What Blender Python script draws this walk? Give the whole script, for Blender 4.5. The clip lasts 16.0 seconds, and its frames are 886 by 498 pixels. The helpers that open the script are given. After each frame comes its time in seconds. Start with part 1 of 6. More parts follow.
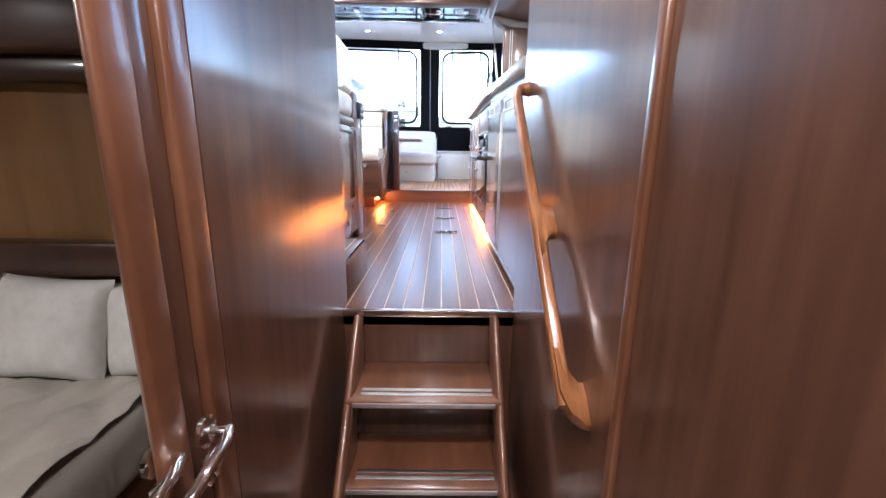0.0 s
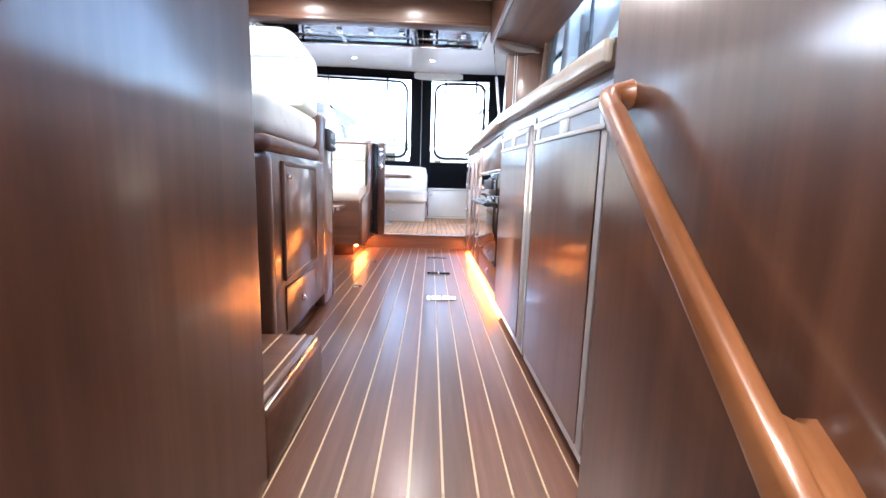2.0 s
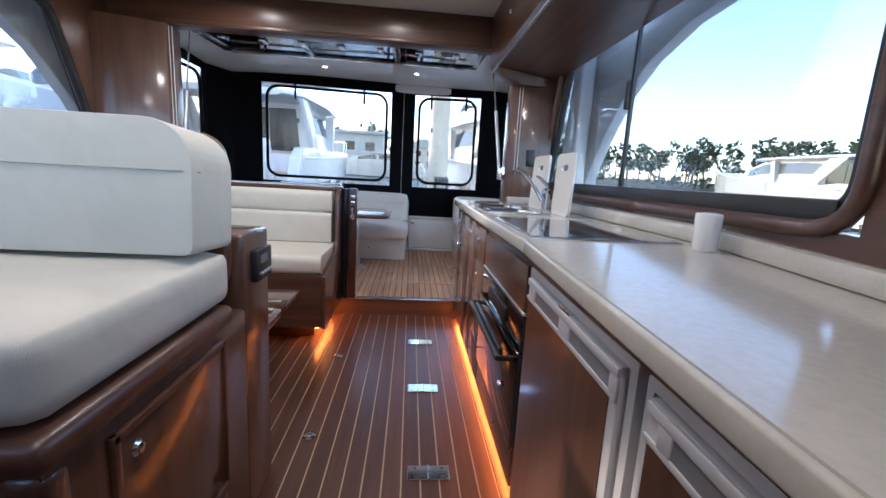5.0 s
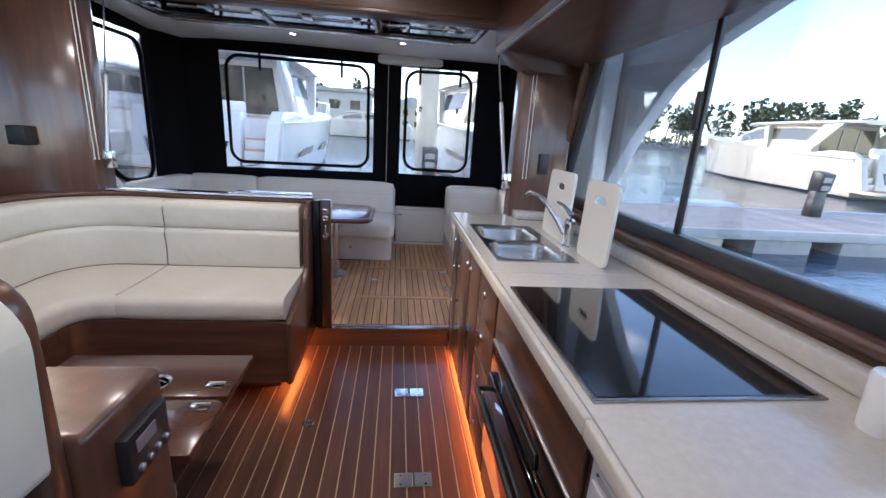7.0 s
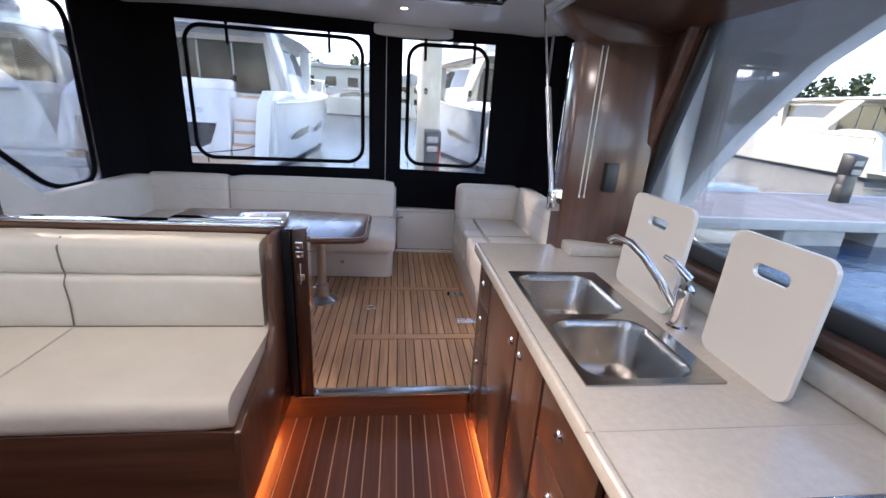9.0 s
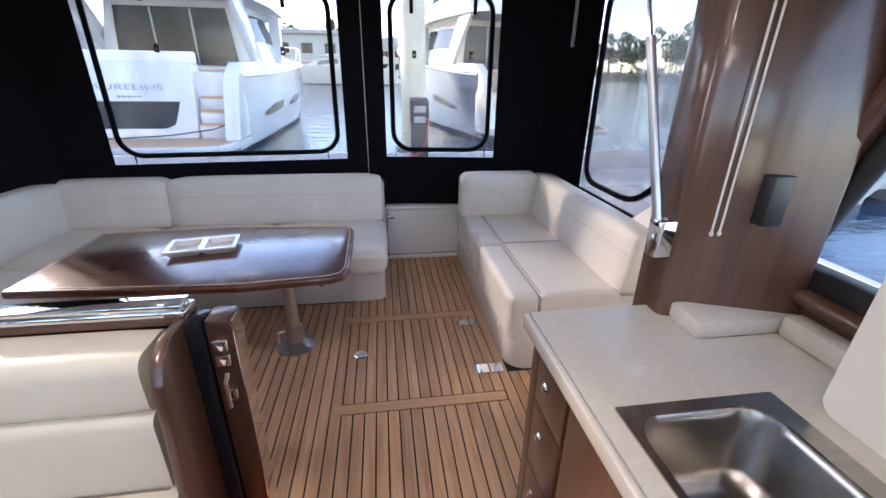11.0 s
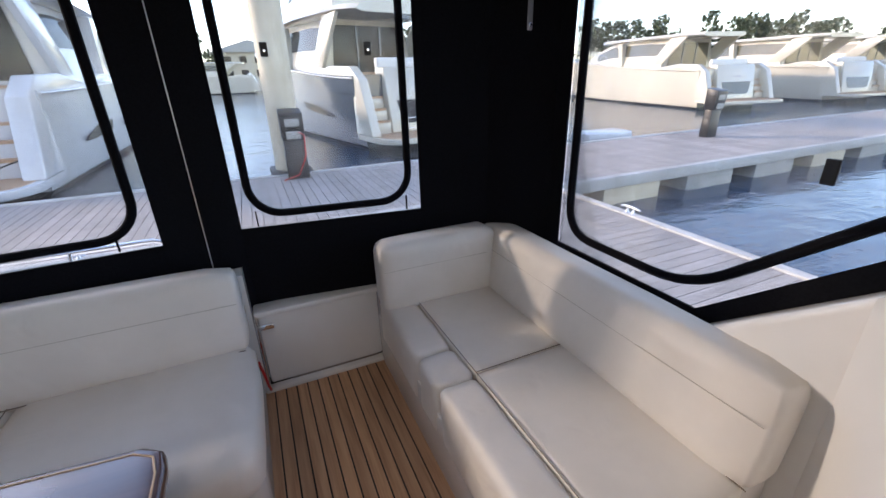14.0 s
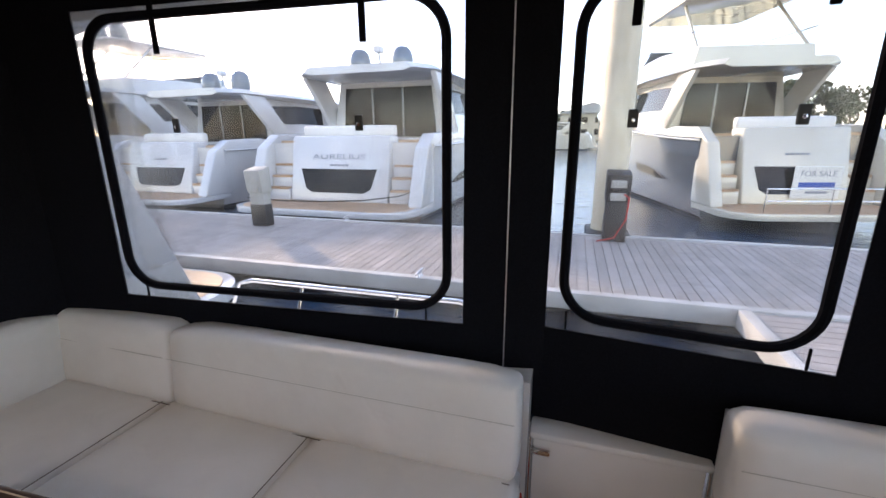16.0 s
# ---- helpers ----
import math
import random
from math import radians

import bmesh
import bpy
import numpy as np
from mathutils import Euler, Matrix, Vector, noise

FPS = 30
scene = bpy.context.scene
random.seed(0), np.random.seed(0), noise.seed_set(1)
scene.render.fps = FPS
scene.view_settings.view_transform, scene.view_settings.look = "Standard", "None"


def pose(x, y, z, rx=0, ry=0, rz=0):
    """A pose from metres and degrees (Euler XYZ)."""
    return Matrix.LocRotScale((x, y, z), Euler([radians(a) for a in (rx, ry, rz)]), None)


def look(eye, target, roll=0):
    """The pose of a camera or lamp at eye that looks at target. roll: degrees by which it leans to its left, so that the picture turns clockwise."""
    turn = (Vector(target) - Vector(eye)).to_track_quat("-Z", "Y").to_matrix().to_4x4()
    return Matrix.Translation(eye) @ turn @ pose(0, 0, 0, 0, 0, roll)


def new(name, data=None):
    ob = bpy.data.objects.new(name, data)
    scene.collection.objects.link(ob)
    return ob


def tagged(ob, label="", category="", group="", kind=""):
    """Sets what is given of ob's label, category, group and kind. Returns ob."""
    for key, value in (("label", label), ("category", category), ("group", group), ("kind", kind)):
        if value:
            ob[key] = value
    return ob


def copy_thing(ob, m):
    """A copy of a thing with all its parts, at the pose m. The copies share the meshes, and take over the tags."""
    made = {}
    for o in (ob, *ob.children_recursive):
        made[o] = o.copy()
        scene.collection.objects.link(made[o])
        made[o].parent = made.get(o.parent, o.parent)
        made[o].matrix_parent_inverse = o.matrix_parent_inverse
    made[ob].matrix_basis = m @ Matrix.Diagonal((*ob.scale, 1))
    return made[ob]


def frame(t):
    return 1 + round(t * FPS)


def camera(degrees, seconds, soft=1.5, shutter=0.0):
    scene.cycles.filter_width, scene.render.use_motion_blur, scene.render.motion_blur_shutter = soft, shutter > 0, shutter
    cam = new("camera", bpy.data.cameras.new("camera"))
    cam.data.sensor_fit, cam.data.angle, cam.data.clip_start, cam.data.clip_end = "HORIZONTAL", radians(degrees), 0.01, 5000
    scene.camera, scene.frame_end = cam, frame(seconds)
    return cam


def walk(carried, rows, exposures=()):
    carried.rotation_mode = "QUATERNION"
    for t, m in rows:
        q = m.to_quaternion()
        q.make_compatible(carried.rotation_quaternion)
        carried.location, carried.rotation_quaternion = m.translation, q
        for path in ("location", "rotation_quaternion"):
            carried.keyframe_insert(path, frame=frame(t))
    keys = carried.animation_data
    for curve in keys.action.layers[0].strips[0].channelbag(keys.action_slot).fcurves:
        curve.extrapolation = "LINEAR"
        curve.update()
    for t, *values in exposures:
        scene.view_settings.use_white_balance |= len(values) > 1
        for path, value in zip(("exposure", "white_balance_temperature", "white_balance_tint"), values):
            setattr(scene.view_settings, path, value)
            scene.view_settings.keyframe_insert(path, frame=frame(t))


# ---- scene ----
cam = camera(94.0, 16.0)
PATH = [
    (0, (0.477, 0.762, 0.531), (0.486, 2.707, 0.069), 0.7),
    (0.5, (0.45, 0.941, 0.565), (0.476, 2.912, 0.224), 0.4),
    (1, (0.443, 1.098, 0.56), (0.495, 3.07, 0.236), 0.4),
    (1.5, (0.446, 1.266, 0.567), (0.499, 3.241, 0.259), 0.5),
    (2, (0.443, 1.437, 0.574), (0.508, 3.412, 0.268), 1.7),
    (2.5, (0.427, 1.64, 0.598), (0.539, 3.614, 0.294), 2.6),
    (3, (0.415, 1.777, 0.736), (0.556, 3.748, 0.43), 2.8),
    (3.5, (0.422, 1.869, 0.801), (0.578, 3.839, 0.493), 2.9),
    (4, (0.432, 1.963, 0.909), (0.59, 3.931, 0.588), 3.2),
    (4.5, (0.414, 2.048, 0.939), (0.578, 4.013, 0.604), 3.1),
    (4.7, (0.404, 2.101, 0.986), (0.568, 4.066, 0.648), 3.2),
    (6.8, (0.422, 2.667, 1.263), (0.646, 4.585, 0.744), 3.3),
    (7, (0.406, 2.745, 1.317), (0.637, 4.659, 0.788), 3.6),
    (7.5, (0.401, 2.85, 1.384), (0.662, 4.752, 0.821), 4.5),
    (8, (0.397, 3.06, 1.389), (0.646, 4.955, 0.802), 4.5),
    (8.5, (0.407, 3.258, 1.394), (0.642, 5.15, 0.79), 4.3),
    (9, (0.388, 3.495, 1.397), (0.62, 5.381, 0.773), 3.4),
    (9.5, (0.39, 3.707, 1.404), (0.624, 5.582, 0.749), 2.1),
    (9.7, (0.384, 3.787, 1.406), (0.635, 5.654, 0.734), 1.8),
    (11.8, (0.402, 4.672, 1.457), (0.643, 6.493, 0.665), -0.2),
    (12, (0.44, 4.782, 1.462), (0.66, 6.605, 0.67), -0.6),
    (12.5, (0.419, 4.939, 1.447), (0.656, 6.756, 0.645), 0.8),
    (13, (0.447, 5.153, 1.444), (0.806, 6.948, 0.637), -0.0),
    (13.5, (0.423, 5.442, 1.481), (1.109, 7.136, 0.667), -0.1),
    (14, (0.528, 5.524, 1.454), (1.275, 7.214, 0.689), -1.7),
    (14.5, (0.614, 5.682, 1.46), (1.145, 7.465, 0.727), -0.4),
    (15, (0.573, 5.786, 1.481), (0.764, 7.668, 0.833), 0.3),
    (15.5, (0.572, 5.896, 1.487), (0.24, 7.788, 0.932), -0.8),
    (16, (0.48, 6.016, 1.509), (-0.099, 7.863, 1.006), -0.3),
]
# time, stops by which the clip's camera brightens its picture, white balance and tint
STOPS = [(0, 4.3, 5900, 16), (1, 4.3, 5950, 16), (2, 4.5, 6200, 17), (2.5, 4.25, 6200, 17), (3, 3.85, 6000, 17), (3.5, 3.4, 6000, 17), (4.7, 2.65, 6050, 18), (7, 2.45, 6250, 22), (9, 2.55, 6500, 24), (12, 2.75, 6500, 22), (14, 2.25, 6800, 22), (16, 2.35, 7450, 24)]
walk(cam, [(t, look(eye, target, roll)) for t, eye, target, roll in PATH], STOPS)

# ---- world, sun, exposure ----
SUN_EL, SUN_AZ = 19.5, -53.0   # degrees; azimuth from the stern direction (+y) towards the right
world = bpy.data.worlds.new("sky")
scene.world = world
world.use_nodes = True
wn = world.node_tree.nodes
sky = wn.new("ShaderNodeTexSky")
sky.sky_type = "NISHITA"
sky.sun_disc = False
sky.sun_elevation = radians(SUN_EL)
sky.sun_rotation = radians(SUN_AZ)
sky.altitude, sky.air_density, sky.dust_density, sky.ozone_density = 0, 1.0, 0.35, 2.0
wbg = wn["Background"]
wbg.inputs["Strength"].default_value = 0.15
# scattered fair-weather clouds
wtc = wn.new("ShaderNodeTexCoord")
wmap = wn.new("ShaderNodeMapping")
wmap.inputs["Scale"].default_value = (1.0, 1.0, 2.6)
wno = wn.new("ShaderNodeTexNoise")
wno.inputs["Scale"].default_value, wno.inputs["Detail"].default_value, wno.inputs["Roughness"].default_value = 2.6, 7, 0.55
wramp = wn.new("ShaderNodeValToRGB")
wramp.color_ramp.elements[0].position, wramp.color_ramp.elements[1].position = 0.55, 0.72
wmix = wn.new("ShaderNodeMix")
wmix.data_type = "RGBA"
wl = world.node_tree.links
wl.new(wtc.outputs["Generated"], wmap.inputs["Vector"])
wl.new(wmap.outputs["Vector"], wno.inputs["Vector"])
wl.new(wno.outputs["Fac"], wramp.inputs["Fac"])
wl.new(wramp.outputs["Color"], wmix.inputs["Factor"])
wl.new(sky.outputs["Color"], wmix.inputs["A"])
wmix.inputs["B"].default_value = (7.0, 7.2, 7.6, 1)
wl.new(wmix.outputs["Result"], wbg.inputs["Color"])
sun = new("sun", bpy.data.lights.new("sun", "SUN"))
sun.data.energy, sun.data.angle, sun.data.color = 1.1, radians(2.5), (1.0, 0.86, 0.66)
SALOON_W, CABIN_FILL_W = 0.85, 1.0   # watts of each ceiling light; the cabin value drives added, unseen fill
_sd = Vector((math.sin(radians(SUN_AZ)) * math.cos(radians(SUN_EL)), math.cos(radians(SUN_AZ)) * math.cos(radians(SUN_EL)), math.sin(radians(SUN_EL))))
sun.matrix_basis = look(_sd * 50, (0, 0, 0))

# ---- materials ----


def material(name, color=(0.8, 0.8, 0.8), rough=0.5, metal=0.0, coat=0.0, spec=0.5):
    m = bpy.data.materials.new(name)
    m.use_nodes = True
    b = m.node_tree.nodes["Principled BSDF"]
    b.inputs["Base Color"].default_value = (*color, 1)
    b.inputs["Roughness"].default_value = rough
    b.inputs["Metallic"].default_value = metal
    b.inputs["Coat Weight"].default_value = coat
    b.inputs["Coat Roughness"].default_value = 0.08
    b.inputs["Specular IOR Level"].default_value = spec
    return m


def mottled(name, colors, scale=(1, 1, 1), detail=6, rough=0.5, metal=0.0, coat=0.0, bump=0.0, bump_scale=60.0, vary=0.0, big=0.35, rrange=0.08, spec=0.5, coat_rough=0.08, wrinkle=0.0):
    """A surface with grain (stretched noise), a slow variation over the large, relief, and a shift from piece to piece."""
    m = material(name, colors[0], rough, metal, coat, spec)
    nt = m.node_tree
    N, L = nt.nodes, nt.links
    b = N["Principled BSDF"]
    b.inputs["Coat Roughness"].default_value = coat_rough
    tc = N.new("ShaderNodeTexCoord")
    mp = N.new("ShaderNodeMapping")
    mp.inputs["Scale"].default_value = scale
    no = N.new("ShaderNodeTexNoise")
    no.inputs["Scale"].default_value, no.inputs["Detail"].default_value, no.inputs["Roughness"].default_value = 1.0, detail, 0.6
    info = N.new("ShaderNodeObjectInfo")
    shift = N.new("ShaderNodeVectorMath")
    shift.operation = "MULTIPLY_ADD"
    rv = N.new("ShaderNodeCombineXYZ")
    L.new(info.outputs["Random"], rv.inputs[0])
    L.new(info.outputs["Random"], rv.inputs[1])
    L.new(rv.outputs[0], shift.inputs[0])
    shift.inputs[1].default_value = (37, 53, 11)
    L.new(tc.outputs["Object"], mp.inputs["Vector"])
    L.new(mp.outputs["Vector"], shift.inputs[2])
    L.new(shift.outputs[0], no.inputs["Vector"])
    ramp = N.new("ShaderNodeValToRGB")
    ramp.color_ramp.elements[0].position, ramp.color_ramp.elements[1].position = 0.3, 0.72
    ramp.color_ramp.elements[0].color = (*colors[0], 1)
    ramp.color_ramp.elements[1].color = (*colors[-1], 1)
    for k, c in enumerate(colors[1:-1]):
        e = ramp.color_ramp.elements.new(0.3 + 0.42 * (k + 1) / (len(colors) - 1))
        e.color = (*c, 1)
    L.new(no.outputs["Fac"], ramp.inputs["Fac"])
    slow = N.new("ShaderNodeTexNoise")
    slow.inputs["Scale"].default_value, slow.inputs["Detail"].default_value = 2.3, 3
    L.new(tc.outputs["Object"], slow.inputs["Vector"])
    val = N.new("ShaderNodeMath")
    val.operation = "MULTIPLY_ADD"
    L.new(slow.outputs["Fac"], val.inputs[0])
    val.inputs[1].default_value, val.inputs[2].default_value = big, 1.0 - big * 0.5
    val2 = N.new("ShaderNodeMath")
    val2.operation = "MULTIPLY_ADD"
    L.new(info.outputs["Random"], val2.inputs[0])
    val2.inputs[1].default_value, val2.inputs[2].default_value = vary, 1.0 - vary * 0.5
    mul = N.new("ShaderNodeMath")
    mul.operation = "MULTIPLY"
    L.new(val.outputs[0], mul.inputs[0])
    L.new(val2.outputs[0], mul.inputs[1])
    hsv = N.new("ShaderNodeHueSaturation")
    L.new(ramp.outputs["Color"], hsv.inputs["Color"])
    L.new(mul.outputs[0], hsv.inputs["Value"])
    L.new(hsv.outputs["Color"], b.inputs["Base Color"])
    rr = N.new("ShaderNodeMath")
    rr.operation = "MULTIPLY_ADD"
    L.new(slow.outputs["Fac"], rr.inputs[0])
    rr.inputs[1].default_value, rr.inputs[2].default_value = rrange, max(0.02, rough - rrange * 0.5)
    L.new(rr.outputs[0], b.inputs["Roughness"])
    if bump:
        bn = N.new("ShaderNodeTexNoise")
        bn.inputs["Scale"].default_value, bn.inputs["Detail"].default_value = bump_scale, 4
        L.new(tc.outputs["Object"], bn.inputs["Vector"])
        bp = N.new("ShaderNodeBump")
        bp.inputs["Strength"].default_value, bp.inputs["Distance"].default_value = bump, 0.002
        L.new(bn.outputs["Fac"], bp.inputs["Height"])
        L.new(bp.outputs["Normal"], b.inputs["Normal"])
        if wrinkle:
            wk = N.new("ShaderNodeTexNoise")
            wk.inputs["Scale"].default_value, wk.inputs["Detail"].default_value, wk.inputs["Distortion"].default_value = 7.0, 2, 0.6
            L.new(tc.outputs["Object"], wk.inputs["Vector"])
            b2 = N.new("ShaderNodeBump")
            b2.inputs["Strength"].default_value, b2.inputs["Distance"].default_value = wrinkle, 0.02
            L.new(wk.outputs["Fac"], b2.inputs["Height"])
            L.new(b2.outputs["Normal"], bp.inputs["Normal"])
    return m


MAH = [(0.058, 0.0245, 0.014), (0.09, 0.039, 0.0225), (0.128, 0.057, 0.034)]
WOOD_V = mottled("mahogany_vertical", MAH, (26, 26, 1.6), 7, 0.36, coat=1.0, big=0.45, coat_rough=0.13, bump=0.02, bump_scale=90)
WOOD_Y = mottled("mahogany_lengthwise", MAH, (26, 1.6, 26), 7, 0.32, coat=0.45, big=0.4, coat_rough=0.15)
WOOD_X = mottled("mahogany_crosswise", MAH, (1.6, 26, 26), 7, 0.36, coat=0.25, big=0.4, coat_rough=0.25)
WOOD_GLOSS = mottled("varnished_table_wood", [(0.055, 0.02, 0.012), (0.08, 0.03, 0.017), (0.115, 0.044, 0.025)], (1.5, 22, 22), 7, 0.28, coat=1.0, big=0.4, coat_rough=0.14)
RAIL_WOOD = mottled("oiled_rail_mahogany", [(0.14, 0.05, 0.018), (0.23, 0.088, 0.033), (0.34, 0.145, 0.06)], (30, 5, 9), 7, 0.3, coat=0.6, big=0.5, coat_rough=0.12)
# paler mahogany; on the door edges its tone also carries their lit look
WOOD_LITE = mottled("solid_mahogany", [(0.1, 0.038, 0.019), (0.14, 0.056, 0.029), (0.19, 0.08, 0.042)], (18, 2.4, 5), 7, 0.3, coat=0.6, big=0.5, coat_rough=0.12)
PANEL_LITE = mottled("honey_cabin_panel", [(0.16, 0.075, 0.022), (0.22, 0.11, 0.035)], (14, 14, 1.4), 6, 0.4, coat=0.2, big=0.4)
FLOOR_WOOD = mottled("walnut_floor_plank", [(0.07, 0.029, 0.018), (0.1, 0.042, 0.026), (0.14, 0.062, 0.04)], (40, 2.2, 40), 8, 0.36, coat=0.25, big=0.3, vary=0.45, coat_rough=0.2, bump=0.04, bump_scale=160)
CAULK_LITE = mottled("pale_floor_inlay", [(0.5, 0.36, 0.22), (0.62, 0.46, 0.3)], (3, 3, 3), 3, 0.45)
TEAK = mottled("teak_deck_plank", [(0.38, 0.215, 0.115), (0.5, 0.3, 0.17), (0.58, 0.37, 0.22)], (60, 3.0, 60), 8, 0.62, big=0.35, vary=0.35, bump=0.12, bump_scale=220)
TEAK_X = mottled("teak_cross_plank", [(0.38, 0.22, 0.12), (0.49, 0.3, 0.17), (0.56, 0.36, 0.215)], (3.0, 60, 60), 8, 0.62, big=0.35, vary=0.2, bump=0.12, bump_scale=220)
CAULK_DARK = mottled("black_caulking", [(0.012, 0.012, 0.012), (0.022, 0.021, 0.02)], (8, 8, 8), 3, 0.7)
LEATHER = mottled("cream_vinyl_upholstery", [(0.62, 0.59, 0.49), (0.68, 0.65, 0.55)], (5, 5, 5), 4, 0.46, big=0.12, bump=0.18, bump_scale=420, wrinkle=0.35)
LEATHER_OUT = mottled("white_deck_upholstery", [(0.72, 0.69, 0.63), (0.78, 0.75, 0.69)], (5, 5, 5), 4, 0.5, big=0.12, bump=0.15, bump_scale=420, wrinkle=0.4)
PIPING = material("taupe_piping", (0.2, 0.17, 0.14), 0.6)
SEAM = material("seam_thread", (0.5, 0.47, 0.41), 0.8)
GEL = mottled("white_gelcoat", [(0.74, 0.74, 0.71), (0.8, 0.8, 0.77)], (3, 3, 3), 3, 0.24, big=0.08, coat=0.4)
CEIL = mottled("cream_headliner", [(0.62, 0.58, 0.5), (0.68, 0.64, 0.56)], (6, 6, 6), 4, 0.6, big=0.1, bump=0.05, bump_scale=300)
CORIAN = mottled("white_stone_worktop", [(0.55, 0.52, 0.45), (0.62, 0.59, 0.52)], (60, 60, 60), 5, 0.17, big=0.08, coat=0.3)
SILVER = mottled("silver_fridge_trim", [(0.52, 0.52, 0.53), (0.6, 0.6, 0.61)], (2, 2, 2), 3, 0.36, metal=0.2, big=0.1)
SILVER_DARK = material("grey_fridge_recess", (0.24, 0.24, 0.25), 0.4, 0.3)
STEEL = mottled("brushed_stainless", [(0.4, 0.38, 0.35), (0.5, 0.48, 0.45)], (6, 90, 90), 5, 0.24, metal=1.0, big=0.15)
CHROME = material("chrome", (0.86, 0.86, 0.87), 0.07, 1.0)
POLISHED = material("polished_cup_steel", (0.93, 0.93, 0.94), 0.22, 1.0)
BLACK_GLASS = material("black_hob_glass", (0.004, 0.004, 0.005), 0.03, 0, 1.0)
BLACK = mottled("black_plastic", [(0.012, 0.012, 0.013), (0.02, 0.02, 0.021)], (9, 9, 9), 3, 0.4)
RUBBER = material("black_rubber", (0.012, 0.012, 0.012), 0.6)
CANVAS = mottled("black_canvas", [(0.004, 0.0045, 0.0065), (0.0075, 0.008, 0.011)], (120, 120, 120), 4, 0.9, big=0.3, bump=0.15, bump_scale=500, spec=0.08)
WHITE_PLASTIC = material("white_plastic_board", (0.74, 0.72, 0.65), 0.35)
PORCELAIN = material("white_glazed_tray", (0.8, 0.79, 0.76), 0.15, 0, 0.5)
ALU = mottled("matt_aluminium", [(0.55, 0.56, 0.58), (0.66, 0.67, 0.69)], (30, 30, 4), 4, 0.33, metal=1.0, big=0.15)
BEDSPREAD = mottled("taupe_satin_bedspread", [(0.3, 0.275, 0.24), (0.4, 0.37, 0.32)], (7, 7, 7), 5, 0.36, big=0.5, bump=0.2, bump_scale=40, wrinkle=0.7)
PILLOW = mottled("grey_linen_cushion", [(0.46, 0.45, 0.42), (0.54, 0.53, 0.5)], (30, 30, 30), 4, 0.75, big=0.2, bump=0.2, bump_scale=300, wrinkle=0.6)
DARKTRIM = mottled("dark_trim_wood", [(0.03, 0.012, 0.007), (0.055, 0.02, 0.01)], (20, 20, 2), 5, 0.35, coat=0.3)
DOCK = mottled("weathered_dock_board", [(0.25, 0.215, 0.19), (0.34, 0.3, 0.27), (0.42, 0.38, 0.35)], (2, 26, 10), 6, 0.8, big=0.4, vary=0.25)
CONCRETE = mottled("pontoon_concrete", [(0.3, 0.29, 0.26), (0.42, 0.4, 0.36)], (5, 5, 5), 6, 0.85, big=0.4)
DOCK_EDGE = mottled("worn_dock_rubbing_strip", [(0.4, 0.39, 0.36), (0.52, 0.51, 0.48)], (3, 3, 3), 6, 0.7, big=0.4)
PILE = mottled("cream_pile_sleeve", [(0.5, 0.43, 0.3), (0.62, 0.54, 0.4)], (6, 6, 1.2), 5, 0.6, big=0.4)
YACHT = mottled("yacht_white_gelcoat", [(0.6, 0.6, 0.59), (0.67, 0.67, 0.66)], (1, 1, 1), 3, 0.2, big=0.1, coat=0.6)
YACHT_CREAM = mottled("yacht_cream_gelcoat", [(0.58, 0.53, 0.42), (0.64, 0.59, 0.48)], (1, 1, 1), 3, 0.2, big=0.1, coat=0.6)
YACHT_BLUE = mottled("slate_blue_hull_paint", [(0.045, 0.06, 0.08), (0.065, 0.085, 0.105)], (1, 1, 1), 3, 0.12, big=0.15, coat=0.8)
TINTED = material("tinted_yacht_glass", (0.009, 0.01, 0.012), 0.08, 0, 0.0, 0.2)
GREYGLASS = material("pale_tinted_glass", (0.16, 0.19, 0.22), 0.08, 0, 0.6)
OLIVEGLASS = material("olive_tinted_glass", (0.11, 0.1, 0.06), 0.1, 0, 0.5)
ANTIFOUL = material("dark_bootstripe", (0.02, 0.025, 0.035), 0.4)
RED = material("red_plastic", (0.5, 0.02, 0.015), 0.4)
SIGN_BLUE = material("sign_blue", (0.02, 0.08, 0.35), 0.4)
LETTER_GREY = material("grey_lettering", (0.24, 0.255, 0.29), 0.4)
SHED = mottled("grey_shed_cladding", [(0.36, 0.35, 0.31), (0.44, 0.43, 0.39)], (2, 2, 0.5), 4, 0.8, big=0.3)
LEAF = mottled("eucalypt_foliage", [(0.035, 0.05, 0.018), (0.06, 0.08, 0.03), (0.09, 0.105, 0.045)], (0.6, 0.6, 0.6), 6, 0.8, big=0.6)
BARK = mottled("bark", [(0.09, 0.07, 0.05), (0.15, 0.12, 0.09)], (8, 8, 2), 5, 0.9)
BANK = mottled("shore_earth", [(0.12, 0.11, 0.07), (0.2, 0.17, 0.11)], (0.2, 0.2, 0.2), 5, 0.9)


def glow(name, color, strength):
    m = bpy.data.materials.new(name)
    m.use_nodes = True
    b = m.node_tree.nodes["Principled BSDF"]
    b.inputs["Base Color"].default_value = (*color, 1)
    b.inputs["Emission Color"].default_value = (*color, 1)
    b.inputs["Emission Strength"].default_value = strength
    return m


LED = glow("amber_led_strip", (1.0, 0.3, 0.06), 9.0)
DOWNLIGHT = glow("warm_downlight", (1.0, 0.8, 0.55), 4.0)
DISPLAY = glow("small_display", (0.6, 0.75, 0.8), 0.6)


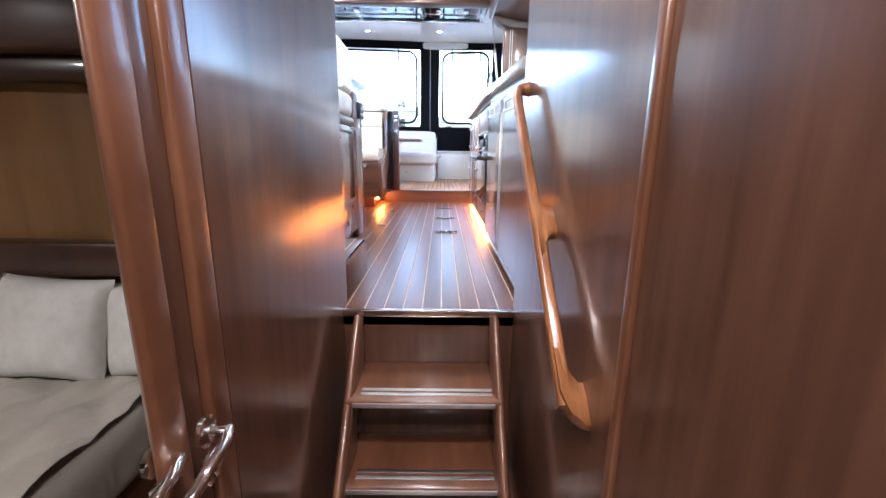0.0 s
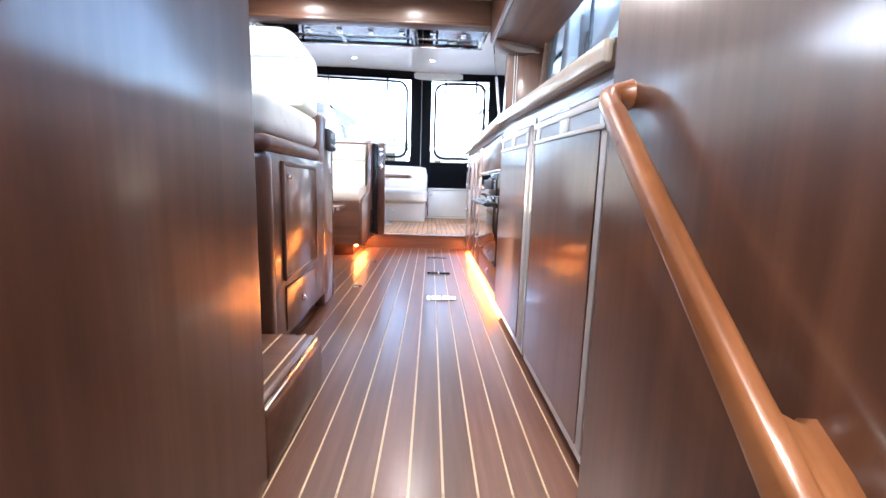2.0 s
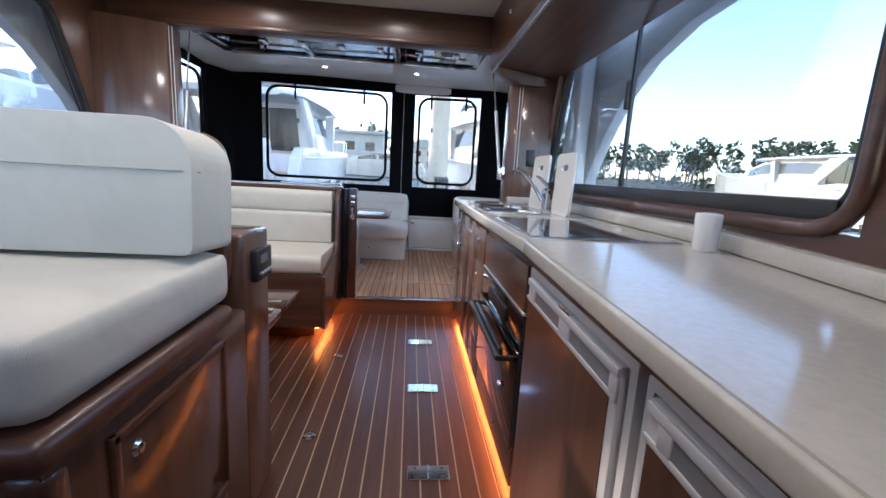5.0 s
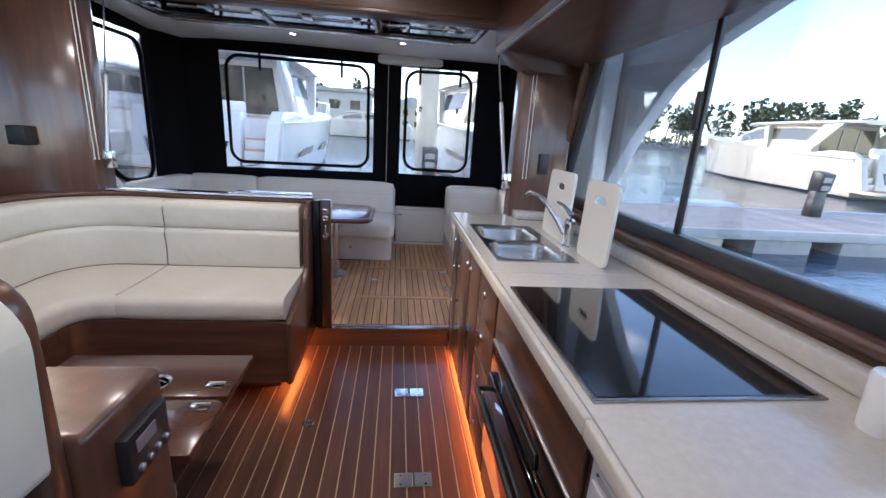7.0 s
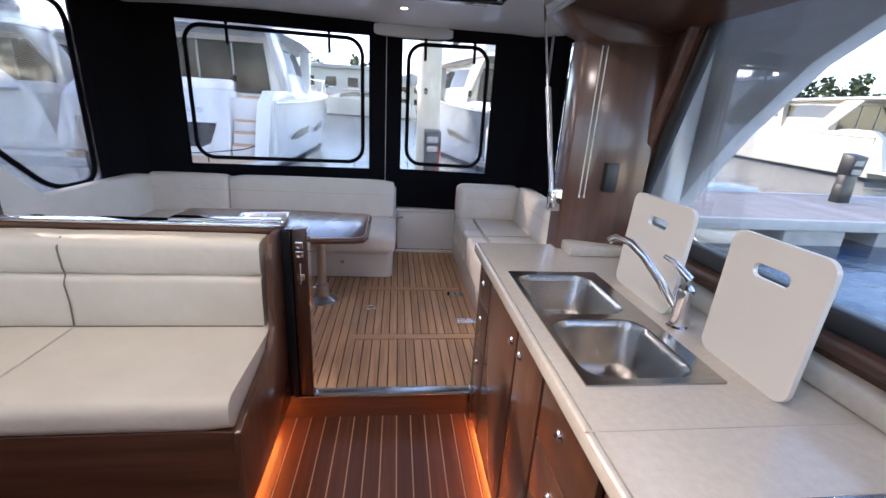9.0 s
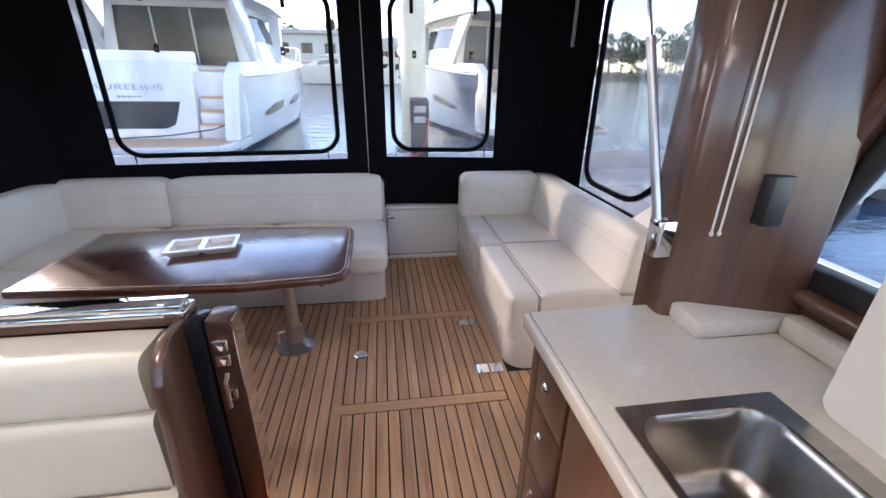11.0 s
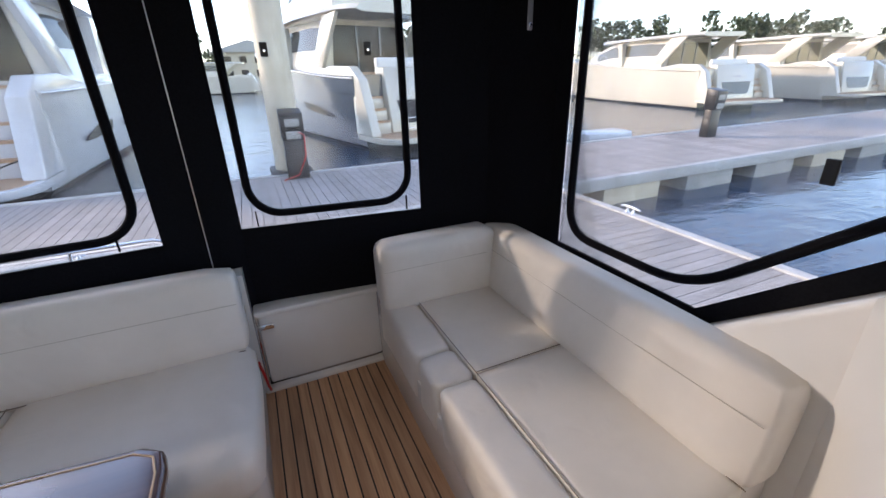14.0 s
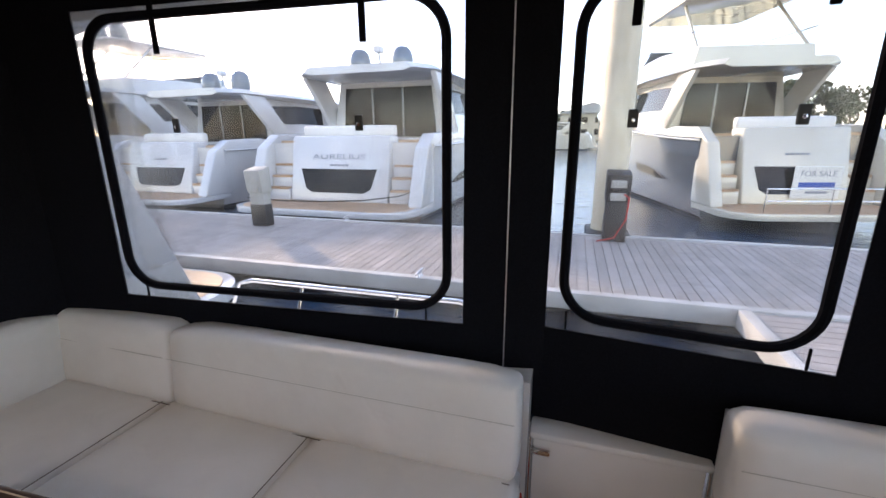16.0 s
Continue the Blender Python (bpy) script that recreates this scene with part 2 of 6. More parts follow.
def clear(name, tint, haze, haze_color=(0.8, 0.82, 0.84), gloss_rough=0.05, gloss=0.6):
    """A thin clear sheet: lets light straight through, with a little milky haze and a sheen that grows at grazing angles."""
    m = bpy.data.materials.new(name)
    m.use_nodes = True
    N, L = m.node_tree.nodes, m.node_tree.links
    N.remove(N["Principled BSDF"])
    out = N["Material Output"]
    tr = N.new("ShaderNodeBsdfTransparent")
    tr.inputs["Color"].default_value = (*tint, 1)
    df = N.new("ShaderNodeBsdfDiffuse")
    df.inputs["Color"].default_value = (*haze_color, 1)
    mx = N.new("ShaderNodeMixShader")
    no = N.new("ShaderNodeTexNoise")
    no.inputs["Scale"].default_value, no.inputs["Detail"].default_value = 5, 6
    tc = N.new("ShaderNodeTexCoord")
    L.new(tc.outputs["Object"], no.inputs["Vector"])
    mp = N.new("ShaderNodeMapping")
    mp.inputs["Scale"].default_value, mp.inputs["Rotation"].default_value = (1.0, 1.0, 0.35), (0.0, 0.5, 0.0)
    L.new(tc.outputs["Object"], mp.inputs["Vector"])
    L.new(mp.outputs["Vector"], no.inputs["Vector"])
    pw = N.new("ShaderNodeMath")
    pw.operation = "POWER"
    L.new(no.outputs["Fac"], pw.inputs[0])
    pw.inputs[1].default_value = 3.0
    mm = N.new("ShaderNodeMath")
    mm.operation = "MULTIPLY"
    L.new(pw.outputs[0], mm.inputs[0])
    mm.inputs[1].default_value = haze * 7
    L.new(mm.outputs[0], mx.inputs["Fac"])
    L.new(tr.outputs[0], mx.inputs[1])
    L.new(df.outputs[0], mx.inputs[2])
    gl = N.new("ShaderNodeBsdfGlossy")
    gl.inputs["Roughness"].default_value = gloss_rough
    fr = N.new("ShaderNodeFresnel")
    fr.inputs["IOR"].default_value = 1.35
    fm = N.new("ShaderNodeMath")
    fm.operation = "MULTIPLY"
    fm.inputs[1].default_value = gloss
    L.new(fr.outputs[0], fm.inputs[0])
    m2 = N.new("ShaderNodeMixShader")
    L.new(fm.outputs[0], m2.inputs["Fac"])
    L.new(mx.outputs[0], m2.inputs[1])
    L.new(gl.outputs[0], m2.inputs[2])
    L.new(m2.outputs[0], out.inputs["Surface"])
    return m


VINYL = clear("clear_vinyl_window", (0.9, 0.91, 0.92), 0.075)
GLASS = clear("saloon_glass", (0.83, 0.86, 0.88), 0.01, gloss_rough=0.01, gloss=0.3)


def water_material():
    m = material("harbour_water", (0.015, 0.045, 0.085), 0.06)
    N, L = m.node_tree.nodes, m.node_tree.links
    b = N["Principled BSDF"]
    b.inputs["IOR"].default_value = 1.33
    tc = N.new("ShaderNodeTexCoord")
    hs = []
    for sc, dt in ((0.9, 5), (5.0, 4)):
        no = N.new("ShaderNodeTexNoise")
        no.inputs["Scale"].default_value, no.inputs["Detail"].default_value = sc, dt
        mp = N.new("ShaderNodeMapping")
        mp.inputs["Scale"].default_value = (0.7, 1.4, 1)
        L.new(tc.outputs["Object"], mp.inputs["Vector"])
        L.new(mp.outputs["Vector"], no.inputs["Vector"])
        hs.append(no)
    ad = N.new("ShaderNodeMath")
    ad.operation = "MULTIPLY_ADD"
    L.new(hs[1].outputs["Fac"], ad.inputs[0])
    ad.inputs[1].default_value = 0.25
    L.new(hs[0].outputs["Fac"], ad.inputs[2])
    bp = N.new("ShaderNodeBump")
    bp.inputs["Strength"].default_value, bp.inputs["Distance"].default_value = 0.45, 0.12
    L.new(ad.outputs[0], bp.inputs["Height"])
    L.new(bp.outputs["Normal"], b.inputs["Normal"])
    return m


WATER = water_material()

# ---- builders ----


def thing(name, label, category, loc=(0, 0, 0), m=None, group="", kind=""):
    """An Empty at a thing's base. Without m its parts are built in world coordinates, with m in its own."""
    e = new(name)
    e.empty_display_size = 0.1
    e.matrix_basis = m if m is not None else Matrix.Translation(loc)
    e["own"] = 1 if m is not None else 0
    return tagged(e, label, category, group, kind)


def part(name, bm, mat, parent=None, label="", smooth=0.0):
    """One mesh object out of a bmesh, under a thing or under a part."""
    me = bpy.data.meshes.new(name)
    bm.to_mesh(me)
    bm.free()
    for k in (mat if isinstance(mat, (list, tuple)) else [mat]):
        me.materials.append(k)
    if smooth:
        me.polygons.foreach_set("use_smooth", [True] * len(me.polygons))
        me.set_sharp_from_angle(angle=radians(smooth))
    ob = new(name, me)
    if parent is not None:
        ob.parent = parent
        if parent.type == "EMPTY" and not parent["own"]:
            ob.matrix_parent_inverse = Matrix.Translation(-parent.location)
    if label:
        ob["label"] = label
    return ob


def setting(name, bm, mat, label="", smooth=0.0, category="structure"):
    return tagged(part(name, bm, mat, None, "", smooth), label, category, kind="structure")


def single(name, bm, mat, label, category, smooth=0.0, group="", kind=""):
    return tagged(part(name, bm, mat, None, "", smooth), label, category, group, kind)


def box(x0, x1, y0, y1, z0, z1, bev=0.0, seg=2, bm=None):
    own = bmesh.new()
    bmesh.ops.create_cube(own, size=1, matrix=Matrix.LocRotScale(((x0 + x1) / 2, (y0 + y1) / 2, (z0 + z1) / 2), None, (abs(x1 - x0), abs(y1 - y0), abs(z1 - z0))))
    if bev:
        bmesh.ops.bevel(own, geom=own.edges[:], offset=min(bev, 0.49 * min(abs(x1 - x0), abs(y1 - y0), abs(z1 - z0))), segments=seg, profile=0.5, affect="EDGES")
    return merged(bm, own)


def merged(bm, own, m=None):
    if m is not None:
        bmesh.ops.transform(own, matrix=m, verts=own.verts)
    if bm is None:
        return own
    tmp = bpy.data.meshes.new("tmp")
    own.to_mesh(tmp)
    own.free()
    bm.from_mesh(tmp)
    bpy.data.meshes.remove(tmp)
    return bm


def prism(pts, axis, a, b, bev=0.0, seg=2, bm=None):
    """A polygon in the plane across axis, drawn out from a to b. For x the points are (y, z), for y (x, z), for z (x, y)."""
    own = bmesh.new()
    put = {"x": lambda p, v: (v, p[0], p[1]), "y": lambda p, v: (p[0], v, p[1]), "z": lambda p, v: (p[0], p[1], v)}[axis]
    va = [own.verts.new(put(p, a)) for p in pts]
    vb = [own.verts.new(put(p, b)) for p in pts]
    own.faces.new(va)
    own.faces.new(vb)
    n = len(pts)
    for i in range(n):
        own.faces.new((va[i], va[(i + 1) % n], vb[(i + 1) % n], vb[i]))
    bmesh.ops.recalc_face_normals(own, faces=own.faces)
    if bev:
        bmesh.ops.bevel(own, geom=own.edges[:], offset=bev, segments=seg, profile=0.5, affect="EDGES", clamp_overlap=True)
    return merged(bm, own)


def rounded(x0, x1, y0, y1, r, n=6):
    """The corners of a rounded rectangle. r: one radius, or four from the lower left on, anticlockwise."""
    rs = r if isinstance(r, (list, tuple)) else [r] * 4
    out = []
    for (cx, cy, a0), q in zip(((x0, y0, 180), (x1, y0, 270), (x1, y1, 0), (x0, y1, 90)), rs):
        ox, oy = cx + (q if cx == x0 else -q), cy + (q if cy == y0 else -q)
        if q <= 0:
            out.append((cx, cy))
            continue
        for i in range(n + 1):
            t = radians(a0 + 90 * i / n)
            out.append((ox + q * math.cos(t), oy + q * math.sin(t)))
    return out


def tube(points, r, seg=8, closed=False, bm=None, cap=True):
    own = bmesh.new()
    P = [Vector(p) for p in points]
    n = len(P)
    rings = []
    up = Vector((0, 0, 1))
    last = None
    for i, p in enumerate(P):
        a = P[i - 1] if (i or closed) else p
        b = P[(i + 1) % n] if (i < n - 1 or closed) else p
        d = (b - a).normalized()
        if last is None:
            u = d.cross(up if abs(d.z) < 0.9 else Vector((1, 0, 0))).normalized()
        else:
            u = (last - d * last.dot(d)).normalized()
        last = u
        v = d.cross(u)
        rr = r[i] if isinstance(r, (list, tuple)) else r
        rings.append([own.verts.new(p + (u * math.cos(t) + v * math.sin(t)) * rr) for t in (2 * math.pi * k / seg for k in range(seg))])
    for i in range(n if closed else n - 1):
        A, B = rings[i], rings[(i + 1) % n]
        for k in range(seg):
            own.faces.new((A[k], A[(k + 1) % seg], B[(k + 1) % seg], B[k]))
    if cap and not closed:
        own.faces.new(rings[0][::-1])
        own.faces.new(rings[-1])
    bmesh.ops.recalc_face_normals(own, faces=own.faces)
    return merged(bm, own)


def lathe(profile, at, axis="z", seg=24, bm=None):
    """A turned body: (radius, height) pairs about an axis through at."""
    own = bmesh.new()
    rot = {"z": Matrix.Identity(4), "x": pose(0, 0, 0, 0, 90, 0), "y": pose(0, 0, 0, -90, 0, 0), "-x": pose(0, 0, 0, 0, -90, 0), "-y": pose(0, 0, 0, 90, 0, 0)}[axis]
    m = Matrix.Translation(at) @ rot
    rings = [[own.verts.new(m @ Vector((max(r, 1e-4) * math.cos(2 * math.pi * k / seg), max(r, 1e-4) * math.sin(2 * math.pi * k / seg), h))) for k in range(seg)] for r, h in profile]
    for A, B in zip(rings, rings[1:]):
        for k in range(seg):
            own.faces.new((A[k], A[(k + 1) % seg], B[(k + 1) % seg], B[k]))
    own.faces.new(rings[0][::-1])
    own.faces.new(rings[-1])
    bmesh.ops.recalc_face_normals(own, faces=own.faces)
    return merged(bm, own)


def loft(sections, closed=True, cap=True, bm=None):
    own = bmesh.new()
    R = [[own.verts.new(p) for p in s] for s in sections]
    for A, B in zip(R, R[1:]):
        n = len(A)
        for k in range(n if closed else n - 1):
            own.faces.new((A[k], A[(k + 1) % n], B[(k + 1) % n], B[k]))
    if cap and closed:
        own.faces.new(R[0][::-1])
        own.faces.new(R[-1])
    bmesh.ops.remove_doubles(own, verts=own.verts, dist=1e-5)
    bmesh.ops.recalc_face_normals(own, faces=own.faces)
    return merged(bm, own)


def ring(outer, inner, axis, a, b):
    """A flat frame: the polygon outer with the hole inner, drawn out along an axis."""
    put = {"x": lambda p, v: (v, p[0], p[1]), "y": lambda p, v: (p[0], v, p[1]), "z": lambda p, v: (p[0], p[1], v)}[axis]
    bm = bmesh.new()
    for v in (a, b):
        vo = [bm.verts.new(put(p, v)) for p in outer]
        vh = [bm.verts.new(put(p, v)) for p in inner]
        eo = [bm.edges.new((vo[i], vo[(i + 1) % len(vo)])) for i in range(len(vo))]
        eh = [bm.edges.new((vh[i], vh[(i + 1) % len(vh)])) for i in range(len(vh))]
        bmesh.ops.triangle_fill(bm, edges=eo + eh, use_beauty=True)
    bm.verts.ensure_lookup_table()
    n, k = len(outer), len(inner)
    for off, cnt in ((0, n), (n, k)):
        for i in range(cnt):
            j = (i + 1) % cnt
            bm.faces.new((bm.verts[off + i], bm.verts[off + j], bm.verts[n + k + off + j], bm.verts[n + k + off + i]))
    bmesh.ops.recalc_face_normals(bm, faces=bm.faces)
    return bm


def pad(x0, x1, y0, y1, z0, z1, r=0.045, puff=0.012, m=None):
    """An upholstered cushion: rounded edges, faces that swell a little, and soft unevenness."""
    bm = bmesh.new()
    bmesh.ops.create_cube(bm, size=1)
    bmesh.ops.subdivide_edges(bm, edges=bm.edges[:], cuts=9, use_grid_fill=True)
    sx, sy, sz = x1 - x0, y1 - y0, z1 - z0
    c = Vector(((x0 + x1) / 2, (y0 + y1) / 2, (z0 + z1) / 2))
    h = (sx / 2, sy / 2, sz / 2)
    rr = min(r, 0.48 * min(sx, sy, sz))
    for v in bm.verts:
        q = [max(-1, min(1, 2 * k)) for k in v.co]
        # denser rows near the edges
        q = [math.copysign(abs(k) ** 0.7, k) for k in q]
        p = Vector([q[i] * h[i] for i in range(3)])
        core = Vector([max(-(h[i] - rr), min(h[i] - rr, p[i])) for i in range(3)])
        d = p - core
        if d.length > 1e-6:
            p = core + d.normalized() * rr
        sw = [(1 - abs(q[i]) ** 3) for i in range(3)]
        swell = Vector((math.copysign(sw[1] * sw[2], p.x), math.copysign(sw[0] * sw[2], p.y), math.copysign(sw[0] * sw[1], p.z)))
        face = max(range(3), key=lambda i: abs(q[i]))
        p[face] += swell[face] * puff
        n = noise.noise((p + c) * 5.0) * 0.003
        p[face] += n
        v.co = c + p
    if m is not None:
        bmesh.ops.transform(bm, matrix=m, verts=bm.verts)
    return bm


def knob(parent, x, y, z, axis="-x", name="knob"):
    return part(name, lathe([(0.013, 0), (0.014, 0.003), (0.011, 0.006), (0.008, 0.008), (0.008, 0.011), (0.004, 0.012)], (x, y, z), axis, 14), CHROME, parent, "round chrome push knob", 40)


def text_mesh(body, size, extrude=0.002):
    cu = bpy.data.curves.new("lettering", "FONT")
    cu.body, cu.size, cu.extrude = body, size, extrude
    cu.align_x, cu.align_y = "CENTER", "CENTER"
    ob = bpy.data.objects.new("lettering", cu)
    scene.collection.objects.link(ob)
    me = bpy.data.meshes.new_from_object(ob)
    bpy.data.objects.remove(ob)
    bm = bmesh.new()
    bm.from_mesh(me)
    bpy.data.meshes.remove(me)
    return bm

# ---- structure ----
FL, CK = 0.0, 0.11          # saloon floor, cockpit floor
LOW = -0.62                 # cabin floor below
CEIL_Z = 2.12
CAB_Z = 1.5                 # headliner of the corridor
PORT_Z = 0.985              # headliner of the port cabin under the helm

floor = setting("floor", box(-1.62, 0.78, 2.1, 5.15, -0.06, -0.004), CAULK_LITE, "dark wood saloon floor with pale inlay lines", category="floor")
cabin_floor = setting("floor_cabin", box(-2.0, 0.78, -1.4, 2.1, LOW - 0.05, LOW), FLOOR_WOOD, "dark wood floor of the lower cabin", category="floor")
cockpit_floor = setting("floor_cockpit", box(-1.85, 1.7, 5.18, 7.4, CK - 0.07, CK - 0.004), CAULK_DARK, "teak cockpit deck with black caulking", category="floor")
setting("wall_stair_riser", box(0.142, 0.73, 2.1, 2.14, LOW, -0.004), WOOD_V, "dark wood panel under the saloon floor", category="wall")
setting("floor_edge_trim", box(0.142, 0.729, 2.075, 2.1, -0.022, 0.003, 0.006), CHROME, "bright metal nosing on the floor edge", 30, "trim")

# corridor walls
setting("wall_corridor_port", box(0.06, 0.144, 1.343, 2.165, LOW, CAB_Z, 0.006), WOOD_V, "varnished mahogany corridor wall", category="wall")
setting("wall_corridor_starboard", box(0.731, 0.84, -1.4, 2.132, LOW, CAB_Z, 0.008), WOOD_V, "varnished mahogany corridor wall", category="wall")
setting("trim_joint", box(0.721, 0.733, 1.262, 1.284, LOW, CAB_Z, 0.004), WOOD_LITE, "rounded mahogany cover strip on the wall", 40, "trim")
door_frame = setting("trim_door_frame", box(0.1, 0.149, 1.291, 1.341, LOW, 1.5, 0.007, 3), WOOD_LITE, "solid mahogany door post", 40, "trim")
setting("trim_door_post", box(0.105, 0.136, 1.2445, 1.2895, LOW, 1.5, 0.004, 3), WOOD_V, "dark mahogany door edge", 40, "trim")
# the light on this edge is put into its paler wood
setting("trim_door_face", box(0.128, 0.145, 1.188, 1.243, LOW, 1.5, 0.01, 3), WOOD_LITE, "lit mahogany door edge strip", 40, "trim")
# port cabin and the space behind
setting("wall_cabin_aft", box(-2.0, 0.0, 1.95, 2.03, LOW, PORT_Z), PANEL_LITE, "honey-coloured cabin wall panel", category="wall")
setting("wall_cabin_port", box(-2.05, -2.0, -1.4, 2.03, LOW, PORT_Z), PANEL_LITE, "honey-coloured cabin wall", category="wall")
setting("wall_cabin_forward", box(-2.05, 0.84, -1.48, -1.4, LOW, PORT_Z), PANEL_LITE, "honey-coloured cabin wall", category="wall")
setting("wall_corridor_forward", box(0.02, 0.84, -1.48, -1.4, PORT_Z + 0.002, CAB_Z), WOOD_V, "mahogany corridor end", category="wall")
setting("wall_cabin_inner", box(-0.02, 0.018, -1.4, 0.45, LOW, PORT_Z), WOOD_V, "mahogany cabin partition", category="wall")
setting("ceiling_cabin", box(-2.05, 0.02, -1.4, 2.03, PORT_Z, PORT_Z + 0.04), CEIL, "cream headliner of the lower cabin", category="ceiling")
setting("wall_corridor_coaming", box(0.02, 0.06, -1.4, 2.03, PORT_Z, CAB_Z), WOOD_V, "mahogany coaming between corridor and helm", category="wall")
setting("ceiling_corridor", box(0.02, 1.4, -1.48, 2.1, CAB_Z, CAB_Z + 0.05), CEIL, "cream headliner of the corridor", category="ceiling")
setting("trim_cabin_rail", box(-2.0, -0.05, 1.88, 1.95, 0.17, 0.27, 0.01), DARKTRIM, "dark padded rail along the cabin wall", 30, "trim")
setting("trim_cabin_cornice", box(-2.0, -0.05, 1.86, 1.95, 0.695, 0.75, 0.008), DARKTRIM, "dark wooden rail along the cabin wall", 30, "trim")

setting("trim_cabin_locker", box(-2.0, -0.05, 1.8, 1.948, 0.75, PORT_Z - 0.002, 0.012), WOOD_X, "dark wooden locker face above the cabin panel", 40, "trim")

# saloon port side
setting("wall_port_lower", box(-1.62, -1.56, 2.03, 5.3, -0.06, 1.0), WOOD_Y, "mahogany saloon side", category="wall")
setting("wall_port_upper", box(-1.62, -1.56, 2.03, 5.3, 1.86, CEIL_Z), WOOD_Y, "mahogany saloon side above the window", category="wall")
setting("wall_port_aft", prism([(5.08, 1.0), (5.3, 1.0), (5.3, 1.86), (4.74, 1.86)], "x", -1.62, -1.56), WOOD_V, "mahogany panel beside the port window", category="wall")
setting("wall_port_forward", box(-1.62, -1.56, 2.03, 2.3, 1.0, 1.86), WOOD_V, "mahogany panel beside the port window", category="wall")
setting("wall_helm_forward", box(-1.62, 0.06, 2.03, 2.1, 0.0, 1.0), WOOD_V, "mahogany helm bulkhead", category="wall")
# saloon starboard side
SX = 1.34
setting("wall_starboard_lower", box(SX, SX + 0.06, 2.15, 5.3, -0.06, 0.968), WOOD_Y, "mahogany saloon side above the worktop", category="wall")
setting("wall_starboard_upper", box(SX, SX + 0.06, 2.15, 5.3, 1.86, CEIL_Z), WOOD_Y, "mahogany saloon side above the window", category="wall")
setting("wall_starboard_forward", box(SX, SX + 0.06, 2.15, 2.96, 0.968, 1.86), WOOD_Y, "mahogany panel beside the galley window", category="wall")
setting("wall_starboard_aft", prism([(5.12, 0.968), (5.3, 0.968), (5.3, 1.86), (4.8, 1.86)], "x", SX, SX + 0.06), WOOD_V, "mahogany panel beside the galley window", category="wall")
setting("wall_corridor_end", box(0.84, SX + 0.06, 2.07, 2.15, LOW, 1.0), WOOD_V, "mahogany bulkhead", category="wall")
ws = tagged(thing("window_3", "wide forward windscreen above the helm", "window", (0, 2.1, CAB_Z)), kind="structure")
for x in (-1.6, -0.65, 0.3, SX):
    part("post", box(x - 0.03, x + 0.03, 2.07, 2.13, 1.0 if x != 0.3 else CAB_Z, CEIL_Z, 0.01), WOOD_V, ws, "", 40)
wsp = part("pane", prism([(-1.6, 1.0), (0.06, 1.0), (0.06, CAB_Z), (SX, CAB_Z), (SX, CEIL_Z), (-1.6, CEIL_Z)], "y", 2.095, 2.1), GLASS, ws, "clear windscreen glass")
wsp.visible_shadow = False
setting("ceiling", box(-1.62, SX + 0.06, 2.16, 5.35, CEIL_Z, CEIL_Z + 0.05), CEIL, "cream saloon headliner", category="ceiling")
setting("beam_aft", box(-1.56, SX, 5.17, 5.3, 1.905, CEIL_Z, 0.015), WOOD_X, "broad mahogany beam over the aft opening", 40, "beam")
setting("trim_beam", box(-1.2, 0.94, 5.15, 5.172, 1.905, 1.93, 0.006), WOOD_X, "narrow mahogany lip under the beam", 40, "trim")
setting("pillar_starboard", prism([(1.06, 5.1), (SX, 4.99), (SX, 5.21), (1.06, 5.21)], "z", CK, 1.905, 0.012), WOOD_V, "mahogany pillar at the aft opening", 40, "pillar")
setting("pillar_port", prism([(-1.56, 5.0), (-1.18, 5.14), (-1.18, 5.3), (-1.56, 5.3)], "z", 0.0, 1.905, 0.012), WOOD_V, "mahogany pillar at the aft opening", 40, "pillar")
# sill to the cockpit
setting("sill_riser", box(-0.12, 0.76, 5.15, 5.18, -0.06, 0.118), WOOD_X, "mahogany step up to the cockpit", category="step")
setting("threshold_strip", box(-0.05, 0.765, 5.135, 5.2, 0.118, 0.126, 0.003), STEEL, "stainless threshold strip", 30, "trim")

# cockpit roof and sides
roof = bmesh.new()
secs = []
for k in range(9):
    y = 5.3 + 2.2 * k / 8
    z = 2.16 - 0.10 * (k / 8) ** 2
    row = [(x, y, z - 0.09 * (abs(x) / 1.85) ** 4) for x in (-1.85, -1.7, -1.3, -0.7, 0, 0.7, 1.3, 1.7, 1.85)]
    secs.append(row + [(x, yy, zz + 0.07) for x, yy, zz in reversed(row)])
setting("ceiling_cockpit", loft(secs, True, True, roof), GEL, "white moulded cockpit hardtop", 50, "ceiling")
setting("trim_roof_edge", box(-1.8, 1.8, 7.33, 7.42, 1.98, 2.075, 0.02), GEL, "white roof edge moulding", 40, "trim")
wing = [(5.28, CK), (6.3, CK), (6.3, 0.66), (6.2, 0.72), (5.55, 1.25), (5.43, 1.9), (5.4, 2.1), (5.28, 2.1)]
# moulded corner that runs from the opening out to the cockpit side
corner = [(1.612, 5.83, 1.02), (1.56, 5.745, 1.1), (1.47, 5.635, 1.22), (1.36, 5.5, 1.62), (1.25, 5.37, 1.98), (1.12, 5.215, 2.04), (1.075, 5.2, 2.06)]
setting("wall_wing_corner", loft([[(x, y, CK), (x, y, zt), (x + 0.1, y - 0.012, zt), (x + 0.1, y - 0.012, CK)] for x, y, zt in corner]), GEL, "white moulded corner beside the aft opening", 30, "wall")
setting("wall_wing_starboard", prism(wing, "x", 1.613, 1.72, 0.02, 3), GEL, "white moulded cabin side wing", 40, "wall")
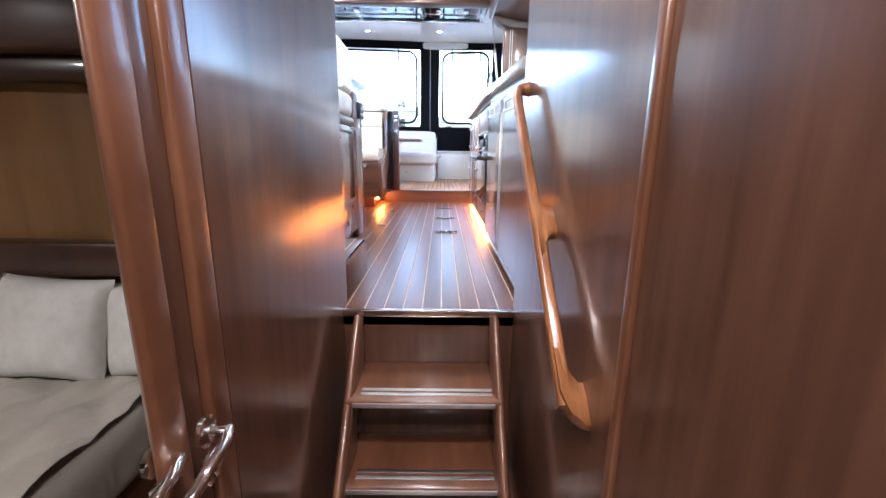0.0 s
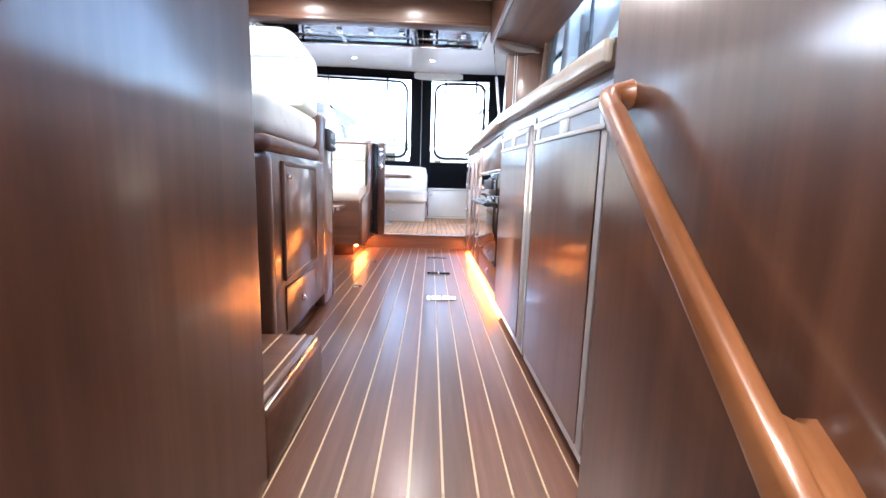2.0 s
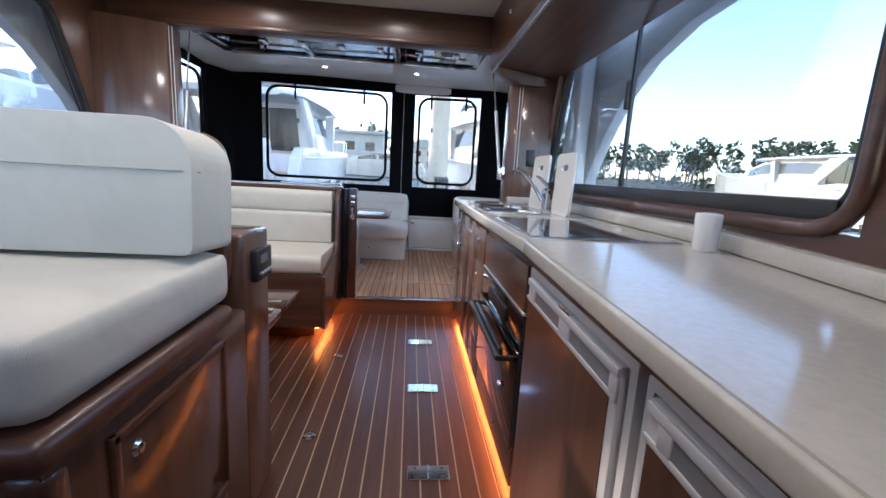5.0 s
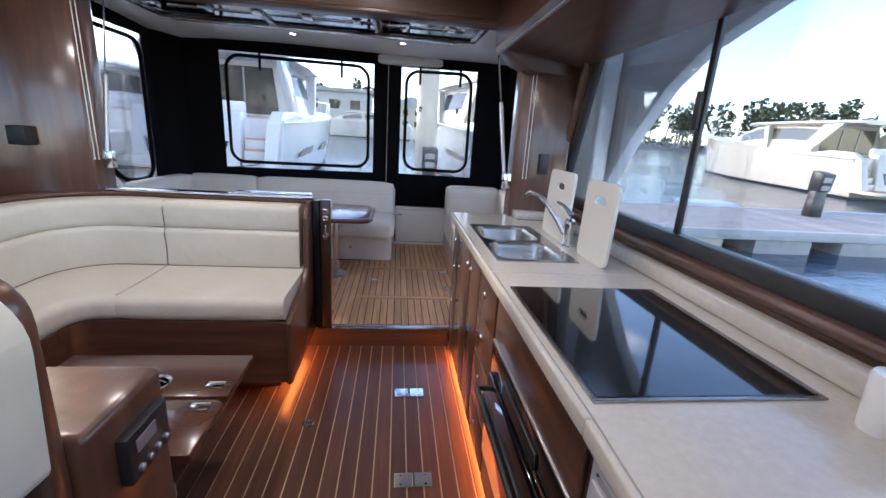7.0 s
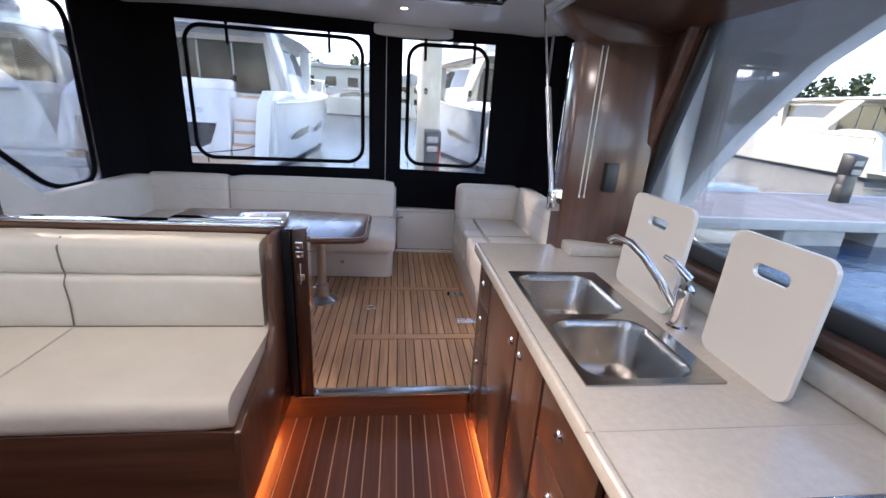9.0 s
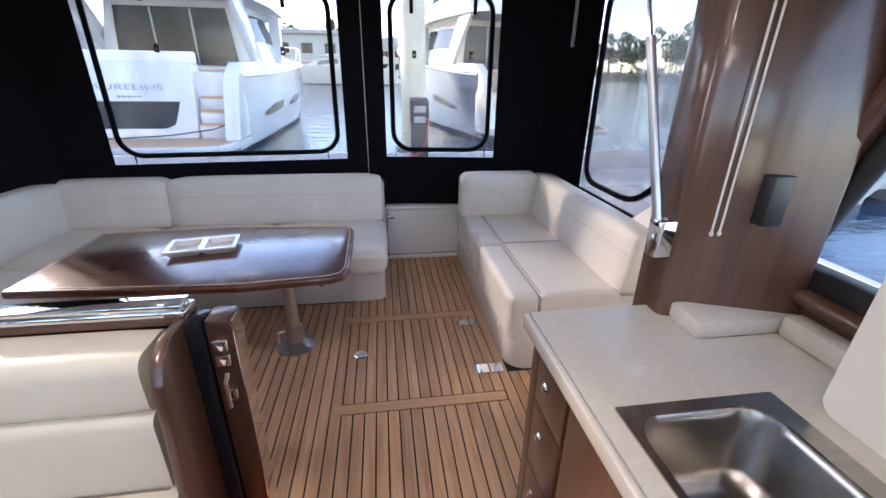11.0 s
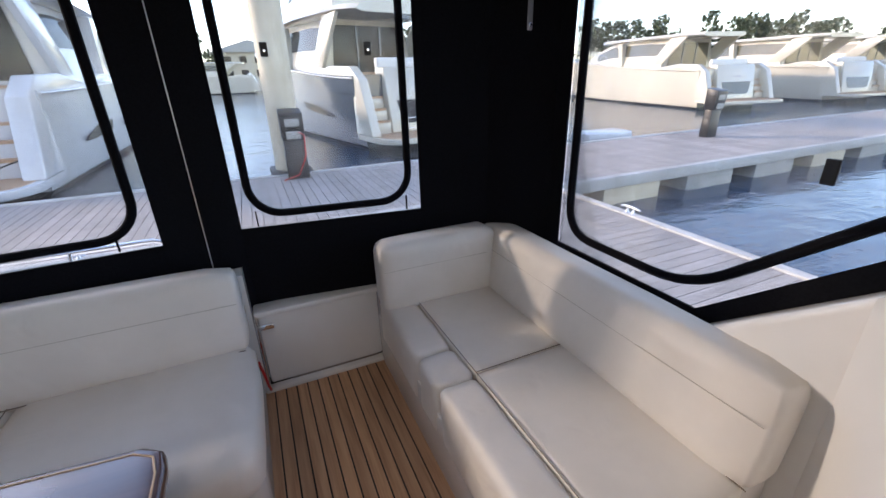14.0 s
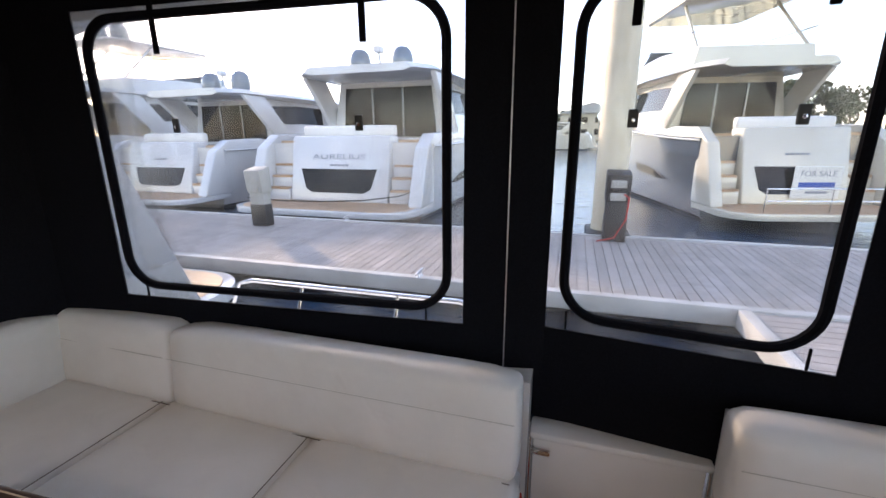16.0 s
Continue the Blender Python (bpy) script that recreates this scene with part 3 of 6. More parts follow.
setting("wall_wing_port", prism(wing, "x", -1.72, -1.6, 0.02, 3), GEL, "white moulded cabin side wing", 40, "wall")
ARCH = [(3.9, 1.9), (4.306, 1.862), (4.627, 1.762), (4.859, 1.62), (5.092, 1.385), (5.251, 1.18), (5.365, 1.0), (5.44, 0.75), (5.44, 0.6), (5.9, 0.6), (5.9, 0.75), (5.6, 1.2), (5.42, 1.75), (5.4, 2.2), (3.9, 2.2)]
setting("wall_arch_starboard", prism(ARCH, "x", 1.75, 1.83, 0.012), GEL, "white swept exterior arch beside the window", 40, "wall")
setting("wall_arch_port", prism(ARCH, "x", -1.83, -1.75, 0.012), GEL, "white swept exterior arch beside the window", 40, "wall")
setting("roof_overhang", box(-1.5, 1.5, 1.6, 5.5, 2.2, 2.27, 0.02), GEL, "white coachroof over the saloon", 40, "roof")
setting("ground_side_deck_aft", box(1.725, 2.05, 5.202, 7.5, 0.42, 0.5, 0.02), GEL, "white side deck along the cockpit", 40, "deck")
setting("ground_side_deck", box(1.4, 2.05, 0.5, 5.2, 0.42, 0.5, 0.02), GEL, "white side deck along the saloon", 40, "deck")
setting("ground_side_deck_port_aft", box(-2.05, -1.925, 5.302, 7.5, 0.42, 0.5, 0.02), GEL, "white side deck along the cockpit", 40, "deck")
setting("ground_side_deck_port", box(-2.05, -1.62, 0.5, 5.3, 0.42, 0.5, 0.02), GEL, "white side deck along the saloon", 40, "deck")
setting("hull_stern", box(-2.05, 2.05, 7.42, 7.62, -0.95, 0.55, 0.05), GEL, "white stern coaming", 40, "hull")
setting("hull_starboard", box(1.98, 2.06, -2.5, 7.6, -1.0, 0.42), GEL, "white hull side", category="hull")
setting("hull_port", box(-2.06, -1.98, -2.5, 7.6, -1.0, 0.42), GEL, "white hull side", category="hull")
setting("hull_bottom", box(-2.06, 2.06, -2.5, 7.6, -1.05, -0.95), GEL, "white hull bottom", category="hull")
setting("wall_cockpit_starboard", box(1.66, 1.74, 5.9, 7.42, CK, 0.72), GEL, "white cockpit side", category="wall")
setting("wall_cockpit_port", box(-1.92, -1.75, 5.3, 7.42, CK, 0.72), GEL, "white cockpit side", category="wall")
setting("wall_cockpit_aft", box(-1.9, 0.39, 7.28, 7.42, CK, 0.72), GEL, "white cockpit transom", category="wall")
setting("wall_cockpit_aft_starboard", box(0.97, 1.74, 7.3, 7.42, CK, 0.72), GEL, "white cockpit transom", category="wall")

# ---- cockpit enclosure ----
ENC = [(-1.74, 6.2), (-1.74, 6.85), (-1.6, 7.14), (-1.305, 7.2), (0.142, 7.325), (0.285, 7.36), (0.42, 7.385), (1.2, 7.29), (1.52, 7.22), (1.72, 7.0), (1.74, 6.1)]


def sheet(p, q, z0, z1, t=0.006, bm=None, z0b=None, z1b=None):
    """An upright sheet of thickness t from p to q in plan."""
    own = bmesh.new()
    a, b = Vector((*p, 0)), Vector((*q, 0))
    n = Vector((-(b - a).y, (b - a).x, 0)).normalized() * t / 2
    z0b, z1b = z0 if z0b is None else z0b, z1 if z1b is None else z1b
    vs = [own.verts.new(c) for c in (a - n + Vector((0, 0, z0)), b - n + Vector((0, 0, z0b)), b - n + Vector((0, 0, z1b)), a - n + Vector((0, 0, z1)), a + n + Vector((0, 0, z0)), b + n + Vector((0, 0, z0b)), b + n + Vector((0, 0, z1b)), a + n + Vector((0, 0, z1)))]
    for f in ((0, 1, 2, 3), (4, 5, 6, 7), (0, 1, 5, 4), (1, 2, 6, 5), (2, 3, 7, 6), (3, 0, 4, 7)):
        own.faces.new([vs[i] for i in f])
    bmesh.ops.recalc_face_normals(own, faces=own.faces)
    return merged(bm, own)


def lerp(p, q, t):
    return tuple(a + (b - a) * t for a, b in zip(p, q))


enclosure = thing("cockpit_enclosure", "black canvas cockpit enclosure with clear roll-up windows", "enclosure", (0, 7.3, 0.7))
WIN_Z0, WIN_Z1, ENC_Z0, ENC_Z1 = 0.885, 1.97, 0.5, 2.09


def canvas_run(pts, z0, z1, t=0.008):
    """One continuous upright cloth along a line in plan."""
    secs3 = []
    for k, p in enumerate(pts):
        a, b = Vector((*pts[max(0, k - 1)], 0)), Vector((*pts[min(len(pts) - 1, k + 1)], 0))
        n = Vector((-(b - a).y, (b - a).x, 0)).normalized() * t / 2
        c = Vector((*p, 0))
        secs3.append([c - n + Vector((0, 0, z0)), c + n + Vector((0, 0, z0)), c + n + Vector((0, 0, z1)), c - n + Vector((0, 0, z1))])
    return loft(secs3)


part("lower_canvas", canvas_run(ENC[1:-1], ENC_Z0, WIN_Z0), CANVAS, enclosure)
part("upper_canvas", canvas_run(ENC, WIN_Z1, ENC_Z1), CANVAS, enclosure)
for a, b in ((2, 3), (4, 6), (7, 9)):
    part("canvas_post", canvas_run(ENC[a:b + 1], WIN_Z0, WIN_Z1), CANVAS, enclosure)
part("canvas_post", canvas_run([(-1.74, 6.74), (-1.74, 6.85), (-1.6, 7.14)], WIN_Z0 - 0.15, WIN_Z1), CANVAS, enclosure)
part("canvas_post", canvas_run([(1.72, 7.0), (1.7205, 6.92)], WIN_Z0 - 0.2, WIN_Z1), CANVAS, enclosure)


def border(p, q, z0, z1, inset, r, rad=0.016):
    """The dark rounded binding sewn on a clear window."""
    a, b = Vector((*p, 0)), Vector((*q, 0))
    d = (b - a)
    w = d.length
    d.normalize()
    n = Vector((-d.y, d.x, 0))
    if n.y > 0:
        n = -n
    loop = rounded(inset, w - inset, z0 + inset, z1 - inset * 0.6, r, 8)
    bm = tube([a + d * u + n * 0.008 + Vector((0, 0, z)) for u, z in loop], rad, 8, True)
    return bm


def vinyl_window(p, q, z0, z1, inset=0.055, r=0.13):
    pane = part("pane", sheet(p, q, z0, z1, 0.002), VINYL, enclosure, "clear vinyl pane")
    part("binding", border(p, q, z0, z1, inset, r), CANVAS, pane, "black rounded binding")
    a, b = Vector((*p, 0)), Vector((*q, 0))
    n = Vector((-(b - a).y, (b - a).x, 0)).normalized()
    if n.y > 0:
        n = -n
    for u in (0.25, 0.78):
        c = a + (b - a) * u + n * 0.014
        part("strap", box(c.x - 0.012, c.x + 0.012, c.y - 0.004, c.y + 0.004, z1 - 0.16, z1 + 0.05, 0.003), CANVAS, pane, "black webbing strap")
        c2 = a + (b - a) * (u + (0.02 if u < 0.5 else -0.02)) + n * 0.01
        part("clip", box(c2.x - 0.014, c2.x + 0.014, c2.y - 0.004, c2.y + 0.004, 1.545, 1.595, 0.003), BLACK, pane, "black clip")
        part("snap", lathe([(0.006, 0), (0.006, 0.003), (0.003, 0.004)], (c2.x, c2.y - 0.004, 1.565), "-y", 10), CHROME, pane, "bright snap stud")
    for u in (0.09, 0.91):
        c = a + (b - a) * u + n * 0.016
        part("tie", box(c.x - 0.003, c.x + 0.003, c.y - 0.003, c.y + 0.003, z0 + 0.01, z0 + 0.075), CANVAS, pane)


vinyl_window((-1.305, 7.2), (0.142, 7.325), WIN_Z0, WIN_Z1)
vinyl_window((0.42, 7.385), (1.2, 7.29), WIN_Z0, WIN_Z1)
part("zip", sheet((0.2835, 7.352), (0.2875, 7.353), ENC_Z0 + 0.1, 2.05, 0.004), ALU, enclosure, "pale zip line")


def soft_corners(pts, r, n=6):
    out = []
    k = len(pts)
    for i in range(k):
        p, a, b = Vector(pts[i]), Vector(pts[i - 1]), Vector(pts[(i + 1) % k])
        u, v = (a - p).normalized(), (b - p).normalized()
        s, e = p + u * r, p + v * r
        for j in range(n + 1):
            t = j / n
            out.append(tuple((1 - t) ** 2 * s + 2 * t * (1 - t) * p + t * t * e))
    return out


# side windows with their slanting lower edges
for s_, ya in ((1, 6.92), (-1, 6.74)):
    X = 1.73 * s_
    pane = part("pane", prism([(ya, 0.74), (6.26, 0.74), (5.62, 1.28), (5.5, 1.97), (ya, 1.97)], "x", X - 0.001, X + 0.001), VINYL, enclosure, "clear vinyl pane")
    part("binding", tube([(X - 0.008 * s_, y, z) for y, z in soft_corners([(ya - 0.06, 0.81), (6.28, 0.81), (5.71, 1.3), (5.6, 1.92), (ya - 0.06, 1.92)], 0.14)], 0.016, 8, True), CANVAS, pane, "black rounded binding")
    part("lower_canvas", prism([(ya + 0.08, 0.5), (ya + 0.08, 0.745), (6.25, 0.745), (5.61, 1.285), (5.49, 1.97), (5.4, 1.97), (5.53, 1.22), (6.2, 0.66), (6.2, 0.5)], "x", X - 0.005, X + 0.005), CANVAS, enclosure)
    part("clip", box(X - 0.012 if s_ > 0 else X + 0.004, X - 0.004 if s_ > 0 else X + 0.012, 6.0, 6.03, 1.2, 1.26, 0.003), BLACK, pane, "black clip")
for x, y in ((1.62, 7.08), (-1.72, 6.98)):
    st = part("strap", box(x - 0.012, x + 0.012, y - 0.01, y - 0.002, 1.62, 2.05, 0.004), SILVER_DARK, enclosure, "grey webbing strap")
    part("snap", lathe([(0.008, 0), (0.008, 0.003), (0.004, 0.004)], (x, y - 0.01, 1.64), "-y", 10), CHROME, st)

# ---- cockpit furniture ----
bench = thing("cockpit_bench", "white L-shaped cockpit bench with cream vinyl cushions", "bench", (-0.5, 6.9, CK))
part("base", prism(rounded(-1.74, 0.375, 6.63, 7.28, [0.02, 0.06, 0.02, 0.02]), "z", CK, 0.36, 0.012), GEL, bench, "white moulded base", 40)
part("base", box(-1.74, -1.28, 5.55, 6.63, CK, 0.36, 0.012), GEL, bench, "white moulded base", 40)
SEATZ = 0.5
for x0, x1 in ((-1.038, -0.353), (-0.351, 0.385)):
    part("seat_cushion", pad(x0, x1, 6.5, 7.14, 0.345, SEATZ, 0.05), LEATHER_OUT, bench, "", 60)
part("seat_cushion", pad(-1.72, -1.04, 6.5, 7.14, 0.345, SEATZ, 0.05), LEATHER_OUT, bench, "", 60)
part("seat_cushion", pad(-1.72, -1.2, 5.55, 6.5, 0.345, SEATZ, 0.05), LEATHER_OUT, bench, "", 60)
TILT_A = Matrix.Translation((0, 7.1, 0.5)) @ pose(0, 0, 0, -6) @ Matrix.Translation((0, -7.1, -0.5))
def back_cushion(parent, x0, x1, y0, y1, z0, z1, m, crease, r=0.045):
    """One backrest cushion with a sewn crease along its upper third."""
    ob = part("backrest", pad(x0, x1, y0, y1, z0, z1, r, 0.006, m), LEATHER_OUT, parent, "", 60)
    sm = tube([m @ Vector(p) for p in crease], 0.0013, 6)
    part("crease", sm, SEAM, ob)


for x0, x1 in ((-0.998, 0.372), (-1.72, -1.002)):
    back_cushion(bench, x0, x1, 7.065, 7.235, 0.47, 0.81, TILT_A, [(x0 + 0.008, 7.06, 0.69), (x1 - 0.008, 7.06, 0.69)])
part("backrest", pad(-1.73, -1.58, 5.55, 7.115, 0.47, 0.81, 0.05, 0.008), LEATHER_OUT, bench, "", 60)
for x in (-1.039, -0.352):
    part("piping", tube([(x, 6.53, SEATZ + 0.001), (x, 7.07, SEATZ + 0.001)], 0.0018, 6), PIPING, bench)
part("piping", tube([(-1.6, 7.06, SEATZ + 0.001), (0.36, 7.06, SEATZ)], 0.0018, 6), PIPING, bench)
knob(bench, -0.02, 6.63, 0.24, "-y", "latch")

gate = thing("transom_gate", "white moulded transom gate between the benches", "gate", (0.68, 7.33, CK))
part("panel", box(0.405, 0.955, 7.31, 7.35, CK + 0.02, 0.5, 0.012), GEL, gate, "", 40)
part("cap", box(0.395, 0.965, 7.28, 7.38, 0.5, 0.53, 0.012), GEL, gate, "", 40)
part("latch", box(0.4, 0.47, 7.285, 7.31, 0.435, 0.46, 0.008), CHROME, gate, "bright latch", 40)
part("hinge", box(0.5, 0.93, 7.3, 7.312, CK + 0.012, CK + 0.026, 0.003), STEEL, gate, "piano hinge", 40)
for x in (0.398, 0.962):
    part("edge_strip", box(x - 0.004, x + 0.004, 7.298, 7.312, CK + 0.02, 0.5, 0.002), CHROME, gate)
single("shore_cable", tube([(0.38, 7.2, 0.34), (0.392, 7.19, 0.28), (0.4, 7.2, 0.2), (0.402, 7.24, 0.15)], 0.006, 8), RED, "short red cable hanging by the transom gate", "cable", 40)

setting("trim_gate_sill", box(0.378, 0.985, 7.265, 7.308, CK, CK + 0.022, 0.005), GEL, "white moulded sill under the transom gate", 40, "trim")
side = thing("side_bench", "white side bench with cream vinyl seat and backrest", "bench", (1.3, 6.6, CK))
part("base", prism(rounded(0.945, 1.66, 5.86, 7.3, [0.11, 0.02, 0.02, 0.02], 8), "z", CK, 0.37, 0.015), GEL, side, "white moulded base with rounded corner", 40)
part("front_roll", pad(0.94, 1.0935, 5.88, 6.545, 0.26, SEATZ, 0.032, 0.001), LEATHER_OUT, side, "", 60)
part("front_roll", pad(0.94, 1.0935, 6.55, 6.73, 0.26, SEATZ, 0.032, 0.001), LEATHER_OUT, side, "", 60)
part("front_roll", pad(0.94, 1.0935, 6.735, 7.25, 0.26, SEATZ, 0.032, 0.001), LEATHER_OUT, side, "", 60)
part("seat_cushion", pad(1.0945, 1.49, 5.88, 6.5505, 0.36, SEATZ, 0.012, 0.004), LEATHER_OUT, side, "", 60)
part("seat_cushion", pad(1.0945, 1.49, 6.5515, 7.14, 0.36, SEATZ, 0.012, 0.004), LEATHER_OUT, side, "", 60)
part("ledge", box(1.491, 1.61, 5.885, 7.2, 0.3, 0.472, 0.012), GEL, side, "white moulded ledge behind the seat", 40)
TILT_S = Matrix.Translation((1.47, 0, 0.48)) @ pose(0, 0, 0, 0, 7, 0) @ Matrix.Translation((-1.47, 0, -0.48))
back_cushion(side, 1.455, 1.615, 5.87, 7.235, 0.475, 0.8, TILT_S, [(1.45, 5.88, 0.69), (1.4495, 7.1, 0.69)])
back_cushion(side, 0.935, 1.5, 7.085, 7.242, 0.475, 0.8, Matrix.Identity(4), [(0.942, 7.08, 0.69), (1.44, 7.0795, 0.69)])
for pts in ([(1.094, 5.9, SEATZ + 0.001), (1.094, 7.1, SEATZ + 0.001)], [(1.47, 5.87, SEATZ), (1.47, 7.08, SEATZ)], [(1.096, 6.551, SEATZ + 0.001), (1.47, 6.551, SEATZ + 0.001)]):
    part("piping", tube(pts, 0.0018, 6), PIPING, side)
part("grab_vent", lathe([(0.022, 0), (0.02, 0.006), (0.005, 0.008)], (0.945, 6.05, 0.25), "-x", 14), GEL, side, "", 40)

table = thing("cockpit_table", "glossy varnished mahogany table with pale inlay line", "table", (-0.4, 6.15, CK))
TZ = 0.67
TOP = [(-1.05, 5.86), (-0.2, 5.81), (0.16, 5.845), (0.21, 5.87), (0.228, 5.93), (0.222, 6.4), (0.21, 6.455), (0.165, 6.485), (-0.4, 6.54), (-1.05, 6.5)]
part("tabletop", prism(TOP, "z", TZ - 0.035, TZ, 0.012, 3), WOOD_GLOSS, table, "", 40)
inl = [(-0.4 + (x + 0.4) * 0.968, 6.17 + (y - 6.17) * 0.945) for x, y in TOP]
part("inlay", tube([(x, y, TZ - 0.0015) for x, y in inl], 0.0035, 6, True), CAULK_LITE, table, "pale inlay line")
for x, y in ((-0.735, 6.205), (-0.105, 6.205)):
    leg = part("leg", lathe([(0.105, CK), (0.105, CK + 0.006), (0.07, CK + 0.022), (0.045, CK + 0.035), (0.042, CK + 0.12), (0.032, CK + 0.125), (0.03, TZ - 0.06), (0.07, TZ - 0.045), (0.075, TZ - 0.036)], (x, y, 0), "z", 28), ALU, table, "round aluminium pedestal", 40)
    part("lever", tube([(x - 0.04, y - 0.02, CK + 0.1), (x - 0.07, y - 0.05, CK + 0.11), (x - 0.075, y - 0.06, CK + 0.06)], 0.008, 8), ALU, leg, "", 40)
    for k in range(6):
        a = k * math.pi / 3 + 0.4
        part("screw", lathe([(0.008, 0), (0.007, 0.003), (0.002, 0.004)], (x + 0.09 * math.cos(a), y + 0.09 * math.sin(a), CK + 0.008), "z", 8), STEEL, leg)

tray = thing("serving_tray", "white two-compartment porcelain dish on the table", "dish", (-0.46, 6.21, TZ))
TRM = Matrix.Translation((-0.455, 6.21, TZ)) @ pose(0, 0, 0, 0, 0, 9)
rim = bmesh.new()
o = [(-0.15, -0.085), (0.15, -0.085), (0.15, 0.085), (-0.15, 0.085)]
for cx in (-0.072, 0.072):
    outer = [(cx - 0.076, -0.085, 0.034), (cx + 0.076, -0.085, 0.034), (cx + 0.076, 0.085, 0.034), (cx - 0.076, 0.085, 0.034)]
    lip = [(cx - 0.058, -0.065, 0.032), (cx + 0.058, -0.065, 0.032), (cx + 0.058, 0.065, 0.032), (cx - 0.058, 0.065, 0.032)]
    bot = [(cx - 0.05, -0.055, 0.008), (cx + 0.05, -0.055, 0.008), (cx + 0.05, 0.055, 0.008), (cx - 0.05, 0.055, 0.008)]
    under = [(cx - 0.055, -0.06, 0.0), (cx + 0.055, -0.06, 0.0), (cx + 0.055, 0.06, 0.0), (cx - 0.055, 0.06, 0.0)]
    loft([bot, lip, outer, [(x, y, z - 0.008) for x, y, z in outer], under], True, True, rim)
bmesh.ops.transform(rim, matrix=TRM, verts=rim.verts)
part("dish_body", rim, PORCELAIN, tray, "", 40)

# deck fittings
def flush_ring(name, x, y, z, r=0.03, label="round chrome flush lifting ring"):
    t = thing(name, label, "deck fitting", (x, y, z), group="flush lifting rings")
    part("plate", lathe([(r, 0), (r, 0.003), (r * 0.8, 0.004), (r * 0.75, 0.002), (0.001, 0.0015)], (x, y, z), "z", 24), CHROME, t, "", 40)
    part("ring", tube([(x + r * 0.55 * math.cos(a), y + r * 0.55 * math.sin(a), z + 0.004) for a in np.linspace(0, 2 * math.pi, 16, endpoint=False)], 0.003, 6, True), CHROME, t, "", 40)


def hinge(x, y, z, w=0.075, d=0.035):
    t = thing("hatch_hinge", "polished steel hatch hinge set in the floor", "hinge", (x, y, z), group="hatch hinges")
    part("leaf", box(x - w, x - 0.002, y - d, y + d, z, z + 0.004, 0.0015), CHROME, t)
    part("leaf", box(x + 0.002, x + w, y - d, y + d, z, z + 0.004, 0.0015), CHROME, t)
    part("pin", tube([(x, y - d, z + 0.004), (x, y + d, z + 0.004)], 0.005, 8), CHROME, t)
    for sx in (-1, 1):
        for sy in (-1, 1):
            part("screw", lathe([(0.006, 0), (0.005, 0.0015), (0.001, 0.002)], (x + sx * w * 0.65, y + sy * d * 0.6, z + 0.004), "z", 8), STEEL, t)


hinge(0.845, 6.3, CK + 0.001, 0.06, 0.03)
hinge(0.865, 5.885, CK + 0.001, 0.065, 0.033)
flush_ring("deck_ring", 0.235, 6.07, CK + 0.001, 0.034)
scup = thing("deck_scupper", "white perforated deck drain plate", "drain", (1.5, 5.83, CK))
part("plate", prism(rounded(1.42, 1.585, 5.775, 5.85, 0.035), "z", CK, CK + 0.012, 0.004), GEL, scup, "", 40)
for i in range(6):
    for j in range(3):
        part("hole", lathe([(0.0055, 0), (0.0055, 0.001)], (1.445 + 0.023 * i, 5.792 + 0.021 * j, CK + 0.0125), "z", 8), RUBBER, scup)

# the flip-up aft window under the cockpit roof
hatch = thing("flip_up_window", "polished flip-up aft window held under the cockpit roof", "window", (-0.1, 5.6, 1.94))
HX0, HX1, HY0, HY1, HZ = -1.17, 0.93, 5.32, 5.95, 1.955
HM = Matrix.Translation((0, HY0, HZ)) @ pose(0, 0, 0, 2.0) @ Matrix.Translation((0, -HY0, -HZ))


def hb(name, x0, x1, y0, y1, z0, z1, mat, parent, bev=0.006):
    bm = box(x0, x1, y0, y1, z0, z1, bev)
    bmesh.ops.transform(bm, matrix=HM, verts=bm.verts)
    return part(name, bm, mat, parent, "", 40)


for y in (HY0, HY1 - 0.05):
    hb("frame_rail", HX0, HX1, y, y + 0.05, HZ - 0.02, HZ + 0.02, BLACK_GLASS, hatch)
xs = [HX0, -0.47, 0.23, HX1 - 0.05]
for x in xs:
    hb("frame_bar", x, x + 0.05, HY0 + 0.052, HY1 - 0.052, HZ - 0.018, HZ + 0.018, STEEL, hatch)
for a, b in zip(xs, xs[1:]):
    hb("pane", a + 0.052, b - 0.002, HY0 + 0.055, HY1 - 0.055, HZ - 0.004, HZ + 0.004, BLACK_GLASS, hatch, 0)
for x in np.arange(-1.0, 0.9, 0.28):
    hb("bracket", x, x + 0.05, HY0 + 0.1, HY0 + 0.2, HZ - 0.045, HZ - 0.02, CHROME, hatch)
hb("lock_bar", HX0 + 0.1, HX1 - 0.1, HY1 - 0.12, HY1 - 0.1, HZ - 0.05, HZ - 0.03, CHROME, hatch)
for x, xb, yb in ((0.96, 1.025, 5.12), (-1.15, -1.15, 5.2)):
    foot, mid, head = Vector((xb, yb, 1.1)), Vector(((x + xb) / 2, (yb + 5.36) / 2, 1.52)), Vector((x, 5.36, 1.93))
    strut = part("gas_strut", tube([foot, mid], 0.011, 10), ALU, hatch, "slim gas strut", 40)
    part("rod", tube([mid, head], 0.005, 8), CHROME, strut, "", 40)
    part("bracket", box(xb - 0.012, xb + 0.034, yb - 0.02, yb + 0.02, 1.04, 1.13, 0.004), CHROME, strut, "", 40)
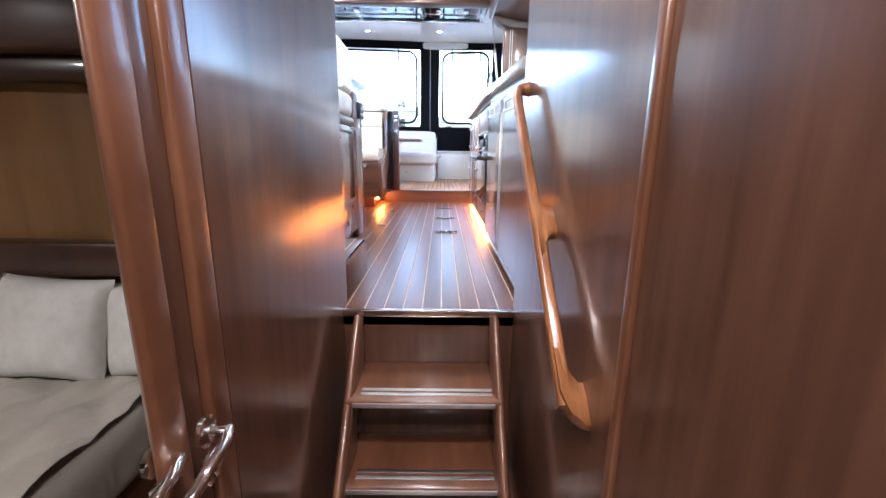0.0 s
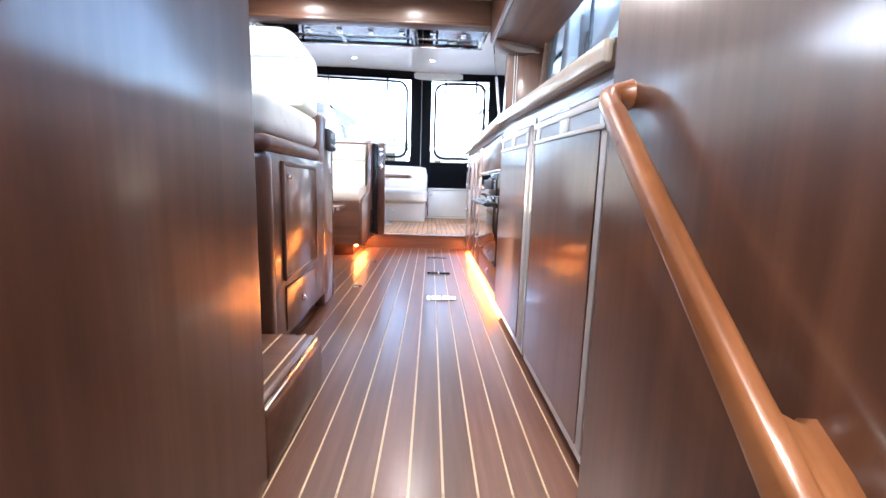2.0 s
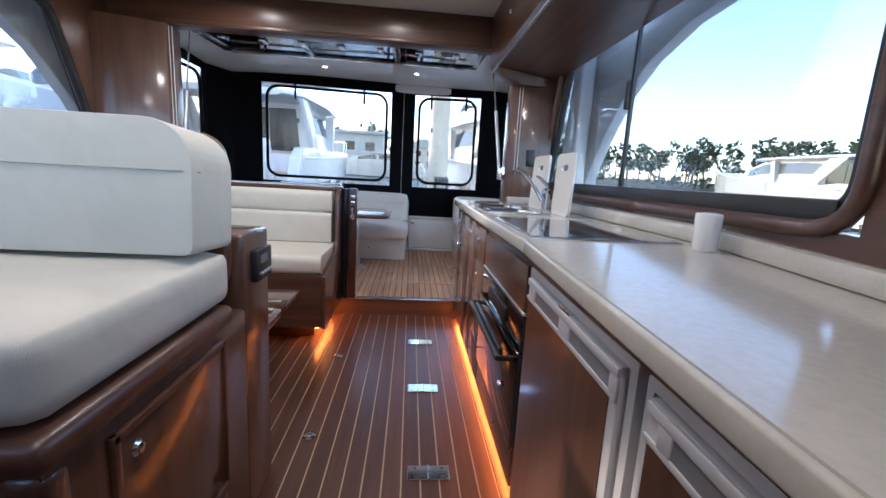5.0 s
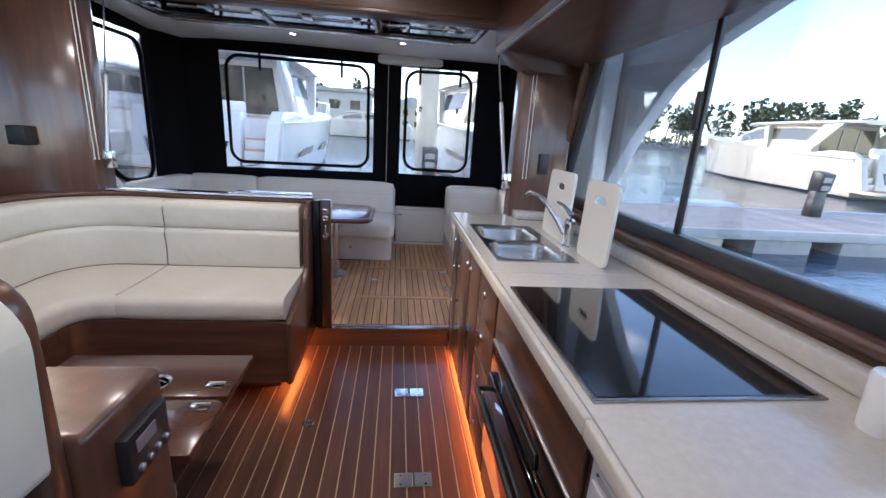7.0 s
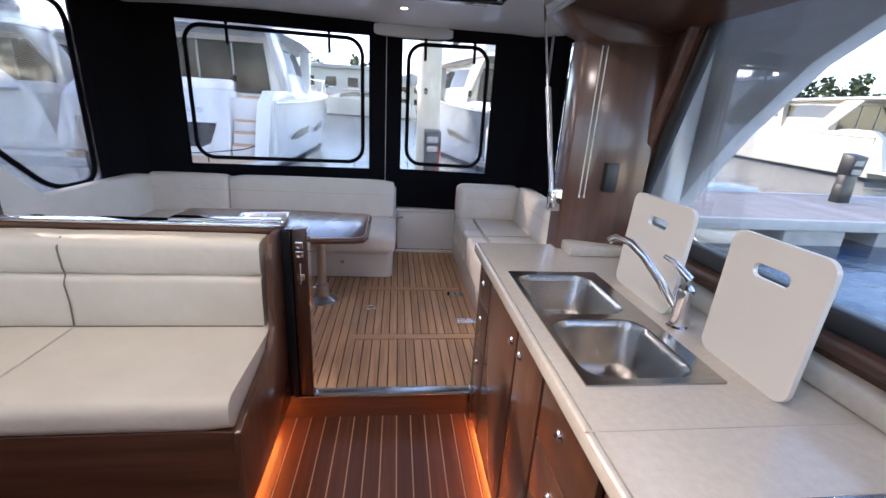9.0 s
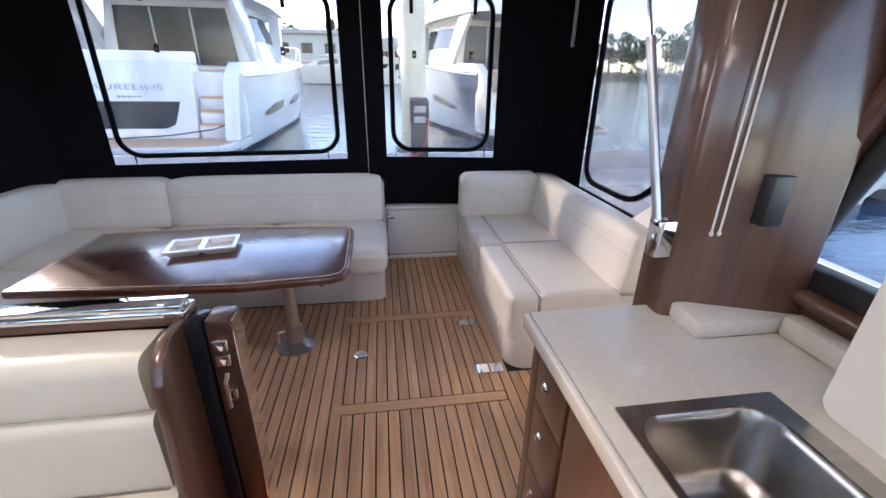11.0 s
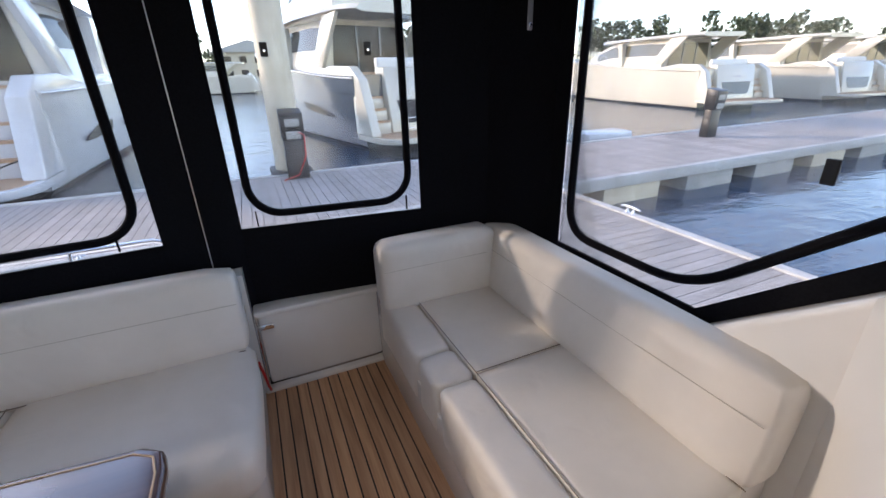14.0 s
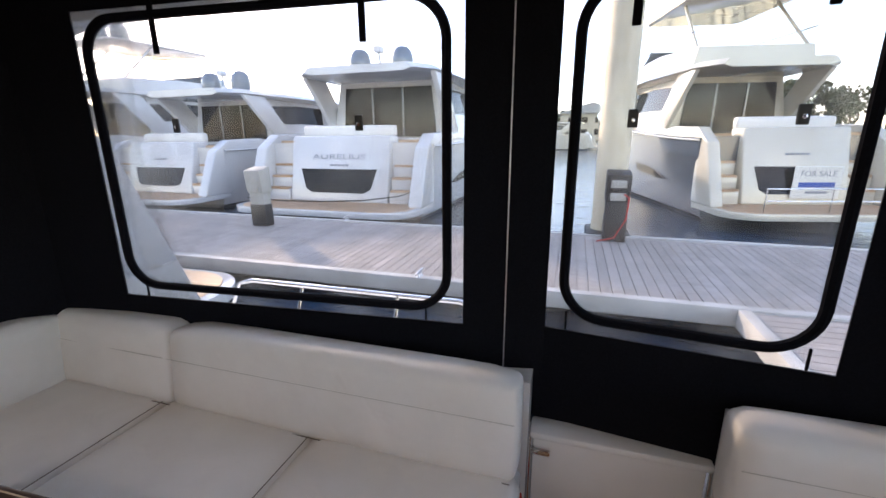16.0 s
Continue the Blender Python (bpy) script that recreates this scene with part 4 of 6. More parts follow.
for x, y in ((-0.55, 6.15), (0.42, 6.15), (-0.55, 6.9), (0.42, 6.9)):
    dl = thing("roof_downlight", "small round downlight in the cockpit roof", "downlight", (x, y, 2.1), group="cockpit downlights")
    zz = 2.16 - 0.10 * ((y - 5.3) / 2.2) ** 2
    part("bezel", lathe([(0.035, 0.01), (0.035, -0.004), (0.026, -0.006), (0.026, 0)], (x, y, zz), "z", 20), CHROME, dl, "", 40)
    part("lens", lathe([(0.025, 0.0), (0.025, -0.003)], (x, y, zz), "z", 20), DOWNLIGHT, dl)

# ---- cockpit door panel beside the sofa ----
gp = thing("folded_door", "glossy dark folded cockpit door with chrome latches", "door", (-0.03, 5.22, CK))
part("leaf", box(-0.07, -0.03, 5.14, 5.21, 0.127, 0.915, 0.006), TINTED, gp, "", 40)
part("leaf", box(-0.026, 0.03, 5.14, 5.21, 0.127, 0.92, 0.006), DARKTRIM, gp, "", 40)
part("edge_strip", box(0.03, 0.034, 5.145, 5.205, 0.127, 0.915, 0.001), CHROME, gp)
for z in (0.86, 0.82, 0.72):
    part("latch", box(-0.012, 0.02, 5.125, 5.141, z - 0.015, z + 0.015, 0.004), CHROME, gp, "chrome latch", 40)
part("handle", tube([(0.005, 5.13, 0.78), (0.005, 5.11, 0.77), (0.005, 5.11, 0.7), (0.005, 5.13, 0.69)], 0.006, 8), CHROME, gp, "chrome handle", 40)
rail = thing("window_track", "polished track along the top of the sofa back", "rail", (-0.6, 5.27, 0.92))
part("track", box(-1.18, -0.072, 5.165, 5.23, 0.9185, 0.934, 0.006), CHROME, rail, "", 40)
part("track_cap", box(-0.5, -0.08, 5.17, 5.225, 0.934, 0.948, 0.004), CHROME, rail, "", 40)

# ---- saloon: dinette ----
sofa = thing("dinette_sofa", "cream vinyl L-shaped sofa on a dark mahogany base", "sofa", (-0.6, 4.9, 0))
SZ = 0.545
# plan curves of the sofa: straight run along the aft side, rounded corner, run along the port side
def bend(off, n=9):
    """Plan line of the sofa at a distance off in front of its back line."""
    along = off if off < 0.13 else 0.13 + (off - 0.13) * 0.66   # the port run is narrower
    xl, yl = -1.43 + along, 5.2 - off
    rr = max(0.09, 0.41 - off)
    pts = [(-0.098, yl), (-0.82, yl)]
    for k in range(n + 1):
        a = radians(90 + 90 * k / n)
        pts.append((xl + rr + rr * math.cos(a), yl - rr + rr * math.sin(a)))
    pts.append((xl, 3.62))
    return pts


def ribbon(off0, off1, z0, z1, cut0=0, cut1=None, rnd=0.04, x_end=None, lean=0.0):
    """A cushion that follows the bend: cross-section between two offsets and two heights with rounded corners."""
    A, B = bend(off0), bend(off1)
    if x_end is not None:
        A[0] = (x_end, A[0][1])
        B[0] = (x_end, B[0][1])
    A, B = A[cut0:cut1], B[cut0:cut1]
    # finer steps along long straights
    def fine(P):
        out = []
        for p, q in zip(P, P[1:]):
            k = max(1, int(math.dist(p, q) / 0.08))
            out += [lerp(p, q, i / k) for i in range(k)]
        return out + [P[-1]]
    steps = []
    for (p, q), (p2, q2) in zip(zip(A, A[1:]), zip(B, B[1:])):
        k = max(1, int(max(math.dist(p, q), math.dist(p2, q2)) / 0.08))
        for i in range(k):
            steps.append((lerp(p, q, i / k), lerp(p2, q2, i / k)))
    steps.append((A[-1], B[-1]))
    prof = rounded(0, 1, 0, 1, 0.0)
    w, h = abs(off1 - off0), z1 - z0
    sec = [(u / w, v / h) for u, v in rounded(0, w, 0, h, min(rnd, 0.45 * min(w, h)), 4)]
    sections = []
    n = len(steps)
    for i, (p, q) in enumerate(steps):
        e = min(i, n - 1 - i)
        k = 1.0 if e > 0 else 0.97
        row = []
        for u, v in sec:
            uu, vv = 0.5 + (u - 0.5) * k, 0.5 + (v - 0.5) * k
            x, y = lerp(p, q, uu)
            row.append((x, y - 0, z0 + vv * h))
        sections.append(row)
    return loft(sections)


part("seat_cushion", ribbon(0.05, 0.63, 0.425, SZ, 0, 2, 0.045, -0.1), LEATHER, sofa, "", 60)
part("seat_cushion", ribbon(0.05, 0.63, 0.425, SZ, 1, None, 0.045), LEATHER, sofa, "", 60)
part("backrest", ribbon(0.005, 0.165, 0.5, 0.755, 0, 2, 0.03, -0.125), LEATHER, sofa, "", 60)
part("backrest", ribbon(0.005, 0.165, 0.5, 0.755, 1, None, 0.03), LEATHER, sofa, "", 60)
part("headroll", ribbon(0.008, 0.158, 0.748, 0.895, 0, 2, 0.035, -0.125), LEATHER, sofa, "", 60)
part("headroll", ribbon(0.008, 0.158, 0.748, 0.895, 1, None, 0.035), LEATHER, sofa, "", 60)
part("piping", tube([(x, y, SZ + 0.002) for x, y in [(-0.13, 5.2 - 0.168)] + bend(0.168)[1:]], 0.003, 6), PIPING, sofa, "dark seam along the back")
part("back_shell", ribbon(-0.02, 0.0, 0.0, 0.915, 0, None, 0.006, -0.07), WOOD_V, sofa, "mahogany back panel", 40)
part("top_rail", ribbon(-0.025, 0.03, 0.893, 0.918, 0, None, 0.01, -0.07), WOOD_X, sofa, "rounded mahogany capping rail", 40)
arm = [(5.2, 0.1), (5.2, 0.915), (5.09, 0.915), (5.045, 0.89), (5.02, 0.84), (5.0, 0.56), (4.93, 0.5), (4.64, 0.45), (4.585, 0.42), (4.575, 0.1)]
part("end_panel", prism(arm, "x", -0.098, -0.072, 0.006), WOOD_V, sofa, "shaped mahogany end panel", 40)
part("base_front", ribbon(0.5, 0.615, 0.1, 0.43, 0, None, 0.004, -0.098), WOOD_X, sofa, "dark mahogany seat front", 40)
part("plinth", ribbon(0.02, 0.5, 0.0, 0.42, 0, None, 0.004, -0.165), WOOD_X, sofa, "recessed mahogany plinth", 40)
part("seam", tube([(-0.82, 4.6, SZ + 0.001), (-0.815, 4.8, SZ + 0.001), (-0.82, 5.03, SZ)], 0.003, 6), SEAM, sofa)
part("seam", tube([(-0.82, 5.033, 0.548), (-0.815, 5.033, 0.64), (-0.82, 5.034, 0.72), (-0.82, 5.05, 0.752), (-0.818, 5.04, 0.785), (-0.82, 5.04, 0.86), (-0.82, 5.07, 0.893)], 0.003, 6), PIPING, sofa)
led1 = single("led_strip", box(-0.135, -0.125, 4.62, 5.12, 0.088, 0.098), LED, "warm amber LED strip under the sofa", "light strip", group="floor LED strips")
single("led_strip", box(0.785, 0.795, 3.3, 5.12, 0.05, 0.06), LED, "warm amber LED strip under the galley units", "light strip", group="floor LED strips")

dinette = thing("dinette_table", "dark varnished folding mahogany saloon table", "table", (-0.45, 4.0, 0))
DZ = 0.42
part("tabletop", box(-0.81, -0.145, 4.03, 4.305, DZ - 0.03, DZ, 0.008), WOOD_GLOSS, dinette, "", 40)
part("leaf", prism(rounded(-0.365, -0.145, 3.765, 4.018, [0.01, 0.01, 0.04, 0.01]), "z", DZ - 0.034, DZ - 0.004, 0.006), WOOD_GLOSS, dinette, "", 40)
part("leaf", box(-0.81, -0.37, 3.6, 4.022, DZ - 0.03, DZ, 0.008), WOOD_GLOSS, dinette, "", 40)
part("pedestal", lathe([(0.16, 0), (0.16, 0.01), (0.05, 0.03), (0.045, DZ - 0.06), (0.12, DZ - 0.031)], (-0.5, 3.98, 0), "z", 28), ALU, dinette, "", 40)
for x, y in ((-0.208, 4.096), (-0.209, 3.974), (-0.732, 4.102)):
    part("hinge", box(x - 0.03, x + 0.03, y - 0.02, y + 0.02, DZ - 0.004, DZ + 0.003, 0.002), CHROME, dinette, "inset chrome latch", 40)
for k in range(3):
    x = -0.617 + 0.102 * k
    cup = thing("cup_holder", "polished steel cup holder set in the table", "cup holder", (x, 4.107, DZ), group="cup holders in the table")
    part("rim", lathe([(0.052, 0.0), (0.052, 0.004), (0.047, 0.006), (0.04, 0.002), (0.036, -0.008), (0.02, -0.01), (0.001, -0.006)], (x, 4.107, DZ), "z", 24), POLISHED, cup, "", 40)
    part("spokes", tube([(x - 0.035, 4.107, DZ + 0.004), (x, 4.122, DZ + 0.006), (x + 0.035, 4.107, DZ + 0.004)], 0.004, 6), CHROME, cup, "", 40)

# ---- helm seat and cabinet ----
seatbox = thing("helm_chair", "cream helm seat on a mahogany locker", "seat", (-0.4, 3.0, 0))
CX = -0.03
part("locker", box(-1.1, CX, 2.66, 3.3, 0.06, 0.66, 0.012), WOOD_V, seatbox, "mahogany locker", 40)
part("plinth", box(-1.08, CX - 0.05, 2.7, 3.4, 0.0, 0.06), DARKTRIM, seatbox)
part("corner_post", box(CX - 0.06, CX + 0.004, 2.652, 2.71, 0.0, 0.66, 0.025, 4), WOOD_V, seatbox, "", 40)
part("seat_rim", box(-1.12, CX + 0.012, 2.645, 3.2, 0.655, 0.706, 0.02, 3), WOOD_X, seatbox, "rounded mahogany seat rim", 40)
door = part("locker_door", box(CX, CX + 0.008, 2.775, 3.135, 0.262, 0.622, 0.004), WOOD_V, seatbox, "", 40)
fr = bmesh.new()
for b in ((2.765, 2.78, 0.25, 0.634), (3.13, 3.145, 0.25, 0.634), (2.765, 3.145, 0.25, 0.265), (2.765, 3.145, 0.619, 0.634)):
    box(CX, CX + 0.012, b[0], b[1], b[2], b[3], 0.003, 2, fr)
part("bead", fr, WOOD_X, door, "raised mahogany bead", 40)
knob(door, CX + 0.008, 2.815, 0.585, "x")
low = part("locker_flap", box(CX, CX + 0.005, 2.78, 3.14, 0.075, 0.225, 0.003), WOOD_V, seatbox, "", 40)
knob(low, CX + 0.005, 2.95, 0.145, "x")
knob(seatbox, -0.167, 2.652, 0.576, "-y", "latch")
part("latch_plate", lathe([(0.021, 0), (0.02, 0.003), (0.015, 0.004)], (-0.167, 2.653, 0.576), "-y", 20), CHROME, seatbox, "", 40)
part("cushion", pad(-1.1, CX - 0.004, 2.655, 3.24, 0.702, 0.838, 0.04, 0.003), LEATHER, seatbox, "", 60)
BT = Matrix.Translation((0, 3.15, 0.85)) @ pose(0, 0, 0, -4) @ Matrix.Translation((0, -3.15, -0.85))
bk = prism(rounded(-1.1, CX - 0.012, 0.845, 1.125, [0.02, 0.02, 0.095, 0.05], 8), "y", 3.06, 3.25, 0.03, 3)
bmesh.ops.transform(bk, matrix=BT, verts=bk.verts)
part("backrest", bk, LEATHER, seatbox, "", 60)
sm = tube([(-1.08, 3.058, 1.02), (CX - 0.03, 3.058, 1.02), (CX - 0.009, 3.09, 1.02)], 0.0018, 6)
bmesh.ops.transform(sm, matrix=BT, verts=sm.verts)
part("seam", sm, SEAM, seatbox)
part("back_panel", prism(soft_corners([(CX - 0.03, 0.7), (CX - 0.03, 1.12), (-1.1, 1.12), (-1.1, 0.7)], 0.08), "y", 3.265, 3.3, 0.008), WOOD_V, seatbox, "curved mahogany seat back", 40)
part("console", box(-0.26, CX - 0.006, 3.3, 3.505, 0.0, 0.86, 0.014, 3), WOOD_V, seatbox, "mahogany console behind the seat", 40)
panel = part("control_panel", box(CX - 0.01, CX + 0.014, 3.355, 3.475, 0.715, 0.808, 0.006), BLACK, seatbox, "black control panel with knobs", 40)
part("screen", box(CX + 0.014, CX + 0.016, 3.375, 3.43, 0.768, 0.792), SILVER_DARK, panel)
for k in range(4):
    part("button", lathe([(0.007, 0), (0.007, 0.005), (0.004, 0.007)], (CX + 0.014, 3.378 + 0.025 * k, 0.737), "x", 12), ALU, panel)

step = thing("helm_step", "small raised step with pale inlay lines", "step", (-0.1, 2.35, 0))
part("body", prism([(0.145, 0), (0.145, 0.13), (0.12, 0.148), (-1.1, 0.148), (-1.1, 0)], "y", 2.168, 2.56, 0.006), WOOD_X, step, "", 40)
part("edge_strip", tube([(0.135, 2.17, 0.142), (0.135, 2.54, 0.142)], 0.006, 8), CHROME, step)
for k in range(10):
    x = 0.1 - 0.0645 * k
    part("inlay", box(x - 0.0025, x + 0.0025, 2.165, 2.555, 0.1475, 0.1492), CAULK_LITE, step)

# ---- galley ----
GX = 0.76
CT = 0.882   # worktop height
worktop = thing("worktop", "white stone galley worktop with upstand", "worktop", (1.0, 3.8, 0.87))


def dip(bm):
    """The forward end of the worktop lies a little lower."""
    for v in bm.verts:
        v.co.z += 0.05 * min(0.0, v.co.y - 3.3)
    return bm


part("slab", dip(prism([(0.742, 2.16), (SX, 2.16), (SX, 3.3), (0.742, 3.3)], "z", CT - 0.038, CT)), CORIAN, worktop)
HOB = (0.757, 1.222, 3.335, 3.9)
SINK = (0.782, 1.1, 4.172, 4.81)
for x0, x1, y0, y1 in ((0.742, SX, 3.3, SINK[2] + 0.012), (0.742, SINK[0] + 0.012, SINK[2] + 0.012, SINK[3] - 0.012), (SINK[1] - 0.012, SX, SINK[2] + 0.012, SINK[3] - 0.012), (0.742, SX, SINK[3] - 0.012, 5.15)):
    part("slab", box(x0, x1, y0, y1, CT - 0.038, CT), CORIAN, worktop)
part("front_edge", dip(box(0.726, 0.7418, 2.16, 3.3, CT - 0.04, CT, 0.006, 3)), CORIAN, worktop, "", 40)
part("front_edge", box(0.726, 0.7418, 3.3, 5.15, CT - 0.04, CT, 0.006, 3), CORIAN, worktop, "", 40)
part("upstand", dip(box(1.285, SX, 2.16, 3.3, CT, CT + 0.055, 0.012)), CORIAN, worktop, "", 40)
part("upstand", box(1.285, SX, 3.3, 4.985, CT, CT + 0.055, 0.012), CORIAN, worktop, "", 40)
part("upstand", box(1.08, SX, 4.985, 5.09, CT, CT + 0.045, 0.01), CORIAN, worktop, "", 40)
part("joint", box(0.724, 1.285, 4.048, 4.052, CT - 0.0005, CT + 0.0008), SEAM, worktop)
hob = thing("induction_hob", "black glass hob with thin metal trim", "hob", (0.96, 3.57, CT))
part("glass", box(HOB[0] + 0.01, HOB[1] - 0.01, HOB[2] + 0.01, HOB[3] - 0.01, CT, CT + 0.006, 0.002), BLACK_GLASS, hob)
tr = bmesh.new()
for a in ((HOB[0], HOB[1], HOB[2], HOB[2] + 0.01), (HOB[0], HOB[1], HOB[3] - 0.01, HOB[3]), (HOB[0], HOB[0] + 0.01, HOB[2] + 0.01, HOB[3] - 0.01), (HOB[1] - 0.01, HOB[1], HOB[2] + 0.01, HOB[3] - 0.01)):
    box(*a, CT, CT + 0.0055, 0.0015, 2, tr)
part("trim", tr, STEEL, hob)

sink = thing("double_sink", "brushed stainless double sink", "sink", (0.92, 4.47, CT))
rimpts = rounded(SINK[0], SINK[1], SINK[2], SINK[3], 0.025)


def bowl(x0, x1, y0, y1, zt, zb, r):
    secs2 = []
    for z, ins in ((zt + 0.004, -0.006), (zt, 0.0), (zt - 0.02, 0.006), (zb + 0.03, 0.014), (zb + 0.008, 0.03), (zb, 0.05)):
        secs2.append([(x, y, z) for x, y in rounded(x0 + ins, x1 - ins, y0 + ins, y1 - ins, r)])
    own = bmesh.new()
    R = [[own.verts.new(p) for p in s] for s in secs2]
    for A, B in zip(R, R[1:]):
        for k in range(len(A)):
            own.faces.new((A[k], A[(k + 1) % len(A)], B[(k + 1) % len(A)], B[k]))
    own.faces.new(R[-1])
    bmesh.ops.recalc_face_normals(own, faces=own.faces)
    return own


BY = ((4.192, 4.456), (4.486, 4.785))
for (y0, y1), (b0, b1) in zip(((SINK[2], 4.471), (4.471, SINK[3])), BY):
    part("rim", ring(rounded(SINK[0], SINK[1], y0, y1, 0.004), rounded(0.797, 1.058, b0, b1, 0.06), "z", CT, CT + 0.0045), STEEL, sink)
for y0, y1 in BY:
    bw = part("bowl", bowl(0.797, 1.058, y0, y1, CT, CT - 0.15, 0.06), STEEL, sink, "", 40)
    cy = (y0 + y1) / 2
    part("drain", lathe([(0.04, 0.002), (0.036, 0.006), (0.025, 0.003), (0.02, 0.006), (0.004, 0.007)], (0.92, cy, CT - 0.15), "z", 24), CHROME, bw, "chrome basket strainer", 40)
tap = thing("mixer_tap", "chrome single-lever mixer tap", "tap", (1.14, 4.42, CT))
part("body", lathe([(0.028, 0), (0.028, 0.006), (0.022, 0.01), (0.021, 0.085), (0.024, 0.09), (0.022, 0.115), (0.012, 0.125)], (1.15, 4.42, CT), "z", 24), CHROME, tap, "", 40)
part("spout", tube([(1.135, 4.43, CT + 0.055), (1.1, 4.455, 1.0), (1.06, 4.49, 1.06), (1.03, 4.515, 1.09), (1.0, 4.54, 1.098), (0.985, 4.55, 1.085)], 0.0115, 12), CHROME, tap, "", 60)
part("lever", tube([(1.155, 4.42, 1.02), (1.12, 4.45, 1.06), (1.1, 4.465, 1.07)], [0.012, 0.009, 0.006], 10), CHROME, tap, "", 60)


def board(y0, x0, w, h, lean, group="white chopping boards"):
    """A white plastic board with a hand slot, leaning on the window side."""
    m = Matrix.Translation((x0, y0, CT)) @ pose(0, 0, 0, 0, lean, 0)
    b = thing("chopping_board", "white plastic chopping board with a hand slot, leaning upright", "chopping board", m=m, group=group)
    outer, hole = rounded(-w / 2, w / 2, 0, h, 0.03), rounded(-0.045, 0.045, h - 0.085, h - 0.055, 0.014)
    bm = bmesh.new()
    for xx in (0.0, 0.012):
        vo = [bm.verts.new((xx, y, z)) for y, z in outer]
        vh = [bm.verts.new((xx, y, z)) for y, z in hole]
        eo = [bm.edges.new((vo[i], vo[(i + 1) % len(vo)])) for i in range(len(vo))]
        eh = [bm.edges.new((vh[i], vh[(i + 1) % len(vh)])) for i in range(len(vh))]
        bmesh.ops.triangle_fill(bm, edges=eo + eh, use_beauty=True)
    bm.verts.ensure_lookup_table()
    n, k = len(outer), len(hole)
    for off, cnt in ((0, n), (n, k)):
        for i in range(cnt):
            j = (i + 1) % cnt
            bm.faces.new((bm.verts[off + i], bm.verts[off + j], bm.verts[n + k + off + j], bm.verts[n + k + off + i]))
    bmesh.ops.recalc_face_normals(bm, faces=bm.faces)
    part("board", bm, WHITE_PLASTIC, b)


board(4.62, 1.155, 0.29, 0.31, 3)
board(4.215, 1.155, 0.24, 0.305, 2)
single("paper_roll_cup", lathe([(0.031, 0), (0.032, 0.004), (0.034, 0.1), (0.031, 0.105), (0.018, 0.106), (0.016, 0.085)], (1.228, 3.255, CT - 0.0022), "z", 28), PORCELAIN, "white round cup standing on the worktop", "cup", 40)

# fronts of the units
def sunk(bm):
    """The fridges follow the lower forward end of the worktop."""
    for v in bm.verts:
        v.co.z += 0.036 * min(0.0, v.co.y - 3.3) * max(0.0, min(1.0, (v.co.z - 0.1) / 0.6))
    return bm


def fridge(y0, y1, z1=0.806):
    f = thing("fridge", "under-counter fridge with mahogany door panel and silver trim", "fridge", (GX + 0.02, (y0 + y1) / 2, 0.02), group="galley fridges")
    z0 = 0.025
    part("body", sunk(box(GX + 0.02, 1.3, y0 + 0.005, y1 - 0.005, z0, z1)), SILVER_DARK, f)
    part("surround", sunk(ring(rounded(y0, y1, z0, z1, 0.004, 2), rounded(y0 + 0.02, y1 - 0.016, z0 + 0.018, z1 - 0.018, 0.004, 2), "x", GX - 0.004, GX + 0.024)), SILVER, f, "satin silver surround", 40)
    d = part("door", sunk(box(GX - 0.012, GX + 0.015, y0 + 0.034, y1 - 0.02, 0.05, z1 - 0.022, 0.006)), SILVER, f, "silver door frame", 40)
    part("door_panel", sunk(box(GX - 0.0145, GX - 0.012, y0 + 0.058, y1 - 0.032, 0.062, z1 - 0.086)), WOOD_V, d, "mahogany door panel")
    hd = bmesh.new()
    box(GX - 0.0165, GX - 0.012, y0 + 0.036, y1 - 0.022, z1 - 0.044, z1 - 0.026, 0.003, 2, hd)
    box(GX - 0.0165, GX - 0.012, y0 + 0.036, y1 - 0.022, z1 - 0.085, z1 - 0.074, 0.003, 2, hd)
    for a, b in ((0.034, 0.06), (0.24, 0.3), (0.48, 0.51)):
        box(GX - 0.0165, GX - 0.012, y0 + a, min(y0 + b, y1 - 0.022), z1 - 0.076, z1 - 0.042, 0.003, 2, hd)
    part("handle", sunk(hd), SILVER, d, "recessed silver handle", 40)
    # flat plate whose dark grey paints the shade inside the grip slots
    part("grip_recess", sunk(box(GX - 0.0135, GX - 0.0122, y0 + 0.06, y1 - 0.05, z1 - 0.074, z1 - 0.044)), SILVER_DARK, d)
    part("lock", sunk(box(GX - 0.014, GX - 0.004, (y0 + y1) / 2 - 0.03, (y0 + y1) / 2 + 0.03, z1 - 0.026, z1 - 0.018, 0.002)), CHROME, f)


fridge(2.14, 2.702)
fridge(2.728, 3.3)
gal = thing("galley_plinth", "dark recessed plinth under the galley units", "plinth", (0.9, 3.7, 0))
part("board", box(0.8, 0.83, 2.16, 5.098, 0.0, 0.06), DARKTRIM, gal)
part("filler", dip(box(GX - 0.002, 0.8, 2.16, 3.3, 0.8085, 0.8435)), WOOD_Y, gal, "mahogany strip under the worktop")
# solid strip: the shade of the gap is put into its dark colour
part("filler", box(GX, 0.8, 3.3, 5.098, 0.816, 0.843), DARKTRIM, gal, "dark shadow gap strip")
part("end_panel", box(GX, 1.055, 5.1, 5.145, 0.0, 0.8435, 0.004), WOOD_V, gal, "mahogany end panel", 40)

